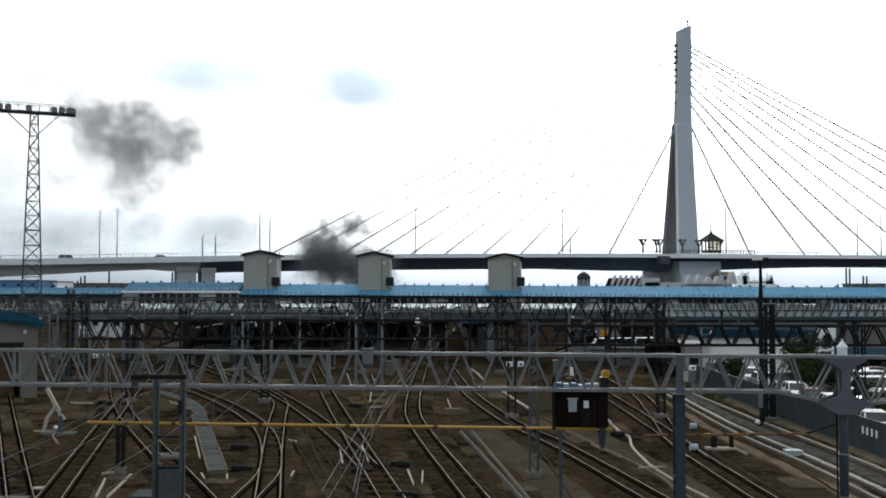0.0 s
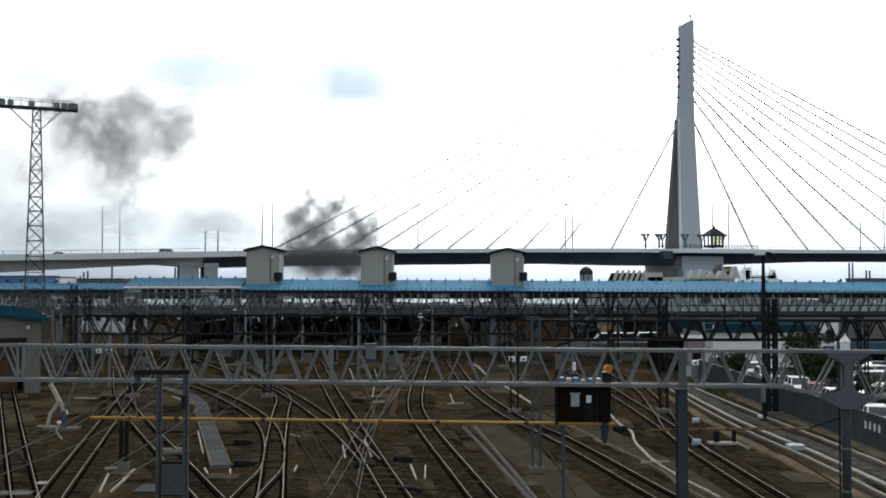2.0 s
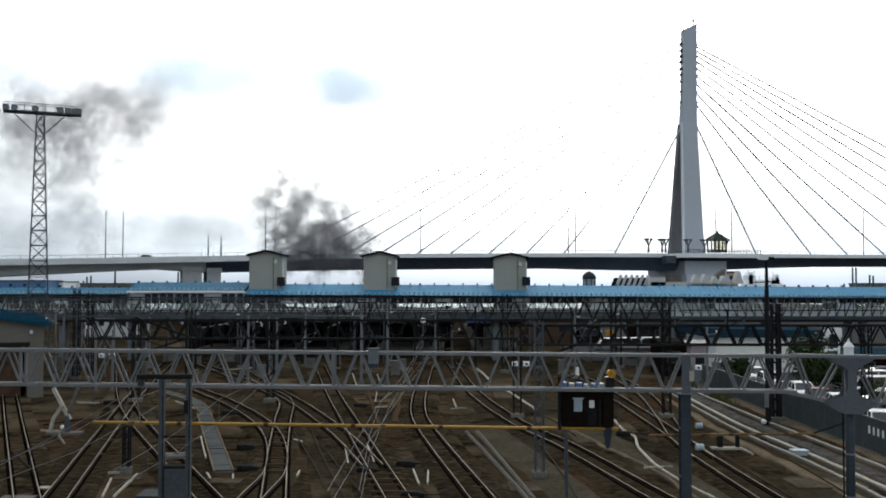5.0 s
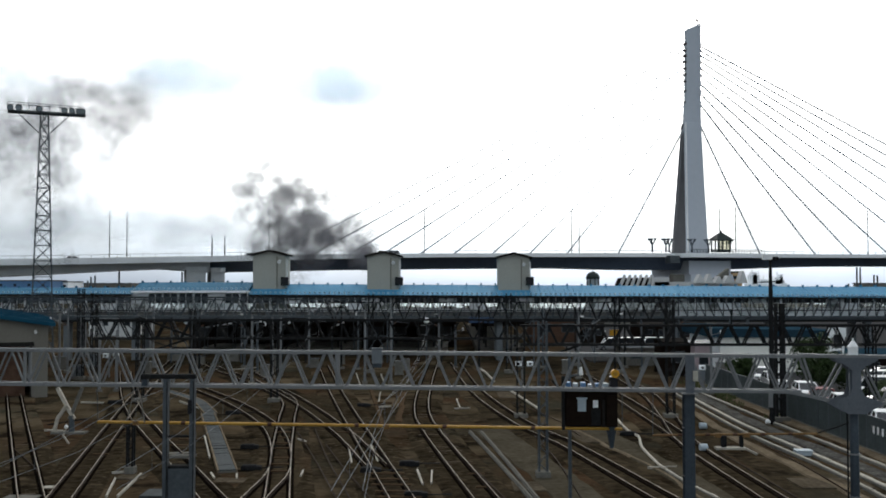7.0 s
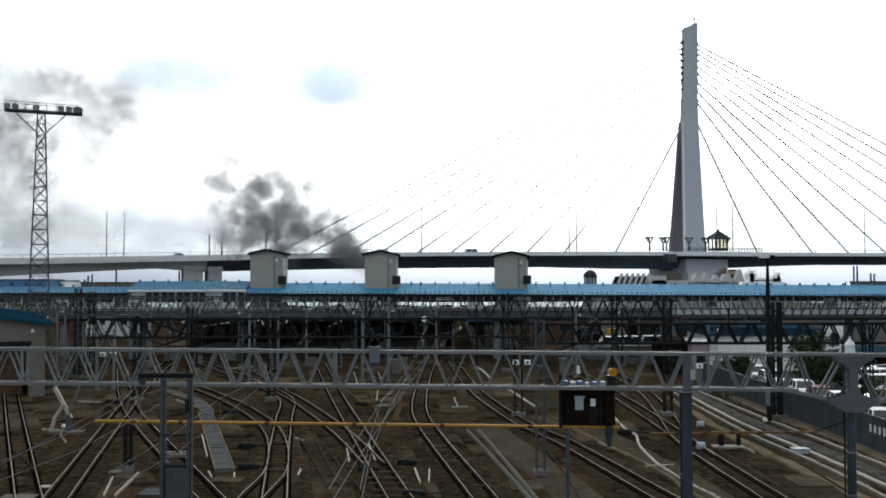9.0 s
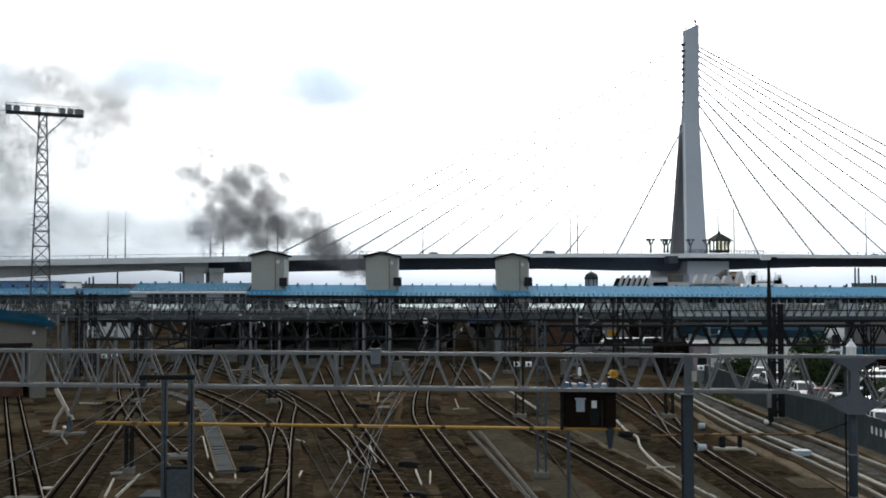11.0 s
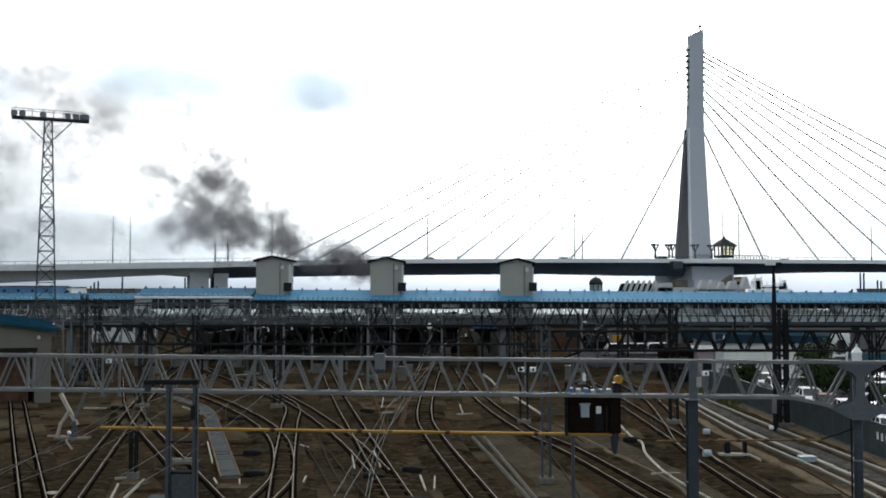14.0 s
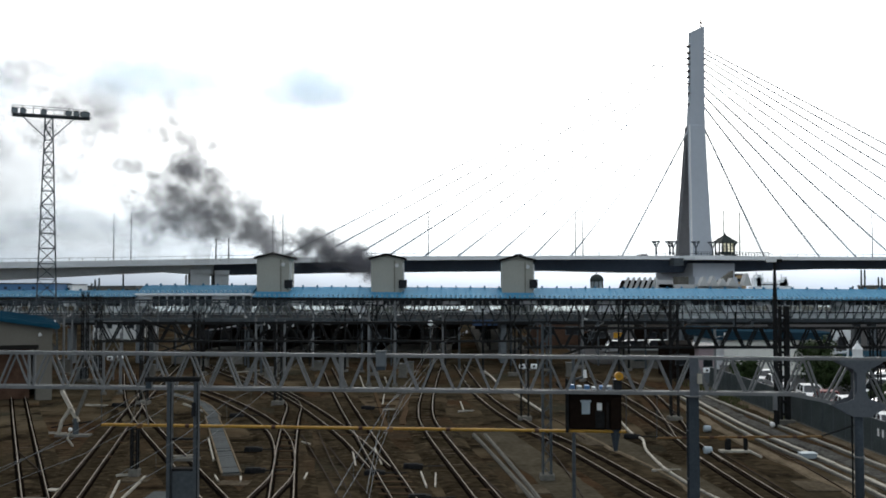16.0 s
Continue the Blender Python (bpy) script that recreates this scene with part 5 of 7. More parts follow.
# ---- near portal: posts, gusset plates, equipment ----
def beam_at(x):
    """Point on the near portal's axis at x."""
    f = (x - NEAR_L.x) / (NEAR_R.x - NEAR_L.x)
    return NEAR_L + (NEAR_R - NEAR_L) * f


BEAM_TURN = math.degrees(math.atan2(NEAR_R.y - NEAR_L.y, NEAR_R.x - NEAR_L.x))


GUSSET = mat("blue_grey_gusset_steel", (0.078, 0.086, 0.098), (0.125, 0.135, 0.15), 0.7, 0.1, scale=0.9, fine=9)


def h_post():
    p = beam_at(8.41)
    t = thing("portal_post", (p.x, p.y, 0), "blue-grey painted steel H-section post under the portal beam", "portal post", rz=BEAM_TURN)
    for y in (-0.2, 0.2):
        part("flange", bevelled(-0.18, 0.18, y - 0.012, y + 0.012, -0.2, 6.12, 0.004), BLUE_STEEL, t)
    bm = bmesh.new()
    slab(bm, -0.008, 0.008, -0.188, 0.188, -0.2, 6.12)
    part("web", bm, BLUE_STEEL, t)
    for z in (1.5, 3.2, 4.9):
        bm = bmesh.new()
        slab(bm, -0.2, -0.008, -0.188, 0.188, z, z + 0.015)
        part("stiffener", bm, BLUE_STEEL, t)
    part("cap_plate", bevelled(-0.26, 0.26, -0.36, 0.36, 6.12, 6.16, 0.005), GALV, t)
    bm = bmesh.new()
    slab(bm, -0.15, 0.15, -0.30, -0.288, 6.17, 7.5)
    part("gusset_plate", bm, GUSSET, t, "blue-grey gusset plate")
    bm = bmesh.new()
    slab(bm, 0.10, 0.26, -0.42, -0.31, 6.6, 6.95)
    part("switch_box", bm, PALE_CONCRETE, t, "small pale box")
    part("footing", bevelled(-0.6, 0.6, -0.6, 0.6, -0.3, 0.3, 0.04), CONCRETE, t)


h_post()


def round_post():
    p = beam_at(14.19)
    t = thing("portal_post", (p.x, p.y, 0), "round grey steel portal post with pointed white cap and gusset plates", "portal post", rz=BEAM_TURN)
    bm = bmesh.new()
    tube(bm, (0, 0, -0.2), (0, 0, 7.6), 0.155, 0.155, 20)
    part("shaft", bm, BLUE_STEEL, t, smooth=True)
    bm = bmesh.new()
    tube(bm, (0, 0, 7.46), (0, 0, 7.80), 0.165, 0.165, 16)
    tube(bm, (0, 0, 7.80), (0, 0, 8.00), 0.195, 0.05, 16)
    tube(bm, (0, 0, 8.00), (0, 0, 8.10), 0.04, 0.03, 8)
    part("cap", bm, WHITE, t, "pointed white cap")
    up = [(-0.74, 7.43), (0.74, 7.43), (0.74, 7.34), (0.34, 7.14), (0.155, 6.98), (-0.155, 6.98), (-0.34, 7.14), (-0.74, 7.34)]
    low = [(-0.155, 6.36), (0.155, 6.36), (0.26, 6.10), (0.86, 5.88), (0.86, 5.80), (0.30, 5.46), (-0.30, 5.46), (-0.86, 5.80), (-0.86, 5.88), (-0.26, 6.10)]
    for y in (-0.30, 0.28):
        bm = bmesh.new()
        prism(bm, up, y - 0.03, y - 0.01)
        part("gusset_plate", bm, GUSSET, t, "blue-grey gusset plate")
        bm = bmesh.new()
        prism(bm, low, y - 0.03, y - 0.01)
        part("gusset_plate", bm, GUSSET, t, "blue-grey gusset plate")
        bm = bmesh.new()
        slab(bm, -0.155, 0.155, y - 0.028, y - 0.012, 6.36, 6.98)
        part("gusset_web", bm, GUSSET, t)
        for x in (-0.6, -0.3, 0.3, 0.6):
            for z in (7.36, 5.82):
                bm = bmesh.new()
                tube(bm, (x, y - 0.05, z), (x, y - 0.03, z), 0.022, 0.022, 6)
                part("bolt", bm, GREY_STEEL, t)
    bm = bmesh.new()
    tube(bm, (-0.25, -0.05, 0), (-0.25, -0.05, 6.0), 0.03, 0.03, 6)
    part("cable_conduit", bm, DARK_STEEL, t, "dark cable conduit")
    for z in (1.0, 2.5, 4.0, 5.5):
        bm = bmesh.new()
        tube(bm, (0, 0, z), (0, 0, z + 0.06), 0.19, 0.19, 16)
        part("clamp_band", bm, GALV, t)
    part("footing", bevelled(-0.5, 0.5, -0.5, 0.5, -0.3, 0.3, 0.04), CONCRETE, t)


round_post()

lp = beam_at(-17.0)
pole("portal_post", (lp.x, lp.y), 8.0, 0.17, GREY_STEEL, "round grey steel portal post at the beam's end", "portal post")


def yellow_pipe(x0, x1, z, z2, r, material, label, clamps):
    a, b = beam_at(x0), beam_at(x1)
    off = Vector((0, 0.35, 0))
    t = thing("span_pipe", (a.x, a.y, z), label, "span pipe", "yellow span pipes under the portal")
    n = 6
    for i in range(n):
        p, q = a + (b - a) * i / n + off, a + (b - a) * (i + 1) / n + off
        p.z, q.z = z + (z2 - z) * i / n, z + (z2 - z) * (i + 1) / n
        bm = bmesh.new()
        tube(bm, p, q, r, r, 8)
        part("pipe_length", bm, material, t, world_space=True)
        if i:
            bm = bmesh.new()
            d = (q - p).normalized()
            tube(bm, p - d * 0.08, p + d * 0.08, r * 1.25, r * 1.25, 8)
            part("coupling", bm, RUST, t, world_space=True)
    for x in clamps:
        c = beam_at(x) + off
        c.z = z + (z2 - z) * (x - x0) / (x1 - x0)
        bm = bmesh.new()
        slab(bm, c.x - 0.11, c.x + 0.11, c.y - 0.07, c.y + 0.07, c.z - 0.10, c.z + 0.05)
        part("clamp", bm, OLD_YELLOW, t, "yellow-brown clamp", world_space=True)
    for x, zz in ((x0, z), (x1, z2)):
        # the hanger rods up to the beam's lower chord
        c = beam_at(x) + off
        bm = bmesh.new()
        tube(bm, (c.x, c.y, zz), (c.x, c.y - 0.12, 6.30), 0.012, 0.012, 5)
        part("hanger_rod", bm, GREY_STEEL, t, world_space=True)
    return t


yellow_pipe(-13.07, 6.12, 4.96, 4.81, 0.055, YELLOW, "long yellow insulated span pipe hung under the portal beam", (-11.64, -2.40))
yellow_pipe(7.21, 13.05, 4.59, 4.68, 0.04, OLD_YELLOW, "dull yellow-brown span pipe hung under the portal beam", (9.52, 10.54))


def equipment_frame():
    """Two-legged steel frame with a cabinet, before the portal."""
    y = 32.5
    cx = -9.04
    t = thing("switch_gantry", (cx, y, 0), "blue-grey steel equipment frame with cross bars and a cabinet", "steel frame")
    for leg_x in (-9.47 - cx, -8.59 - cx):
        part("post", bevelled(leg_x - 0.078, leg_x + 0.078, -0.12, 0.12, -0.2, 6.90, 0.01), GREY_STEEL, t)
        bm = bmesh.new()
        slab(bm, leg_x + 0.045, leg_x + 0.07, -0.135, -0.12, 0, 6.83)
        part("edge_strip", bm, DARK_STEEL, t)
    part("top_beam", bevelled(-10.29 - cx, -8.49 - cx, -0.14, 0.14, 6.90, 7.05, 0.01), DARK_STEEL, t, "dark top beam")
    part("end_bracket", bevelled(-10.27 - cx, -10.09 - cx, -0.1, 0.1, 6.66, 6.90, 0.01), BLUE_STEEL, t)
    part("cross_bar", bevelled(-9.49 - cx, -8.57 - cx, -0.07, 0.07, 4.97, 5.04, 0.01), DARK_STEEL, t)
    cab = part("cabinet", bevelled(-9.43 - cx, -8.62 - cx, -0.05, 0.35, 2.9, 4.03, 0.015), DARK_STEEL, t, "dark steel cabinet between the posts")
    bm = bmesh.new()
    slab(bm, -9.37 - cx, -8.68 - cx, -0.064, -0.048, 2.95, 3.95)
    part("cabinet_door", bm, GREY_STEEL, cab)
    part("shelf", bevelled(-9.34 - cx, -8.51 - cx, -0.1, 0.3, 4.29, 4.38, 0.01), CONCRETE, t)
    bm = bmesh.new()
    slab(bm, -8.70 - cx, -8.59 - cx, -0.22, -0.12, 5.77, 6.21)
    part("relay", bm, BLACK_PAINT, t, "small black relay box")
    for s in (-1, 1):
        part("footing", bevelled(s * 0.45 - 0.3, s * 0.45 + 0.3, -0.3, 0.3, -0.3, 0.2, 0.03), CONCRETE, t)


equipment_frame()


def hung_cabinet():
    """The dark equipment cabin that hangs from the portal beam."""
    c = beam_at(5.05)
    t = thing("equipment_cabinet", (c.x, c.y + 0.25, 0), "dark brown equipment cabin hung under the portal beam", "cabinet", rz=BEAM_TURN)
    w0, w1 = -0.96, 0.90
    z0, z1 = 4.89, 6.21
    body = part("body", bevelled(w0, w1, 0, 0.8, z0, z1, 0.02), BROWN_DARK, t)
    part("roof_edge", bevelled(w0 - 0.05, w1 + 0.05, -0.08, 0.88, z1, z1 + 0.06, 0.01), DARK_TRIM, t)
    part("window", bevelled(-0.53, -0.23, -0.03, 0.02, 5.44, 5.88, 0.01), PALE_BLUE_BOX, body, "pale window panel")
    bm = bmesh.new()
    slab(bm, -0.57, -0.18, -0.04, -0.01, 5.88, 5.94)
    part("window_hood", bm, PALE_BLUE_BOX, body)
    part("notice", bevelled(0.02, 0.20, -0.03, 0.02, 5.58, 5.84, 0.005), WHITE, body, "small white notice plate")
    part("door", bevelled(-0.04, 0.29, -0.02, 0.02, z0 + 0.05, 5.54, 0.01), DARK_STEEL, body, "dark lower door panel")
    part("pillar", bevelled(0.35, 0.45, -0.05, 0.0, z0, 5.86, 0.01), DARK_TRIM, body)
    part("side_cabinet", bevelled(0.49, 0.88, -0.14, 0.02, z0 + 0.02, 6.03, 0.02), BROWN_DARK, body, "dark side cabinet")
    part("hanger", bevelled(w0 - 0.14, w0 - 0.03, -0.05, 0.15, z0 - 0.1, z1 + 0.5, 0.01), DARK_STEEL, t)
    bm = bmesh.new()
    bar(bm, (w0 - 0.08, 0, z1 - 0.1), (w0 - 0.5, 0, z1 + 0.35), 0.07)
    part("brace", bm, DARK_STEEL, t)
    for i in range(6):
        a = -0.94 + i * 0.27
        part("terminal_box", bevelled(a, a + 0.18, 0.1, 0.5, z1 + 0.062, z1 + 0.062 + random.uniform(0.10, 0.2), 0.01), BLUE_PAINT if i % 2 == 0 else PALE_BLUE_BOX, t, "small blue terminal box")
    bm = bmesh.new()
    slab(bm, 0.64, 0.92, 0.05, 0.4, z1 + 0.06, z1 + 0.46)
    part("horn_stand", bm, BLACK_PAINT, t)
    bm = bmesh.new()
    cx, cz = 0.82, 6.80
    tube(bm, (cx, -0.05, cz), (cx, 0.30, cz), 0.15, 0.13, 16)
    horn = part("beacon", bm, ORANGE, t, "round orange-yellow beacon")
    bm = bmesh.new()
    tube(bm, (cx, -0.07, cz), (cx, -0.052, cz), 0.075, 0.075, 12)
    part("boss", bm, YELLOW, horn)
    bm = bmesh.new()
    tube(bm, (0.70, 0.2, 4.10), (0.70, 0.2, z0), 0.07, 0.20, 10)
    part("drip_cone", bm, BLUE_STEEL, t, "blue-grey cone under the cabin")


hung_cabinet()

jb = beam_at(-2.67)
jt = thing("junction_box", (jb.x, jb.y - 0.34, 7.05), "pale blue-grey junction box on the portal beam", "junction box", rz=BEAM_TURN)
part("case", bevelled(-0.18, 0.18, -0.2, 0.0, 0.14, 0.66, 0.015), PIER, jt)
part("lid", bevelled(-0.20, 0.20, -0.22, 0.01, 0.66, 0.70, 0.008), PIER, jt)
part("gland_plate", bevelled(-0.16, 0.16, -0.17, -0.02, 0.0, 0.14, 0.01), BLUE_STEEL, jt)


WIRE = [(-0.006, -0.006), (0.006, -0.006), (0.006, 0.006), (-0.006, 0.006)]


# ---- contact and messenger wires over the tracks ----
def catenary_wire(points, z=5.02, high=0.85, label="thin contact wire with droppers above a track"):
    t = thing("catenary_wire", (*points[0], z), label, "overhead wire", "overhead wires")
    way = glide(points, 4.0)
    bm = bmesh.new()
    sweep(bm, way, WIRE, 0, z)
    part("contact_wire", bm, GREY_STEEL, t, world_space=True)
    top = []
    for i, p in enumerate(way):
        f = (p.y - 35) / 45 % 1.0
        top.append(Vector((p.x, p.y, z + high * (0.35 + 0.65 * (2 * f - 1) ** 2))))
    bm = bmesh.new()
    sweep(bm, top, WIRE)
    part("messenger_wire", bm, GREY_STEEL, t, world_space=True)
    for p, q in list(zip(way, top))[1::2]:
        bm = bmesh.new()
        bar(bm, p + Vector((0, 0, z)), q, 0.008)
        part("dropper", bm, GREY_STEEL, t, world_space=True)
    return t


for pts in ([(-2.0, 22), (-2.4, 35.2), (-2.2, 74), (-2.6, 112)], [(-2.7, 22), (-2.42, 35.2), (-1.0, 74), (1.5, 112)], [(-11.5, 24), (-11.6, 36), (-17, 84), (-20, 104)], [(-8.2, 24), (-8.4, 36), (-12, 84), (-14, 104)],
            ):
    catenary_wire(pts)


# slack feeder cables that swing down across the yard
def slack_cable(p, q, sag, r, material, label):
    t = thing("feeder_cable", p, label, "cable", "slack cables")
    p, q = Vector(p), Vector(q)
    bm = bmesh.new()
    n = 14
    pts = [p + (q - p) * i / n - Vector((0, 0, sag * 4 * (i / n) * (1 - i / n))) for i in range(n + 1)]
    sweep(bm, pts, [(r * math.cos(k * math.pi / 3), r * math.sin(k * math.pi / 3)) for k in range(6)])
    part("cable", bm, material, t, world_space=True)


slack_cable((-17.28, 36.00, 2.99), (-11.19, 36.00, 6.40), 0.1, 0.018, GALV, "pale slack cable across the yard")
slack_cable((12.98, 35.30, 4.68), (14.04, 34.95, 5.13), 0.02, 0.03, DARK_STEEL, "dark cable tied to the round post")
slack_cable((-11.69, 36.20, 6.32), (-11.28, 36.00, 4.98), -0.25, 0.035, CONCRETE, "looped pale cable below the beam")
slack_cable((-11.70, 36.20, 6.61), (-11.94, 36.00, 5.04), 0.2, 0.035, CONCRETE, "looped pale cable below the beam")
slack_cable((-28.75, 84.00, 7.34), (-21.22, 84.00, 4.93), 1.2, 0.05, DARK_STEEL, "dark slack cable below a far beam")


# ---- small trackside equipment ----
def point_machine(at, turn, group="point machines"):
    t = thing("point_machine", (*at, 0), "low dark point machine beside a turnout", "point machine", group, rz=turn)
    part("case", bevelled(-0.55, 0.55, -0.22, 0.22, 0.02, 0.26, 0.03), DARK_STEEL, t)
    part("lid", bevelled(-0.5, 0.3, -0.19, 0.19, 0.26, 0.31, 0.02), DARK_STEEL, t)
    bm = bmesh.new()
    bar(bm, (0.5, 0, 0.14), (1.7, 0, 0.16), 0.05)
    part("throw_rod", bm, DARK_STEEL, t)
    part("bearer", bevelled(-1.2, -0.5, -0.12, 0.12, -0.03, 0.05, 0.01), SLEEPER, t)


for at, turn in (((-12.35, 59.98), 4), ((-10.83, 53.10), 4), ((-2.37, 54.41), 3), ((-7.23, 80.68), 5), ((-1.70, 46.38), 2), ((-4.33, 52.46), 0), ((-16.92, 75.79), 0), ((11.66, 65.34), -4), ((-28.41, 82.58), 2)):
    point_machine(at, turn)


def marker_rod(p, q, material, label, r=0.05):
    """A pale rod or batten that lies on the ballast."""
    t = thing("ground_batten", (*p, 0), label, "batten", "battens on the ballast")
    bm = bmesh.new()
    bar(bm, (*p, 0.05), (*q, 0.05), r * 2, 0.12)
    part("batten", bm, material, t, world_space=True)


for a, b in (((-10.84, 110.86), (-8.80, 95.16)), ((-7.93, 109.47), (-6.86, 99.50)), ((-6.65, 91.19), (-6.22, 83.37)), ((-5.95, 80.31), (-5.00, 80.68)), ((0.39, 85.82), (0.64, 79.58)), ((0.18, 79.22), (1.42, 79.58)), ((-1.89, 53.10), (-1.47, 49.23)), ((-1.09, 52.78), (-1.05, 49.51)),
             ((-7.98, 52.78), (-7.89, 51.24)), ((-27.97, 67.35), (-26.63, 67.09)), ((-26.03, 66.33), (-25.06, 66.58)), ((-9.97, 63.45), (-9.29, 62.55)), ((12.23, 53.91), (10.65, 53.74)), ((-16.27, 64.62), (-14.02, 56.87)), ((-12.78, 52.15), (-12.24, 50.65)), ((-11.34, 51.84), (-11.08, 50.65)),
             ((-23.40, 84.17), (-19.70, 78.16)), ((-6.46, 61.24), (-5.62, 55.09)), ((-5.06, 61.24), (-4.19, 55.44)), ((-26.11, 115.25), (-23.42, 118.38)), ((-31.55, 83.37), (-29.50, 82.97)), ((17.81, 60.19), (17.89, 58.00)), ((26.79, 80.31), (26.88, 84.17)), ((-16.92, 58.00), (-15.53, 58.39)),
             ((-18.04, 52.15), (-17.40, 52.46)), ((-15.77, 46.38), (-16.39, 51.84)), ((-16.30, 46.38), (-17.35, 50.65))):
    marker_rod(a, b, PALE_CONCRETE if a[0] < 30 else CONCRETE, "pale weathered batten lying on the ballast", 0.04)


marker_rod((-7.79, 94.14), (-4.94, 70.04), TURNOUT_WOOD, "long brown timber lying beside the track", 0.14)


def white_conduit(points, r, label="bent white pipe lying along the ballast"):
    way = glide(points, 1.0)
    t = thing("white_pipe", (*points[0], 0), label, "pipe", "white pipes on the ground")
    bm = bmesh.new()
    sweep(bm, way, [(r * math.cos(a * math.pi / 3), r + r * math.sin(a * math.pi / 3)) for a in range(6)], 0, 0.03)
    part("pipe", bm, CREAM, t, world_space=True)


white_conduit([(12.14, 72.95), (11.92, 66.83), (12.15, 64.38), (11.55, 59.98), (11.37, 54.24), (11.50, 53.10)], 0.085)
trough([(11.43, 52.78), (11.79, 49.51), (12.47, 44.85)], 0.12)
white_conduit([(5.35, 93.13), (6.02, 86.67), (6.91, 78.16)], 0.10)
white_conduit([(3.36, 114.49), (3.84, 109.47), (4.28, 100.64)], 0.12)


def ground_rods(points, label="pair of thin signal rods along the ballast"):
    way = glide(points, 2.0)
    t = thing("signal_rod", (*points[0], 0), label, "signal rod", "signal rods on the ballast", "structure")
    bm = bmesh.new()
    sweep(bm, way, [(-0.03, 0), (0.03, 0), (0.03, 0.05), (-0.03, 0.05)], 0, 0.08)
    part("rod", bm, RAIL_SIDE, t, world_space=True)


for a, b, c in (((-10.43, 66.33), (-7.47, 54.58), (-5.04, 44.29)), ((-9.58, 68.40), (-7.35, 57.24), (-4.41, 44.29)), ((-7.87, 61.24), (-5.97, 53.74), (-3.39, 44.29)), ((8.38, 64.62), (7.55, 72.65), (5.05, 82.97)), ((5.41, 64.62), (5.91, 55.44), (6.00, 45.43)),
                ((-0.53, 66.33), (0.52, 57.24), (2.69, 44.29)), ((19.17, 61.24), (19.26, 54.58), (18.85, 46.02)), ((-27.05, 60.19), (-22.91, 53.74), (-21.91, 51.84)), ((15.81, 59.17), (15.89, 53.74), (16.01, 45.43)), ((-5.08, 94.14), (-4.84, 81.05), (-4.74, 71.17))):
    ground_rods([a, b, c])


def ground_signal(at):
    t = thing("ground_signal", (*at, 0), "pale trackside signal box on a low stand", "trackside box", "trackside boxes")
    part("stand", bevelled(-0.9, 0.9, -0.3, 0.3, 0.15, 0.28, 0.02), PALE_CONCRETE, t)
    for x in (-0.7, 0.7):
        bm = bmesh.new()
        bar(bm, (x, 0, 0), (x, 0, 0.2), 0.1)
        part("leg", bm, DARK_STEEL, t)
    part("case", bevelled(-0.55, -0.25, -0.15, 0.15, 0.28, 0.95, 0.02), DARK_STEEL, t)
    part("case", bevelled(0.55, 0.75, -0.15, 0.15, 0.28, 1.15, 0.02), DARK_STEEL, t)


ground_signal((16.66, 59.17))


def drum(at, r, material, label):
    t = thing("drum", (*at, 0), label, "drum", "drums beside the track")
    bm = bmesh.new()
    tube(bm, (-0.22, 0, r), (0.22, 0, r), r, r, 14)
    part("barrel", bm, material, t)
    bm = bmesh.new()
    tube(bm, (0.221, 0, r), (0.24, 0, r), r * 0.8, r * 0.8, 14)
    part("end_cap", bm, GREY_STEEL, t)


drum((17.38, 68.40), 0.22, PALE_BLUE_BOX, "pale blue-grey drum lying beside the track")
drum((15.06, 59.17), 0.24, PALE_BLUE_BOX, "pale blue-grey drum lying beside the track")
bt = thing("equipment_box", (20.58, 58.00, 0), "pale flat equipment box beside the trough", "box")
part("case", bevelled(-0.45, 0.45, -0.35, 0.35, 0.0, 0.28, 0.03), PALE_BLUE_BOX, bt)
part("lid", bevelled(-0.48, 0.48, -0.38, 0.38, 0.28, 0.32, 0.01), PALE_BLUE_BOX, bt)


def strut_signal():
    """V-braced bracket post with a bent white pipe beside the depot."""
    at = (-25.72, 66.33)
    t = thing("bracket_post", (*at, 0), "pale V-braced bracket post with bent white pipe", "bracket post")
    y = at[1]
    s = y / 1732.0
    for a, b, w in (((-26, 3.05), (4, 0.95), 0.22), ((18, 3.05), (-4, 0.95), 0.20)):
        bm = bmesh.new()
        bar(bm, (a[0] * s, 0, a[1]), (b[0] * s, 0, b[1]), w)
        part("strut", bm, CREAM if w > 0.21 else CONCRETE, t)
    bm = bmesh.new()
    tube(bm, (0, 0, -0.1), (0, 0, 1.2), 0.22, 0.16, 10)
    part("stub", bm, GREY_STEEL, t)
    bm = bmesh.new()
    bar(bm, (-44 * s, 0.1, 0.55), (26 * s, 0.1, 0.95), 0.09)
    part("arm", bm, DARK_STEEL, t)
    bm = bmesh.new()
    tube(bm, (-8 * s, -0.1, 1.9), (-24 * s, -0.1, 1.0), 0.13, 0.13, 8)
    tube(bm, (-24 * s, -0.1, 1.0), (-30 * s, -0.1, 0.1), 0.13, 0.13, 8)
    part("bent_pipe", bm, CREAM, t, "bent white pipe")
    part("base", bevelled(-34 * s, 26 * s, -0.4, 0.4, -0.1, 0.12, 0.02), CONCRETE, t)


strut_signal()


gl = thing("ground_lamp", (-24.45, 62.0, 0), "small white lamp head on a crooked pale pipe", "lamp")
bm = bmesh.new()
tube(bm, (0.25, 0, 0.0), (-0.12, 0, 0.5), 0.06, 0.06, 8)
tube(bm, (-0.12, 0, 0.5), (0.06, 0, 0.95), 0.06, 0.05, 8)
part("pipe", bm, CREAM, gl, "crooked pale pipe")
bm = bmesh.new()
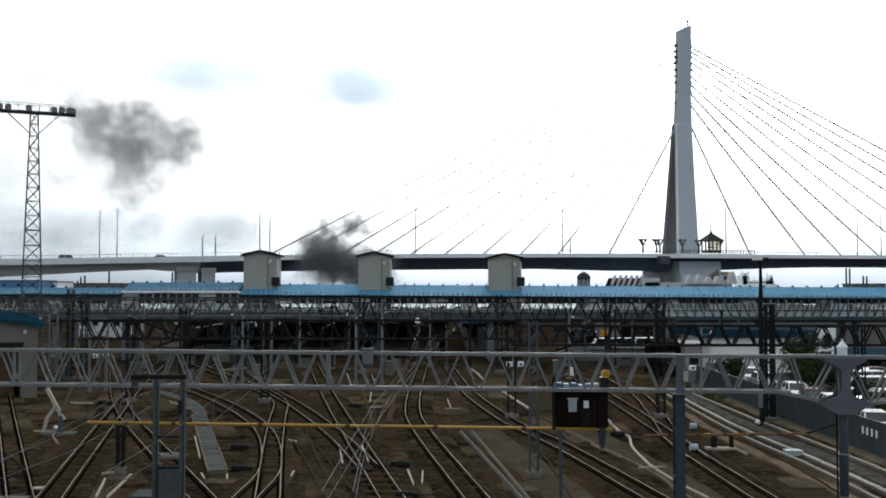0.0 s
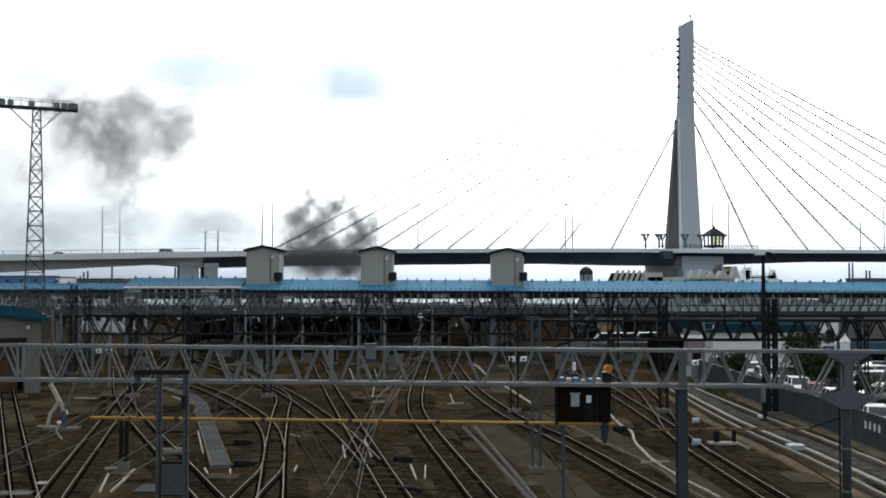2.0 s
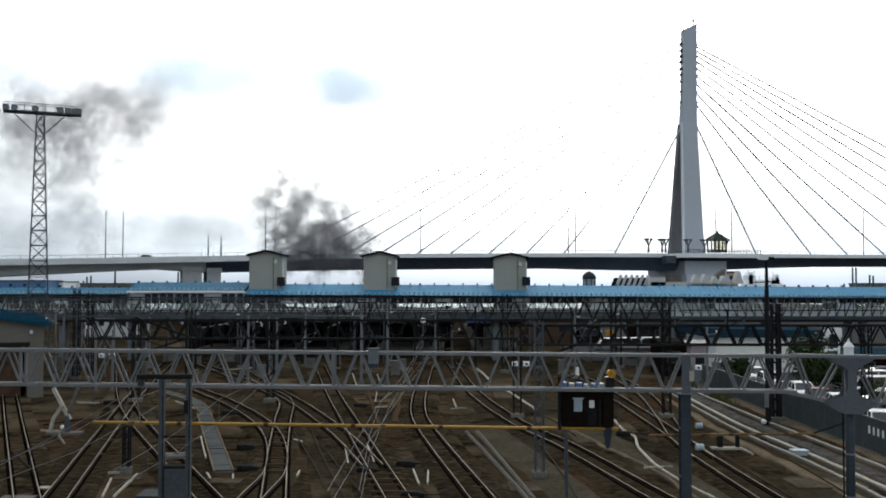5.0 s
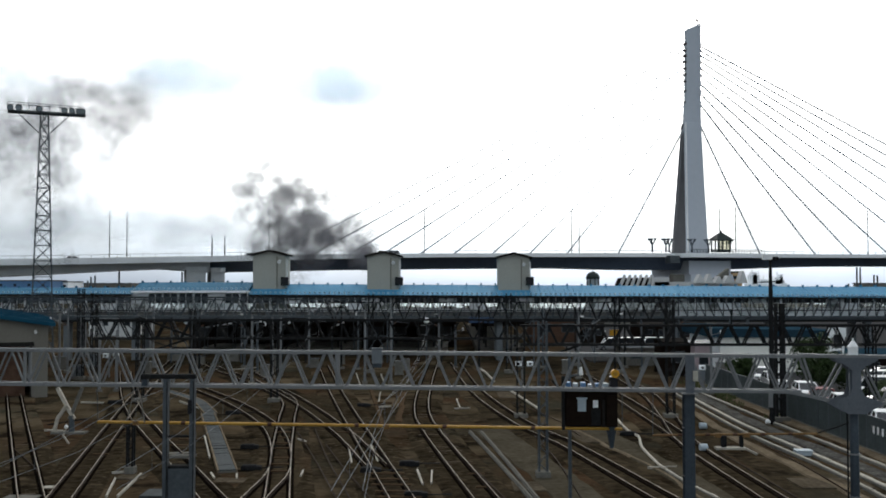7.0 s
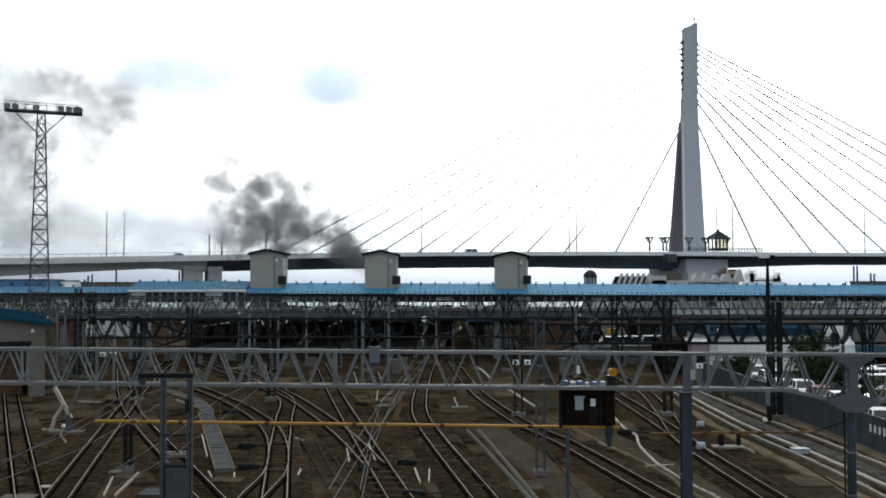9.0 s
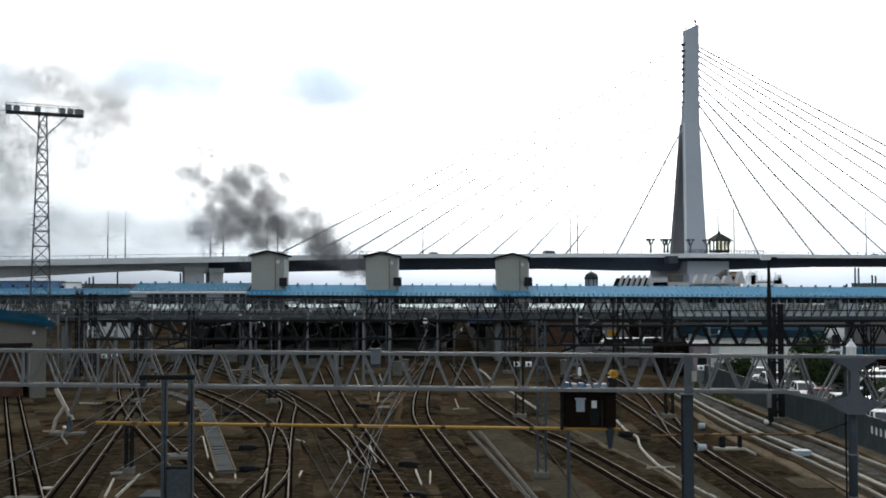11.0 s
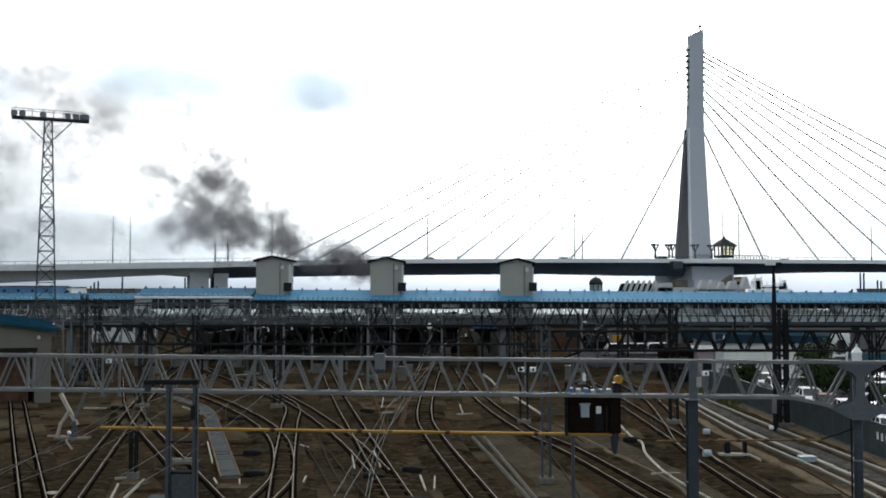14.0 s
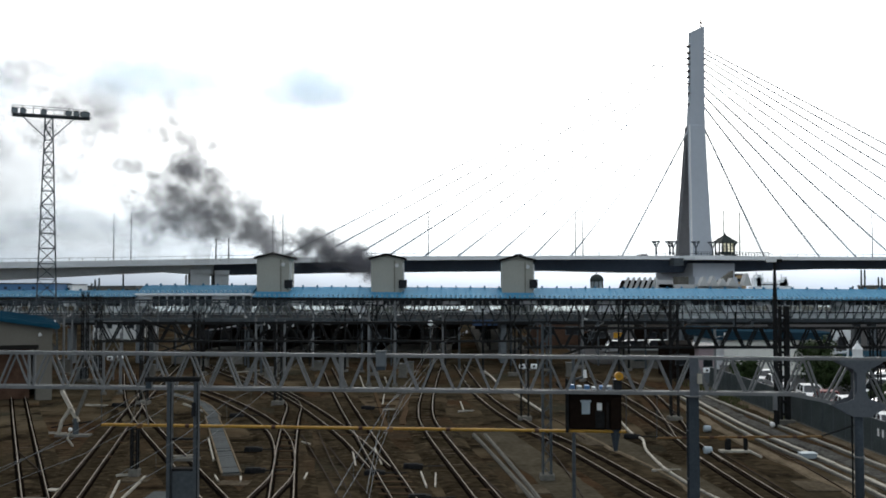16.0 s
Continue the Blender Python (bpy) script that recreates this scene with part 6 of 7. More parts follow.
bmesh.ops.create_icosphere(bm, subdivisions=2, radius=0.13)
bmesh.ops.translate(bm, verts=bm.verts, vec=(0.06, 0, 1.05))
part("lamp_head", bm, WHITE, gl, smooth=True)


# ---- smoke and clouds ----
def puff_mesh(seed, material):
    bm = bmesh.new()
    bmesh.ops.create_icosphere(bm, subdivisions=3, radius=1.0)
    for v in bm.verts:
        k = 1 + 0.16 * noise.noise(v.co * 1.7 + Vector((seed * 7.3, 0, 0))) + 0.07 * noise.noise(v.co * 4.0 + Vector((0, seed * 3.1, 0)))
        v.co *= k
    for f in bm.faces:
        f.smooth = True
    return mesh_of(bm, material, "puff")


OLD = [puff_mesh(i + 3, SMOKE_OLD) for i in range(3)]
DENSE = [puff_mesh(i, SMOKE_DENSE) for i in range(3)]
MID = [puff_mesh(i + 3, SMOKE_MID) for i in range(3)]
SOFT = [puff_mesh(i + 12, SMOKE_SOFT) for i in range(3)]
THIN = [puff_mesh(i + 6, SMOKE_THIN) for i in range(2)]
CLOUDY = [puff_mesh(i + 9, CLOUD_GREY) for i in range(3)]

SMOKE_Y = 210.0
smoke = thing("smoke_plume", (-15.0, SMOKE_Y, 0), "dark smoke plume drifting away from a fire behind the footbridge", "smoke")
PUFFS = []

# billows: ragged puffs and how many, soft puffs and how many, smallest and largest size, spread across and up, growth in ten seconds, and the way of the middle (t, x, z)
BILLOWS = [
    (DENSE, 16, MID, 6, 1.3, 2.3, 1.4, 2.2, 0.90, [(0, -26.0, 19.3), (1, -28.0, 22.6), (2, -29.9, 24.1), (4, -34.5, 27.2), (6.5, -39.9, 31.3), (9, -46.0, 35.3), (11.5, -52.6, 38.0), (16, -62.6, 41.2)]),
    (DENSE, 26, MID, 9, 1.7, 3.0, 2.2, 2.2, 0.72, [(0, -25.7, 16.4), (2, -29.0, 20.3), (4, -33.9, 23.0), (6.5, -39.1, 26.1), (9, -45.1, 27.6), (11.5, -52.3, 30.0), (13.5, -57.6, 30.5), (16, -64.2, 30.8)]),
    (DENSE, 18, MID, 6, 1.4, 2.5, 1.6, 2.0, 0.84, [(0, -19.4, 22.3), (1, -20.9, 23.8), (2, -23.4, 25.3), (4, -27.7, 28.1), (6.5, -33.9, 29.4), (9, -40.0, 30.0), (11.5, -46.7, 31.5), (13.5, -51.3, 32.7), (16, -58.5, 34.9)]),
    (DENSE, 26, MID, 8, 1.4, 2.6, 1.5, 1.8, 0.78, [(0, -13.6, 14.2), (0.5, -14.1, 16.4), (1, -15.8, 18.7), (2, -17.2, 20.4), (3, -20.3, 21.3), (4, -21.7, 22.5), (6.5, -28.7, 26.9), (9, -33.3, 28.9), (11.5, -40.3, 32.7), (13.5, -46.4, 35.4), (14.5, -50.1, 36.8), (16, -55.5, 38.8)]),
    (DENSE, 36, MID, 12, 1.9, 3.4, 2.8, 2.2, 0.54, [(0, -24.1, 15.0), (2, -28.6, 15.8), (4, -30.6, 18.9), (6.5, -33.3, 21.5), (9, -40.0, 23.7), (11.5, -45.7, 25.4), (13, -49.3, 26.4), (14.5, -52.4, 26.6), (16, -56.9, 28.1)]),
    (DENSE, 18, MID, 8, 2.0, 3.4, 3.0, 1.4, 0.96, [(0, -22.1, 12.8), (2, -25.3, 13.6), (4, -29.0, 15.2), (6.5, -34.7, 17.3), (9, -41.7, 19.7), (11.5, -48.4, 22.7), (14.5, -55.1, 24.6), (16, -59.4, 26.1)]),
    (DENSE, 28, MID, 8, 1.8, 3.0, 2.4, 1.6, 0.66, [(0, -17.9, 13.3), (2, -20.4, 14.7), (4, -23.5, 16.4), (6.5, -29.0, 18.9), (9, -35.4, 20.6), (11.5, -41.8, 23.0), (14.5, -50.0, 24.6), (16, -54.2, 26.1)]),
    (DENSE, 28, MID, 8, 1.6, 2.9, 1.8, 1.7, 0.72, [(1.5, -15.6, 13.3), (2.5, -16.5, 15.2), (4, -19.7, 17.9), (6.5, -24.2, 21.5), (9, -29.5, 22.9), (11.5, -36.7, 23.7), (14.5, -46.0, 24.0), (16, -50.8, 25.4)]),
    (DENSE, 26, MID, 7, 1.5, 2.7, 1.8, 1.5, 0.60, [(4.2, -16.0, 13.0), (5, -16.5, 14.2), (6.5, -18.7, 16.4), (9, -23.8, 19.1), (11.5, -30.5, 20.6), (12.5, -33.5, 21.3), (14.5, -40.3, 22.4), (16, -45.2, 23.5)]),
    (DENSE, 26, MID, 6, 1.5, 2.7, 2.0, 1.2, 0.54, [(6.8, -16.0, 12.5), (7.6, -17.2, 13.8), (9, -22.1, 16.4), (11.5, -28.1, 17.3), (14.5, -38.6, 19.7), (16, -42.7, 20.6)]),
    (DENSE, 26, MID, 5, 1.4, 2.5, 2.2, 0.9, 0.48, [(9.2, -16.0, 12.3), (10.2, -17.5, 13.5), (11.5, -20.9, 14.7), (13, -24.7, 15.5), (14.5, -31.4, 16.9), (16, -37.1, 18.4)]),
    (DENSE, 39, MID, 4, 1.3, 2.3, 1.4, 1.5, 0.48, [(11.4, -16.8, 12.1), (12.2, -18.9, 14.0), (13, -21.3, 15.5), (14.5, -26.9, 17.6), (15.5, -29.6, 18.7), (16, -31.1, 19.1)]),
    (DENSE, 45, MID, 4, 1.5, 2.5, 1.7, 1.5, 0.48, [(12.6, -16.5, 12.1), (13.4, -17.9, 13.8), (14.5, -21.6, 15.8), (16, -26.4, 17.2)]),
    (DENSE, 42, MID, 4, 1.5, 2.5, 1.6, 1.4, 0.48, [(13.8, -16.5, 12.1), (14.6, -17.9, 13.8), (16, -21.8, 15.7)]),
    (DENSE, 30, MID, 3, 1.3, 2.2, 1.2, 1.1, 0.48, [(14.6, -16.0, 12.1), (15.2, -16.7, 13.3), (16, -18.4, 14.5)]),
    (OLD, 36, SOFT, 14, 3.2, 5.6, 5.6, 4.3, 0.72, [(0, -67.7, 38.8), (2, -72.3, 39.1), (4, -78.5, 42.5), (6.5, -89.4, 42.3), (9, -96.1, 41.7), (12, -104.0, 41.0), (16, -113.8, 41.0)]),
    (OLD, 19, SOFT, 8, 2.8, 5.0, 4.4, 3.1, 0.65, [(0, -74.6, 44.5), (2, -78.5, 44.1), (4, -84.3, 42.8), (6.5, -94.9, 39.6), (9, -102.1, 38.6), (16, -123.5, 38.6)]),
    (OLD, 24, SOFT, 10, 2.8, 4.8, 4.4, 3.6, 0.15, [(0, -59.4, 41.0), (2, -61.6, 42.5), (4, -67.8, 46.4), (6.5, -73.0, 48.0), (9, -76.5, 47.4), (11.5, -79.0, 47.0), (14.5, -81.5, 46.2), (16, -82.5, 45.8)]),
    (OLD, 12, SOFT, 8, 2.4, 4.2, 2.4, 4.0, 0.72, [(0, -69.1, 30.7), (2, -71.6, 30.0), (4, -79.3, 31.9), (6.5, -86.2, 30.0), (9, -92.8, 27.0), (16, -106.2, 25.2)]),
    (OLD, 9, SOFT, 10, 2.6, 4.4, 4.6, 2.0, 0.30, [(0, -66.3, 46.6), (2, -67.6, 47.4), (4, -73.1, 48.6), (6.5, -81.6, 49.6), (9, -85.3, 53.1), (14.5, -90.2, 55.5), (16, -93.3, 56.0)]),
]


def along_way(way, t):
    """The place on a way of (t, x, z) at t, carried on past its end."""
    for (a, x0, z0), (b, x1, z1) in zip(way, way[1:]):
        if t <= b or b == way[-1][0]:
            f = (t - a) / (b - a)
            return x0 + (x1 - x0) * f, z0 + (z1 - z0) * f


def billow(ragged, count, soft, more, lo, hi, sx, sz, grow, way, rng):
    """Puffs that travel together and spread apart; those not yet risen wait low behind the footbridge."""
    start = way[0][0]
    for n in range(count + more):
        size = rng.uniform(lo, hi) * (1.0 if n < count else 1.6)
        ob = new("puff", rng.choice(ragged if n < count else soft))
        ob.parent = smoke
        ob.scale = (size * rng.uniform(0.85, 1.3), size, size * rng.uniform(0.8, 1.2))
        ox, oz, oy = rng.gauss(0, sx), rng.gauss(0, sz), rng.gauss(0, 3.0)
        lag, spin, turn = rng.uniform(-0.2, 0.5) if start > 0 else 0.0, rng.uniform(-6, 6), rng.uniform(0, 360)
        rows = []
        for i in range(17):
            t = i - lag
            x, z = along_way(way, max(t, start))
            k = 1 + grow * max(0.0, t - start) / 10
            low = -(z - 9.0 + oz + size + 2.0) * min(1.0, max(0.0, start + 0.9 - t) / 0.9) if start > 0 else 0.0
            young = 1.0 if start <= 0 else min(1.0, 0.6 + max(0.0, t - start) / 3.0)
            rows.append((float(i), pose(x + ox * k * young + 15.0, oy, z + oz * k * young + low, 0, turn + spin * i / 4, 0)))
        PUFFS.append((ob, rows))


def haze(count, x0, x1, z0, z1, speed, rng):
    """The thin old smoke that hangs low over the bridge."""
    for _ in range(count):
        size = rng.uniform(4.5, 8.5)
        ob = new("puff", rng.choice(THIN))
        ob.parent = smoke
        ob.scale = (size * rng.uniform(1.1, 1.6), size, size * rng.uniform(0.6, 0.9))
        x, z, y, k = rng.uniform(x0, x1), rng.uniform(z0, z1), rng.gauss(0, 3.0), rng.uniform(0.7, 1.3)
        PUFFS.append((ob, [(t, pose(x + 15.0 + speed * k * t, y, z + 0.03 * t, 0, t * 0.6, 0)) for t in (0.0, 8.0, 16.0)]))


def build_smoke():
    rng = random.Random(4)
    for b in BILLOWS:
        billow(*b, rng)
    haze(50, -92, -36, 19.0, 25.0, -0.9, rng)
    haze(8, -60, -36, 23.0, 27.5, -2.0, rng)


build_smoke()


def cloud(name, at, wide, high, count, seed, speed):
    rng = random.Random(seed)
    t = thing(name, at, "thin grey-blue cloud patch drifting across the white sky", "cloud", "clouds")
    for i in range(count):
        ob = new("billow", CLOUDY[i % 3])
        ob.parent = t
        k = rng.uniform(0.6, 1.1)
        ob.scale = (wide * k * 0.6, 60, high * k * 0.6)
        ob.matrix_basis = pose(rng.gauss(0, wide * 0.24), rng.uniform(-80, 80), rng.gauss(0, high * 0.22)) @ Matrix.Diagonal((*ob.scale, 1))
    PUFFS.append((t, [(0.0, pose(*at)), (16.0, pose(at[0] + speed * 16, at[1], at[2]))]))
    return t


cloud("cloud", (-551.0, 2500.0, 562.0), 340, 155, 28, 1, -12.4)
cloud("cloud", (-209.0, 2500.0, 514.0), 310, 135, 28, 2, -9.4)
cloud("cloud", (-270.0, 2500.0, 590.0), 150, 160, 11, 3, -9.4)
cloud("cloud", (117.0, 2500.0, 556.0), 300, 60, 9, 7, -12.4)
cloud("cloud", (-1066.0, 2500.0, 540.0), 260, 130, 10, 5, -12.4)


# ---- the fence, the car park and the buildings beyond it ----
FENCE_X = 25.2


def fence():
    t = thing("yard_fence", (FENCE_X, 40, 0), "dark grey-green panel fence along the railway yard", "fence")
    y = 38.0
    while y < 98:
        bm = bmesh.new()
        slab(bm, FENCE_X - 0.02, FENCE_X + 0.02, y + 0.06, y + 1.94, 0.12, 2.05)
        p = part("panel", bm, FENCE_GREEN, t, world_space=True)
        bm = bmesh.new()
        for k in range(9):
            yy = y + 0.16 + k * 0.21
            slab(bm, FENCE_X - 0.045, FENCE_X - 0.02, yy, yy + 0.07, 0.14, 2.03)
        part("ribs", bm, FENCE_GREEN, p, world_space=True, kind="stuff")
        bm = bmesh.new()
        slab(bm, FENCE_X - 0.05, FENCE_X + 0.05, y - 0.06, y + 0.06, -0.1, 2.15)
        part("post", bm, GREY_STEEL, t, world_space=True)
        bm = bmesh.new()
        slab(bm, FENCE_X - 0.055, FENCE_X + 0.055, y + 0.06, y + 1.94, 2.05, 2.11)
        part("top_rail", bm, GREY_STEEL, t, world_space=True)
        y += 2.0
    bm = bmesh.new()
    slab(bm, FENCE_X - 0.12, FENCE_X + 0.12, 38, 98, -0.1, 0.12)
    part("kerb", bm, CONCRETE, t, world_space=True)


FENCE_GREEN = mat("grey_green_fence_sheet", (0.038, 0.047, 0.048), (0.078, 0.091, 0.091), 0.75, scale=0.6, fine=6)
fence()

bm = bmesh.new()
slab(bm, FENCE_X + 0.12, 120, 30, 128, -0.3, 0.045)
tagged(part("car_park_pavement", bm, ASPHALT, None), "dark asphalt of the car park behind the fence", "pavement", kind="structure")


bm = bmesh.new()
slab(bm, 18, 260, 128.1, 262, -0.3, 0.05)
tagged(part("station_road", bm, ASPHALT, None), "dark asphalt of the road and forecourt behind the footbridge", "road", kind="structure")


def car(at, turn, paint, label, kind="hatch"):
    """A parked car: shaped body, glasshouse, four wheels, lights."""
    t = thing("car", (*at, 0.05), label, "car", "parked cars", rz=turn)
    L, W_, H_ = (4.3, 1.72, 1.5) if kind == "hatch" else (4.5, 1.78, 1.85)
    side = [(-L / 2, 0.30), (-L / 2 + 0.05, 0.72), (-L / 2 + 0.35, 0.86), (-L / 2 + 1.15, 0.95), (L / 2 - 0.25, 0.98), (L / 2, 0.80), (L / 2, 0.32), (L / 2 - 0.1, 0.24), (-L / 2 + 0.1, 0.24)]
    bm = bmesh.new()
    prism(bm, side, -W_ / 2, W_ / 2)
    bmesh.ops.bevel(bm, geom=list(bm.edges), offset=0.07, segments=2, affect="EDGES")
    body = part("body", bm, paint, t)
    a, b, c, d = (-L / 2 + 1.1, -L / 2 + 1.85, L / 2 - 0.75, L / 2 - 0.18) if kind == "hatch" else (-L / 2 + 0.75, -L / 2 + 1.35, L / 2 - 0.35, L / 2 - 0.1)
    bm = bmesh.new()
    k = 0.13
    lo = [bm.verts.new(p) for p in ((a, -W_ / 2 + 0.05, 0.93), (d, -W_ / 2 + 0.05, 0.96), (d, W_ / 2 - 0.05, 0.96), (a, W_ / 2 - 0.05, 0.93))]
    hi = [bm.verts.new(p) for p in ((b, -W_ / 2 + 0.05 + k, H_ - 0.05), (c, -W_ / 2 + 0.05 + k, H_ - 0.05), (c, W_ / 2 - 0.05 - k, H_ - 0.05), (b, W_ / 2 - 0.05 - k, H_ - 0.05))]
    for i in range(4):
        bm.faces.new((lo[i], lo[(i + 1) % 4], hi[(i + 1) % 4], hi[i]))
    bm.faces.new(lo[::-1])
    bm.faces.new(hi)
    part("glasshouse", bm, GLASS, t, "dark car windows")
    bm = bmesh.new()
    slab(bm, b - 0.05, c + 0.05, -W_ / 2 + 0.14, W_ / 2 - 0.14, H_ - 0.06, H_)
    bmesh.ops.bevel(bm, geom=list(bm.edges), offset=0.025, segments=1, affect="EDGES")
    part("roof", bm, paint, t)
    for x0, x1 in ((a, b), ((a + d) / 2 + 0.1, (b + c) / 2 + 0.1), (d, c)):
        for s in (-1, 1):
            bm = bmesh.new()
            bar(bm, (x0, s * (W_ / 2 - 0.055), 0.95), (x1, s * (W_ / 2 - 0.055 - k), H_ - 0.03), 0.09, 0.05)
            part("pillar", bm, paint, t)
    for x in (-L / 2 + 0.8, L / 2 - 0.85):
        for s in (-1, 1):
            bm = bmesh.new()
            tube(bm, (x, s * (W_ / 2 - 0.2), 0.31), (x, s * (W_ / 2 + 0.01), 0.31), 0.31, 0.31, 16)
            w = part("wheel", bm, RUBBER, t, "black tyre")
            bm = bmesh.new()
            tube(bm, (x, s * (W_ / 2 - 0.02), 0.31), (x, s * (W_ / 2 + 0.02), 0.31), 0.2, 0.18, 12)
            part("rim", bm, CHROME, w)
    for s in (-1, 1):
        bm = bmesh.new()
        slab(bm, -L / 2 - 0.01, -L / 2 + 0.14, s * 0.6 - 0.18, s * 0.6 + 0.18, 0.60, 0.76)
        part("headlight", bm, PALE_GLASS, t)
        bm = bmesh.new()
        slab(bm, L / 2 - 0.12, L / 2 + 0.012, s * 0.68 - 0.1, s * 0.68 + 0.1, 0.62, 0.92)
        part("tail_light", bm, LAMP_RED, t)
    bm = bmesh.new()
    slab(bm, L / 2 - 0.05, L / 2 + 0.02, -0.18, 0.18, 0.42, 0.56)
    part("number_plate", bm, WHITE, t)
    bm = bmesh.new()
    slab(bm, -L / 2 - 0.03, -L / 2 + 0.05, -0.55, 0.55, 0.34, 0.52)
    part("grille", bm, RUBBER, t)
    return t


CARS = [((31.47, 100.64), 80, WHITE, "white hatchback parked behind the fence", "hatch"), ((31.06, 95.16), 84, SILVER_PAINT, "silver hatchback parked behind the fence", "hatch"), ((30.66, 85.40), 82, WHITE, "white car with dark windows parked behind the fence", "hatch"),
        ((30.25, 80.31), 80, RED_PAINT, "dark red car parked behind the fence", "hatch"), ((30.33, 76.12), 82, WHITE, "white car parked behind the fence", "hatch"), ((39.64, 93.05), 12, WHITE, "white station wagon in the car park", "van"),
        ((37.92, 87.54), 8, WHITE, "white station wagon in the car park", "van"), ((35.78, 80.31), 10, SILVER_PAINT, "silver car in the car park", "hatch"), ((41.19, 106.79), 6, BLACK_PAINT, "black car near the white building", "hatch"),
        ((44.24, 101.81), 6, BLACK_PAINT, "black car near the white building", "hatch"), ((40.73, 101.81), 8, BLUE_PAINT, "blue car near the white building", "hatch"), ((28.93, 65.95), 78, WHITE, "white car with grey windows parked behind the fence", "hatch"), ((30.02, 70.60), 82, BLACK_PAINT, "black car parked behind the fence", "hatch"),
        ((40.41, 84.17), 10, WHITE, "white car in the car park", "hatch")]
for c in CARS:
    car(*c)


def white_hall():
    y = 112.0
    x0, x1 = 30.50, 43.16
    h = 4.01
    t = thing("white_hall", (x0, y, 0), "white low hall with blue roof behind the car park", "building")
    n = 8
    for i in range(n):
        a, b = (x1 - x0) * i / n, (x1 - x0) * (i + 1) / n
        bm = bmesh.new()
        slab(bm, a + 0.02, b - 0.02, 0, 0.25, 0, h)
        part("wall_panel", bm, HALL_WHITE, t)
        for z in (1.5, 3.0):
            bm = bmesh.new()
            slab(bm, a, b, -0.03, 0.0, z, z + 0.09)
            part("sheeting_rail", bm, GREY_STEEL, t)
    bm = bmesh.new()
    slab(bm, 0, 0.25, 0.25, 14, 0, h)
    part("side_wall", bm, PANEL_WHITE, t)
    bm = bmesh.new()
    slab(bm, x1 - x0 - 0.25, x1 - x0, 0.25, 14, 0, h)
    part("side_wall", bm, PANEL_WHITE, t)
    bm = bmesh.new()
    prism(bm, [(-1.0, h), (x1 - x0 + 0.6, h), (x1 - x0 + 0.6, h + 0.75), (-1.0, h + 1.05)], -0.6, 14.5)
    part("roof", bm, HALL_BLUE, t, "dull blue roof band")
    bm = bmesh.new()
    slab(bm, 9.4, 11.6, -0.05, 0.02, 0, 2.6)
    part("door", bm, GREY_STEEL, t)
    bm = bmesh.new()
    slab(bm, x1 - x0 - 2.2, x1 - x0 - 0.9, -0.5, -0.1, 0, 3.4)
    part("pillar", bm, PALE_CONCRETE, t)


HALL_BLUE = mat("dull_blue_roof", (0.011, 0.027, 0.041), (0.021, 0.046, 0.065), 0.8, scale=0.4, fine=4, spec=0.0)
white_hall()
shed(44.36, 57.07, 108, 122, 2.11, BROWN_DARK, HALL_BLUE, "low dark shed with blue roof by the car park", 0.3, 4)
shed(26.17, 28.01, 106, 112, 3.60, PURPLE_GREY, GREY_STEEL, "faded pinkish hut beside the yard", 0.3, 1)
shed(23.43, 26.17, 108, 114, 3.73, BROWN_DARK, DARK_TRIM, "dark brown hut beside the yard", 0.3, 1)


def shrub(at, w, h, seed, label, trunk=0.6):
    """A bushy small tree: trunk, limbs and a crown of many small leaf clumps."""
    rng = random.Random(seed)
    t = thing("shrub_tree", (*at, 0.04), label, "tree", "trees by the car park")
    bm = bmesh.new()
    tube(bm, (0, 0, -0.1), (0, 0, trunk), 0.16, 0.12, 8)
    limbs = []
    for i in range(7):
        a = i * 0.9 + rng.random()
        e = Vector((math.cos(a) * w * 0.33, math.sin(a) * w * 0.33, h * rng.uniform(0.45, 0.85)))
        tube(bm, (0, 0, trunk * 0.9), e, 0.08, 0.03, 6)
        limbs.append(e)
    part("trunk", bm, BARK, t)
    bm = bmesh.new()
    clumps = [(e, rng.uniform(0.22, 0.34) * w) for e in limbs] + [(Vector((rng.gauss(0, w * 0.2), rng.gauss(0, w * 0.2), h * rng.uniform(0.3, 0.95))), rng.uniform(0.14, 0.26) * w) for _ in range(12)]
    for c, r in clumps:
        for _ in range(230):
            d = Vector((rng.gauss(0, 1), rng.gauss(0, 1), rng.gauss(0, 0.8))).normalized() * r * rng.uniform(0.45, 1.1)
            p = c + d
            if p.z < 0.1:
                continue
            n = (d.normalized() + Vector((rng.uniform(-1, 1), rng.uniform(-1, 1), rng.uniform(-0.4, 1)))).normalized()
            u = n.orthogonal().normalized() * rng.uniform(0.09, 0.20)
            v = n.cross(u) * rng.uniform(0.6, 1.1)
            bm.faces.new([bm.verts.new(p + u), bm.verts.new(p + v * 0.7), bm.verts.new(p - u), bm.verts.new(p - v * 0.7)])
    part("crown", bm, LEAF, t, kind="stuff")


shrub((28.51, 97.28), 2.3, 2.7, 3, "dark green bushy shrub by the car park")
shrub((33.93, 93.13), 3.4, 5.0, 5, "dark green bushy tree by the car park")
shrub((34.73, 91.6), 5.6, 3.3, 6, "low dark shrub between parked cars")
shrub((37.0, 85.0), 2.6, 1.4, 9, "low green shrub between parked cars")
shrub((32.81, 74.82), 2.4, 1.6, 8, "low green shrub between parked cars")


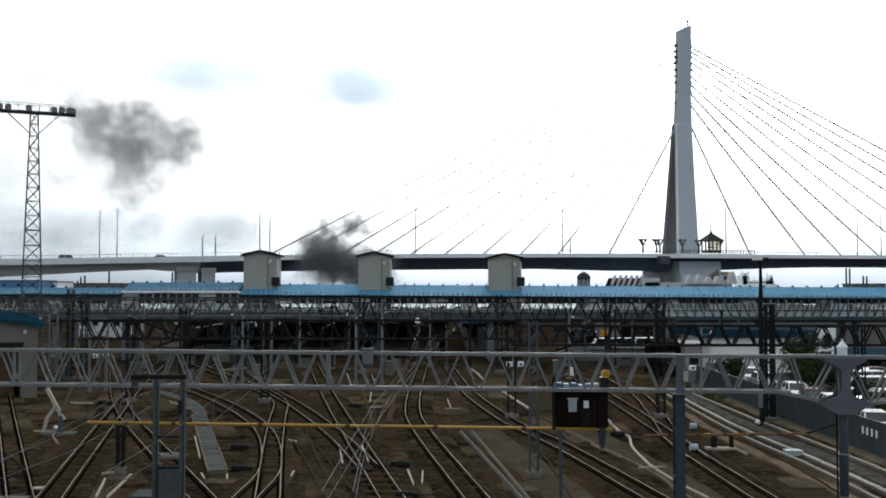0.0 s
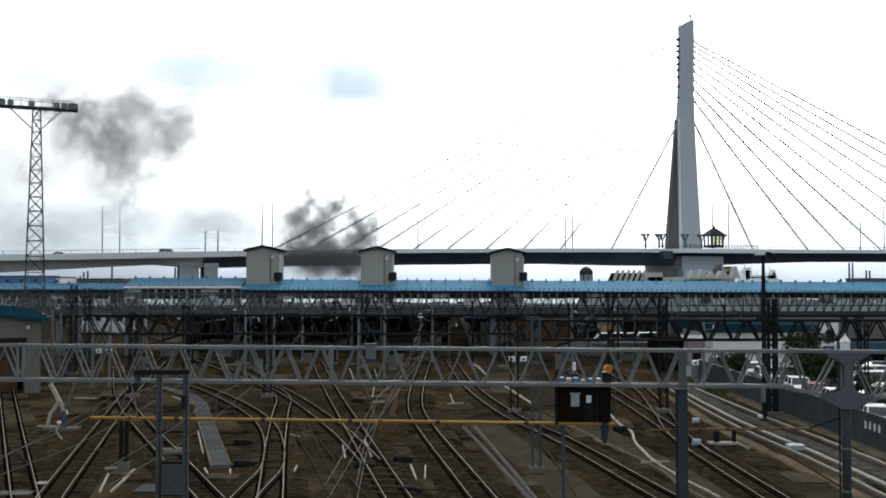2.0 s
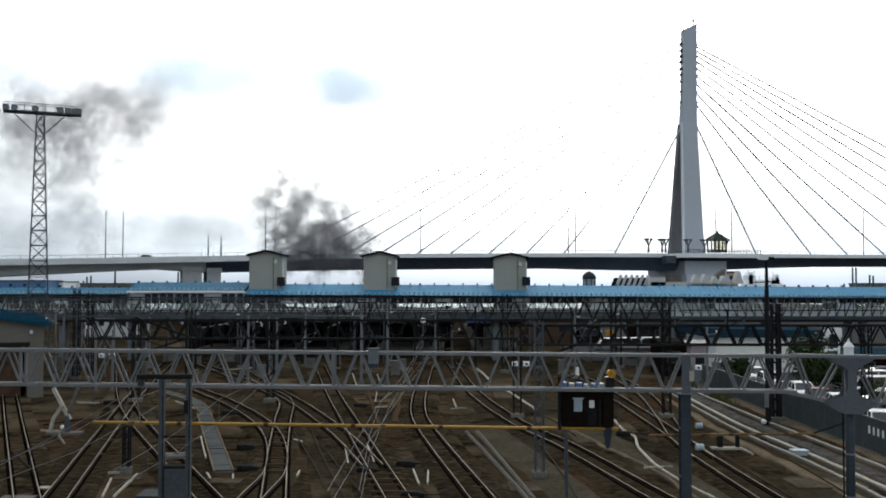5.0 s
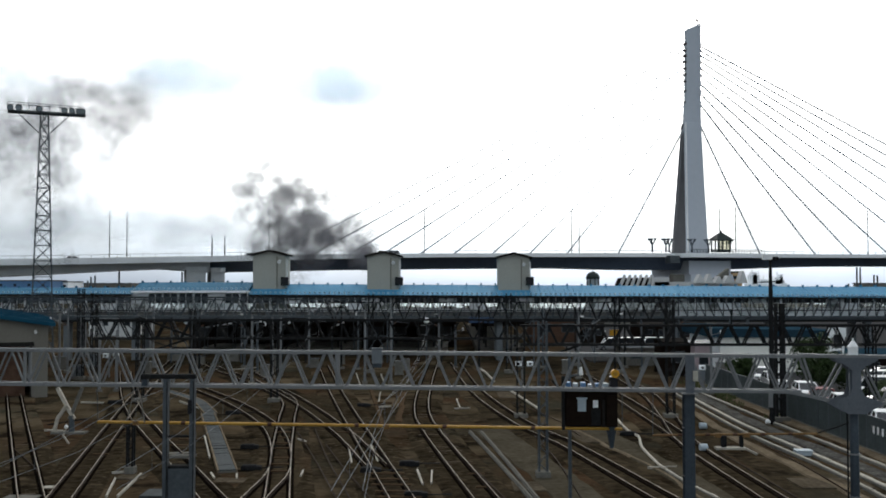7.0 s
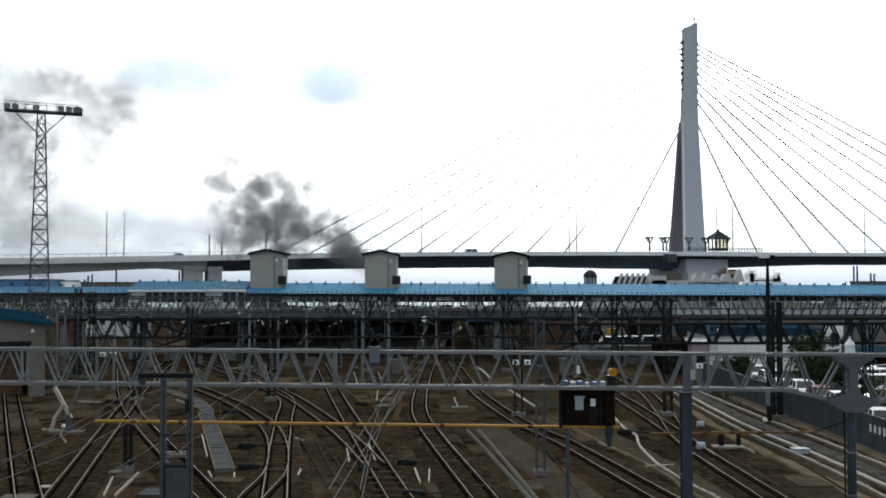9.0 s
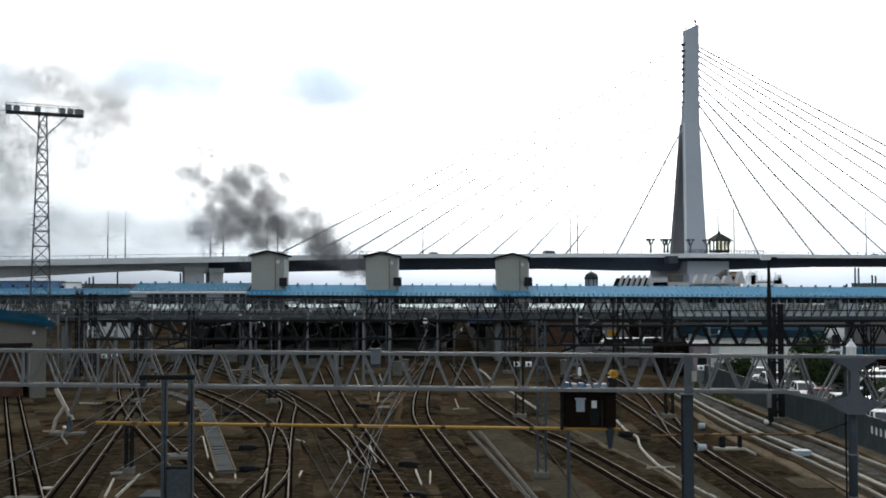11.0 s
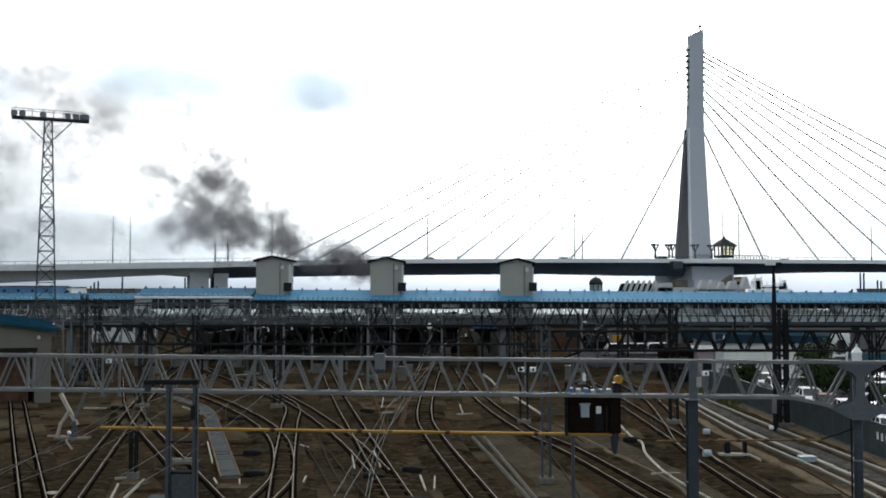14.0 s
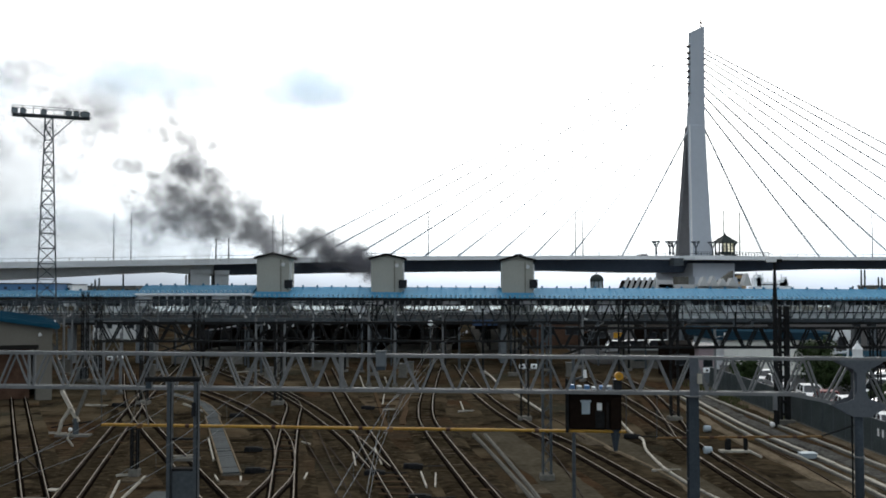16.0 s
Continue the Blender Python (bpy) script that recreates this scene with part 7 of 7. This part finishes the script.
def weeds():
    rng = random.Random(8)
    bm = bmesh.new()
    for _ in range(900):
        y = rng.uniform(74, 104)
        x = FENCE_X - 0.3 - abs(rng.gauss(0, 0.7))
        if noise.noise((x * 0.3, y * 0.15, 0)) < -0.1:
            continue
        h = rng.uniform(0.1, 0.5)
        a = rng.uniform(0, 3.14)
        u = Vector((math.cos(a), math.sin(a), 0)) * 0.07
        p = Vector((x, y, 0))
        bm.faces.new([bm.verts.new(p - u), bm.verts.new(p + u), bm.verts.new(p + Vector((rng.uniform(-0.1, 0.1), 0, h)))])
    tagged(part("weeds", bm, GRASS, None), "green weeds along the foot of the fence", "weeds", kind="stuff")


weeds()


def fence_plates():
    for i in range(4):
        t = thing("fence_plate", (FENCE_X - 0.07, 57.1 + 0.62 * i, 1.35), "small white plate fixed to the yard fence", "plate", "white plates on the fence")
        part("plate", bevelled(-0.02, 0.02, -0.10, 0.10, -0.22, 0.22, 0.008), WHITE, t)


fence_plates()


# ---- on the road bridge ----
def bridge_lamp(tx, zt, r=0.15, arm=0.0, material=GREY_STEEL):
    s = along(tx, -10.5)
    p = on(s, -10.5, deck_z(s) - 0.8)
    t = thing("street_lamp", p, "slim grey street lamp on the road bridge", "street lamp", "lamps on the road bridge")
    bm = bmesh.new()
    tube(bm, (0, 0, 0), (0, 0, zt - p.z), r, r * 0.7, 6)
    part("mast", bm, material, t)
    bm = bmesh.new()
    bar(bm, (0, 0, zt - p.z), (arm or 0.5, 0, zt - p.z + 0.15), 0.12)
    part("arm", bm, material, t)


for tx, z in ((-0.3512, 28.2), (-0.3333, 28.3), (-0.1874, 30.0), (-0.1770, 30.0), (-0.0281, 30.5), (0.1224, 31.6), (0.1299, 31.6), (0.2733, 32.6), (0.2894, 33.0), (0.4237, 33.0), (0.4480, 33.0)):
    bridge_lamp(tx, z)
for tx, z in ((-0.2458, 22.6), (-0.2327, 22.6)):
    bridge_lamp(tx, z, 0.22, 0.3, DARK_STEEL)


def torch_lamp(tx):
    s = along(tx, -12.2)
    p = on(s, -12.2, deck_z(s) + 0.3)
    t = thing("ornamental_lamp", p, "ornamental forked lamp on the bridge plaza", "street lamp", "ornamental lamps at the pylon")
    bm = bmesh.new()
    tube(bm, (0, 0, -0.3), (0, 0, 2.2), 0.32, 0.2, 8)
    part("stem", bm, TORCH_BLUE, t)
    for k in range(5):
        a = 2 * math.pi * k / 5 + 0.3
        e = Vector((math.cos(a) * 0.95, math.sin(a) * 0.95, 0))
        bm = bmesh.new()
        bar(bm, (e.x * 0.2, e.y * 0.2, 1.9), (e.x * 0.9, e.y * 0.9, 3.2), 0.24)
        arm = part("fork_arm", bm, TORCH_BLUE, t)
        bm = bmesh.new()
        tube(bm, (e.x, e.y, 3.15), (e.x, e.y, 3.7), 0.26, 0.44, 8)
        part("lamp_bowl", bm, TORCH_BLUE, arm)


for tx in (0.2044, 0.2183, 0.2217, 0.2448, 0.2616, 0.2830):
    torch_lamp(tx)


def kiosk():
    s = along(0.2742, -12.5)
    p = on(s, -12.5, deck_z(s) + 0.2)
    t = thing("plaza_kiosk", p, "small lantern kiosk with dark green roof on the bridge plaza", "kiosk", rz=math.degrees(math.atan2(AX.y, AX.x)))
    for x in (-2.0, -0.7, 0.7, 2.0):
        for y in (-1.8, 1.8):
            bm = bmesh.new()
            tube(bm, (x, y, 0), (x, y, 3.6), 0.22, 0.22, 8)
            part("column", bm, GREEN_COPPER, t)
    for x in (-1.35, 0.0, 1.35):
        bm = bmesh.new()
        slab(bm, x - 0.48, x + 0.48, -1.84, -1.78, 0.7, 3.3)
        p = part("glazed_panel", bm, LANTERN_PANE, t, "cream glowing pane lit from behind")
        for z in (1.5, 2.4):
            bm = bmesh.new()
            slab(bm, x - 0.48, x + 0.48, -1.90, -1.84, z - 0.07, z + 0.07)
            part("glazing_bar", bm, GREEN_COPPER, p)
    bm = bmesh.new()
    slab(bm, -2.2, 2.2, -1.9, 1.9, 0.0, 0.6)
    part("base", bm, GREEN_COPPER, t)
    bm = bmesh.new()
    v = [bm.verts.new(c) for c in ((-3.1, -2.6, 3.4), (3.1, -2.6, 3.4), (3.1, 2.6, 3.4), (-3.1, 2.6, 3.4), (-0.5, -0.4, 5.6), (0.5, -0.4, 5.6), (0.5, 0.4, 5.6), (-0.5, 0.4, 5.6))]
    for f in ((0, 1, 5, 4), (1, 2, 6, 5), (2, 3, 7, 6), (3, 0, 4, 7), (4, 5, 6, 7), (3, 2, 1, 0)):
        bm.faces.new([v[i] for i in f])
    part("roof", bm, GREEN_COPPER, t, "dark green hipped roof")
    bm = bmesh.new()
    tube(bm, (0, 0, 5.5), (0, 0, 6.3), 0.5, 0.25, 8)
    part("finial", bm, GREEN_COPPER, t)


kiosk()


def plaza():
    t = thing("bridge_plaza", on(0, -12.5, 17.5), "pale balcony plaza widened round the pylon", "balcony", rz=math.degrees(math.atan2(AX.y, AX.x)))
    bm = bmesh.new()
    plate(bm, [(-12, 2.0), (-9, -3.0), (16, -3.0), (19, 2.0)], 0.4, 1.6)
    part("slab", bm, BRIDGE_GREY, t)
    for i in range(26):
        bm = bmesh.new()
        x = -8.8 + i * 24.6 / 25
        bar(bm, (x, -2.8, 1.6), (x, -2.8, 2.7), 0.12)
        part("baluster", bm, GREY_STEEL, t)
    bm = bmesh.new()
    bar(bm, (-8.9, -2.8, 2.7), (15.9, -2.8, 2.7), 0.14)
    part("handrail", bm, GREY_STEEL, t)
    bm = bmesh.new()
    slab(bm, -14.5, -11.5, -1.0, 2.0, -1.3, 0.9)
    part("bracket_box", bm, GREY_STEEL, t)


plaza()


TRAFFIC = []


def bridge_car(tx, t0, speed, paint, label, kind="hatch"):
    """A car that drives over the bridge and passes the bearing tx at t0."""
    c = 4.0 if speed > 0 else 7.5
    turn = math.degrees(math.atan2(AX.y, AX.x)) + (180 if speed > 0 else 0)
    s0 = along(tx, c)
    ob = car((0, 0), 0, paint, label, kind)
    tagged(ob, group="cars on the road bridge")
    rows = []
    for t in range(0, 17, 2):
        s = max(-285.0, min(285.0, s0 + speed * (t - t0)))
        p = on(s, c, deck_z(s) - 0.78)
        rows.append((float(t), pose(*p, 0, 0, turn)))
    TRAFFIC.append((ob, rows))


bridge_car(-0.3614, 4.0, 13.0, SILVER_PAINT, "silver car driving over the road bridge")
bridge_car(-0.3303, 8.0, 13.5, WHITE, "white car driving over the road bridge")
bridge_car(-0.2910, 0.0, -13.0, BLACK_PAINT, "black car driving over the road bridge")
bridge_car(0.1761, 13.0, 12.0, WHITE, "white van driving over the road bridge", "van")
bridge_car(0.2990, 15.0, -12.5, SILVER_PAINT, "silver car driving over the road bridge")


# ---- beyond the footbridge roof ----
def dome_lantern():
    y = 260.0
    t = thing("dome_lantern", (37.35, y, 0), "small glazed lantern turret with dark dome", "turret")
    r = 1.65
    bm = bmesh.new()
    slab(bm, -r, r, -r, r, 0, 9.85)
    part("base", bm, TAN_STONE, t)
    for i in range(8):
        a = i * math.pi / 4 + 0.2
        bm = bmesh.new()
        bar(bm, (r * math.cos(a), r * math.sin(a), 9.85), (r * math.cos(a), r * math.sin(a), 11.65), 0.22)
        part("mullion", bm, GREEN_COPPER, t)
    bm = bmesh.new()
    tube(bm, (0, 0, 9.85), (0, 0, 11.65), r * 0.92, r * 0.92, 16)
    part("glazing", bm, PALE_GLASS, t)
    bm = bmesh.new()
    bmesh.ops.create_uvsphere(bm, u_segments=16, v_segments=10, radius=r * 1.12)
    for v in bm.verts:
        v.co.z = max(v.co.z, -0.1) * 1.0 + 11.65
    part("dome", bm, GREEN_COPPER, t, "dark rounded dome", smooth=True)
    bm = bmesh.new()
    tube(bm, (0, 0, 13.00), (0, 0, 13.75), 0.25, 0.1, 6)
    part("finial", bm, GREEN_COPPER, t)


dome_lantern()


def ribbed_hall():
    y = 268.0
    t = thing("ribbed_hall", (49.63, y, 0), "stone hall with slanted concrete roof fins", "building")
    w = 0.15
    bm = bmesh.new()
    slab(bm, -30 * w, 60 * w, 0, 12, 0, 9.69)
    part("wall", bm, TAN_STONE, t)
    for i in range(6):
        x = (-28 + i * 10) * w
        bm = bmesh.new()
        prism(bm, [(x, 9.38), (x + 5.0 * w, 9.38), (x + 13 * w, 12.32), (x + 11 * w, 12.78), (x + 8.5 * w, 12.55)], -1, -0.2)
        part("roof_fin", bm, TAN_STONE, t, "slanted pale concrete fin")
    # added dark backing, so that the gaps between the fins look dim
    bm = bmesh.new()
    prism(bm, [(-27 * w, 9.38), (30 * w, 9.38), (36 * w, 11.9), (-20 * w, 11.9)], 0.2, 8)
    part("roof", bm, DARK_TRIM, t, "dark backing added for the dim gaps between the fins")
    bm = bmesh.new()
    slab(bm, 30 * w, 62 * w, -2, 10, 0, 12.01)
    part("annex", bm, TAN_STONE, t)


ribbed_hall()


def plinth():
    y = 266.0
    w = 0.15
    t = thing("stone_plinth", (67.67, y, 0), "stepped pale stone plinth below the pylon", "building")
    bm = bmesh.new()
    slab(bm, -85 * w, 65 * w, 0, 10, 0, 10.77)
    part("wall", bm, TAN_STONE, t)
    bm = bmesh.new()
    slab(bm, -50 * w, -30 * w, 0.5, 6, 10.77, 12.91)
    part("guard_hut", bm, CONCRETE, t)
    for x, z in ((-7, 12.76), (10, 12.91), (27, 12.30), (44, 12.45), (70, 13.68)):
        bm = bmesh.new()
        prism(bm, [((x - 7) * w, 10.31), ((x + 10) * w, 10.31), ((x + 3) * w, z), ((x + 1) * w, z)], -1.5, 2)
        part("fin", bm, TAN_STONE, t, "pointed stone fin")
    bm = bmesh.new()
    prism(bm, [(22 * w, 10.77), (55 * w, 10.77), (55 * w, 14.45)], 3, 6)
    part("stair_wing", bm, CONCRETE, t)


plinth()


def ship():
    y = 900.0
    w = 0.52
    t = thing("moored_ship", (289.70, y, 0), "white moored ship with masts beyond the bridge", "ship")
    bm = bmesh.new()
    prism(bm, [(-30 * w, 0), (30 * w, 0), (34 * w, 11.04), (-34 * w, 10.52)], 0, 14)
    part("hull", bm, PANEL_WHITE, t)
    for a, b, z in ((-30, -14, 18.82), (-26, -18, 21.42), (-12, 2, 14.67), (4, 30, 14.15), (14, 28, 16.75), (22, 27, 19.34)):
        bm = bmesh.new()
        slab(bm, a * w, b * w, 2, 12, 10.52, z)
        part("superstructure", bm, PANEL_WHITE, t)
    for x, z in ((-24, 24.02), (-13, 22.98), (-4, 17.78), (8, 17.27), (20, 21.94), (30, 16.75)):
        bm = bmesh.new()
        bar(bm, (x * w, 7, 12.59), (x * w, 7, z), 0.8)
        part("mast", bm, PANEL_WHITE, t)


ship()


def stack(x, y, z, r, label="slim distant mast at the harbour"):
    t = thing("harbour_mast", (x, y, 0), label, "mast", "masts at the harbour")
    bm = bmesh.new()
    tube(bm, (0, 0, 0), (0, 0, z), r, r * 0.8, 8)
    part("mast", bm, GREY_STEEL, t)


for x, z in ((164.75, 16.92), (166.14, 16.92), (171.67, 13.92), (173.06, 13.69), (161.29, 10.46), (-136.37, 15.77), (-147.91, 13.46), (-146.29, 13.92), (-110.53, 15.31), (-149.29, 11.85)):
    stack(x, 400.0, z, 0.45)


TAN_ORANGE = mat("orange_tan_wall", (0.36, 0.24, 0.12), (0.46, 0.32, 0.18), 0.8)


def far_block(x0, x1, y, z, material, label):
    t = thing("harbour_building", ((x0 + x1) / 2, y, 0), label, "building", "harbour buildings")
    w = (x1 - x0) / 2
    bm = bmesh.new()
    slab(bm, -w, w, 0, 25, 0, z)
    part("wall", bm, material, t)
    bm = bmesh.new()
    slab(bm, -w - 0.4, w + 0.4, -0.4, 25.4, z, z + 0.7)
    part("roof", bm, GREY_STEEL, t)
    k = max(2, int(w / 4))
    for i in range(k):
        x = -w + (i + 0.5) * 2 * w / k
        bm = bmesh.new()
        slab(bm, x - 0.9, x + 0.9, -0.08, 0.1, z - 3.2, z - 1.6)
        part("window", bm, GLASS, t)


far_block(-281.74, -247.13, 600, 12.42, BLUE_PAINT, "low blue harbour shed far off")
far_block(-253.22, -243.92, 620, 11.79, PANEL_WHITE, "low pale harbour shed far off")
far_block(-241.45, -210.07, 640, 10.74, CONCRETE, "low grey harbour shed far off")
far_block(137.34, 141.77, 480, 15.81, TAN_ORANGE, "small orange-tan house far off")
far_block(263.23, 280.40, 620, 10.36, CONCRETE, "low grey harbour shed far off")


# road sign and white van seen under the footbridge
def sign_board(at, z0, z1, w, material, label):
    t = thing("sign_board", (*at, 0), label, "sign", "signs by the station road")
    bm = bmesh.new()
    bar(bm, (0, 0, 0), (0, 0, z0), 0.12)
    part("post", bm, GREY_STEEL, t)
    part("board", bevelled(-w / 2, w / 2, -0.06, 0.06, z0, z1, 0.02), material, t)


sign_board((29.70, 180), -0.35 + 1.0, 1.71, 1.7, ORANGE, "orange sign board by the station road")
sign_board((25.85, 180), -0.04 + 0.6, 1.40, 0.9, WHITE, "white sign board by the station road")
sign_board((27.62, 180), -0.04 + 0.6, 1.61, 0.9, WHITE, "white sign board by the station road")
for at, paint, label in (((24.31, 150), SILVER_PAINT, "silver van on the station road"), ((27.34, 151), SILVER_PAINT, "silver car on the station road"), ((30.80, 152), WHITE, "white van on the station road"), ((35.13, 150), BLACK_PAINT, "black car on the station road")):
    car(at, 5, paint, label, "van")


# small things under the footbridge and in the car park
def hanging_sign(x0, x1, z0, z1, material, label):
    t = thing("hanging_sign", ((x0 + x1) / 2, FB_Y - 1.4, z0), label, "sign")
    w = (x1 - x0) / 2
    part("board", bevelled(-w, w, -0.08, 0.08, 0, z1 - z0, 0.02), material, t)
    for x in (-w * 0.7, w * 0.7):
        bm = bmesh.new()
        bar(bm, (x, 0.0, z1 - z0), (x, 1.4, z1 - z0 + 0.1), 0.06)
        part("bracket", bm, DARK_STEEL, t)


hanging_sign(2.21, 5.46, 4.99, 5.72, BLUE_DULL, "dull blue sign board under the footbridge")


def round_lamp(at):
    t = thing("yard_lamp", (at[0], at[1], 0), "bright round lamp globe on a slim pole", "lamp")
    bm = bmesh.new()
    tube(bm, (0, 0, -0.1), (0, 0, at[2] - 0.25), 0.09, 0.07, 8)
    part("pole", bm, GREY_STEEL, t)
    bm = bmesh.new()
    bmesh.ops.create_uvsphere(bm, u_segments=14, v_segments=8, radius=0.34)
    bmesh.ops.translate(bm, verts=bm.verts, vec=(0, 0, at[2]))
    part("globe", bm, MILKY, t, "milky white globe", smooth=True)


round_lamp((-3.06, 118.0, 5.72))


def stair_canopy(x0, z0, x1, z1, y, label="pale sloping stair canopy under the footbridge"):
    """A stair to a platform with a pale sloping roof sheet."""
    t = thing("stair_canopy", ((x0 + x1) / 2, y, 0), label, "canopy", "stair canopies")
    c = (x0 + x1) / 2
    n = 5
    for i in range(n):
        a, b = i / n + 0.02, (i + 1) / n - 0.05
        bm = bmesh.new()
        bar(bm, (x0 + (x1 - x0) * a - c, 0, z0 + (z1 - z0) * a), (x0 + (x1 - x0) * b - c, 0, z0 + (z1 - z0) * b), 1.8, 0.18)
        part("roof_sheet", bm, MILKY, t)
    for x, z in ((x0, z0), (x1, z1)):
        for y_ in (-0.8, 0.8):
            bm = bmesh.new()
            bar(bm, (x - c, y_, 0), (x - c, y_, z), 0.12)
            part("post", bm, GREY_STEEL, t)


stair_canopy(-17.1, 3.95, -13.9, 5.35, 139.5)
stair_canopy(-35.0, 4.0, -31.0, 4.6, 139.5)

pt = thing("bollard_post", (37.64, 100.0, 0.04), "cream square gate post in the car park", "post")
part("shaft", bevelled(-0.3, 0.3, -0.3, 0.3, 0, 3.75, 0.03), HALL_WHITE, pt)
part("cap", bevelled(-0.38, 0.38, -0.38, 0.38, 3.75, 4.0, 0.05), HALL_WHITE, pt)

bt = thing("banner_frame", (40.6, 104.0, 0.04), "white board with a dark panel on slanted legs", "sign")
part("board", bevelled(-1.0, 1.0, -0.05, 0.05, 4.4, 5.4, 0.03), WHITE, bt)
part("dark_panel", bevelled(-0.35, 0.45, -0.1, -0.05, 3.4, 4.7, 0.02), BLACK_PAINT, bt)
for x, lean in ((-0.75, 0.2), (0.75, -0.25)):
    bm = bmesh.new()
    bar(bm, (x + lean, 0, 0), (x, 0, 4.5), 0.16)
    part("leg", bm, WHITE, bt)
bm = bmesh.new()
bar(bm, (-0.65, 0, 3.1), (0.6, 0, 3.1), 0.25)
part("cross_bar", bm, WHITE, bt)


def motions():
    for ob, rows in PUFFS + TRAFFIC:
        walk(ob, rows)


motions()
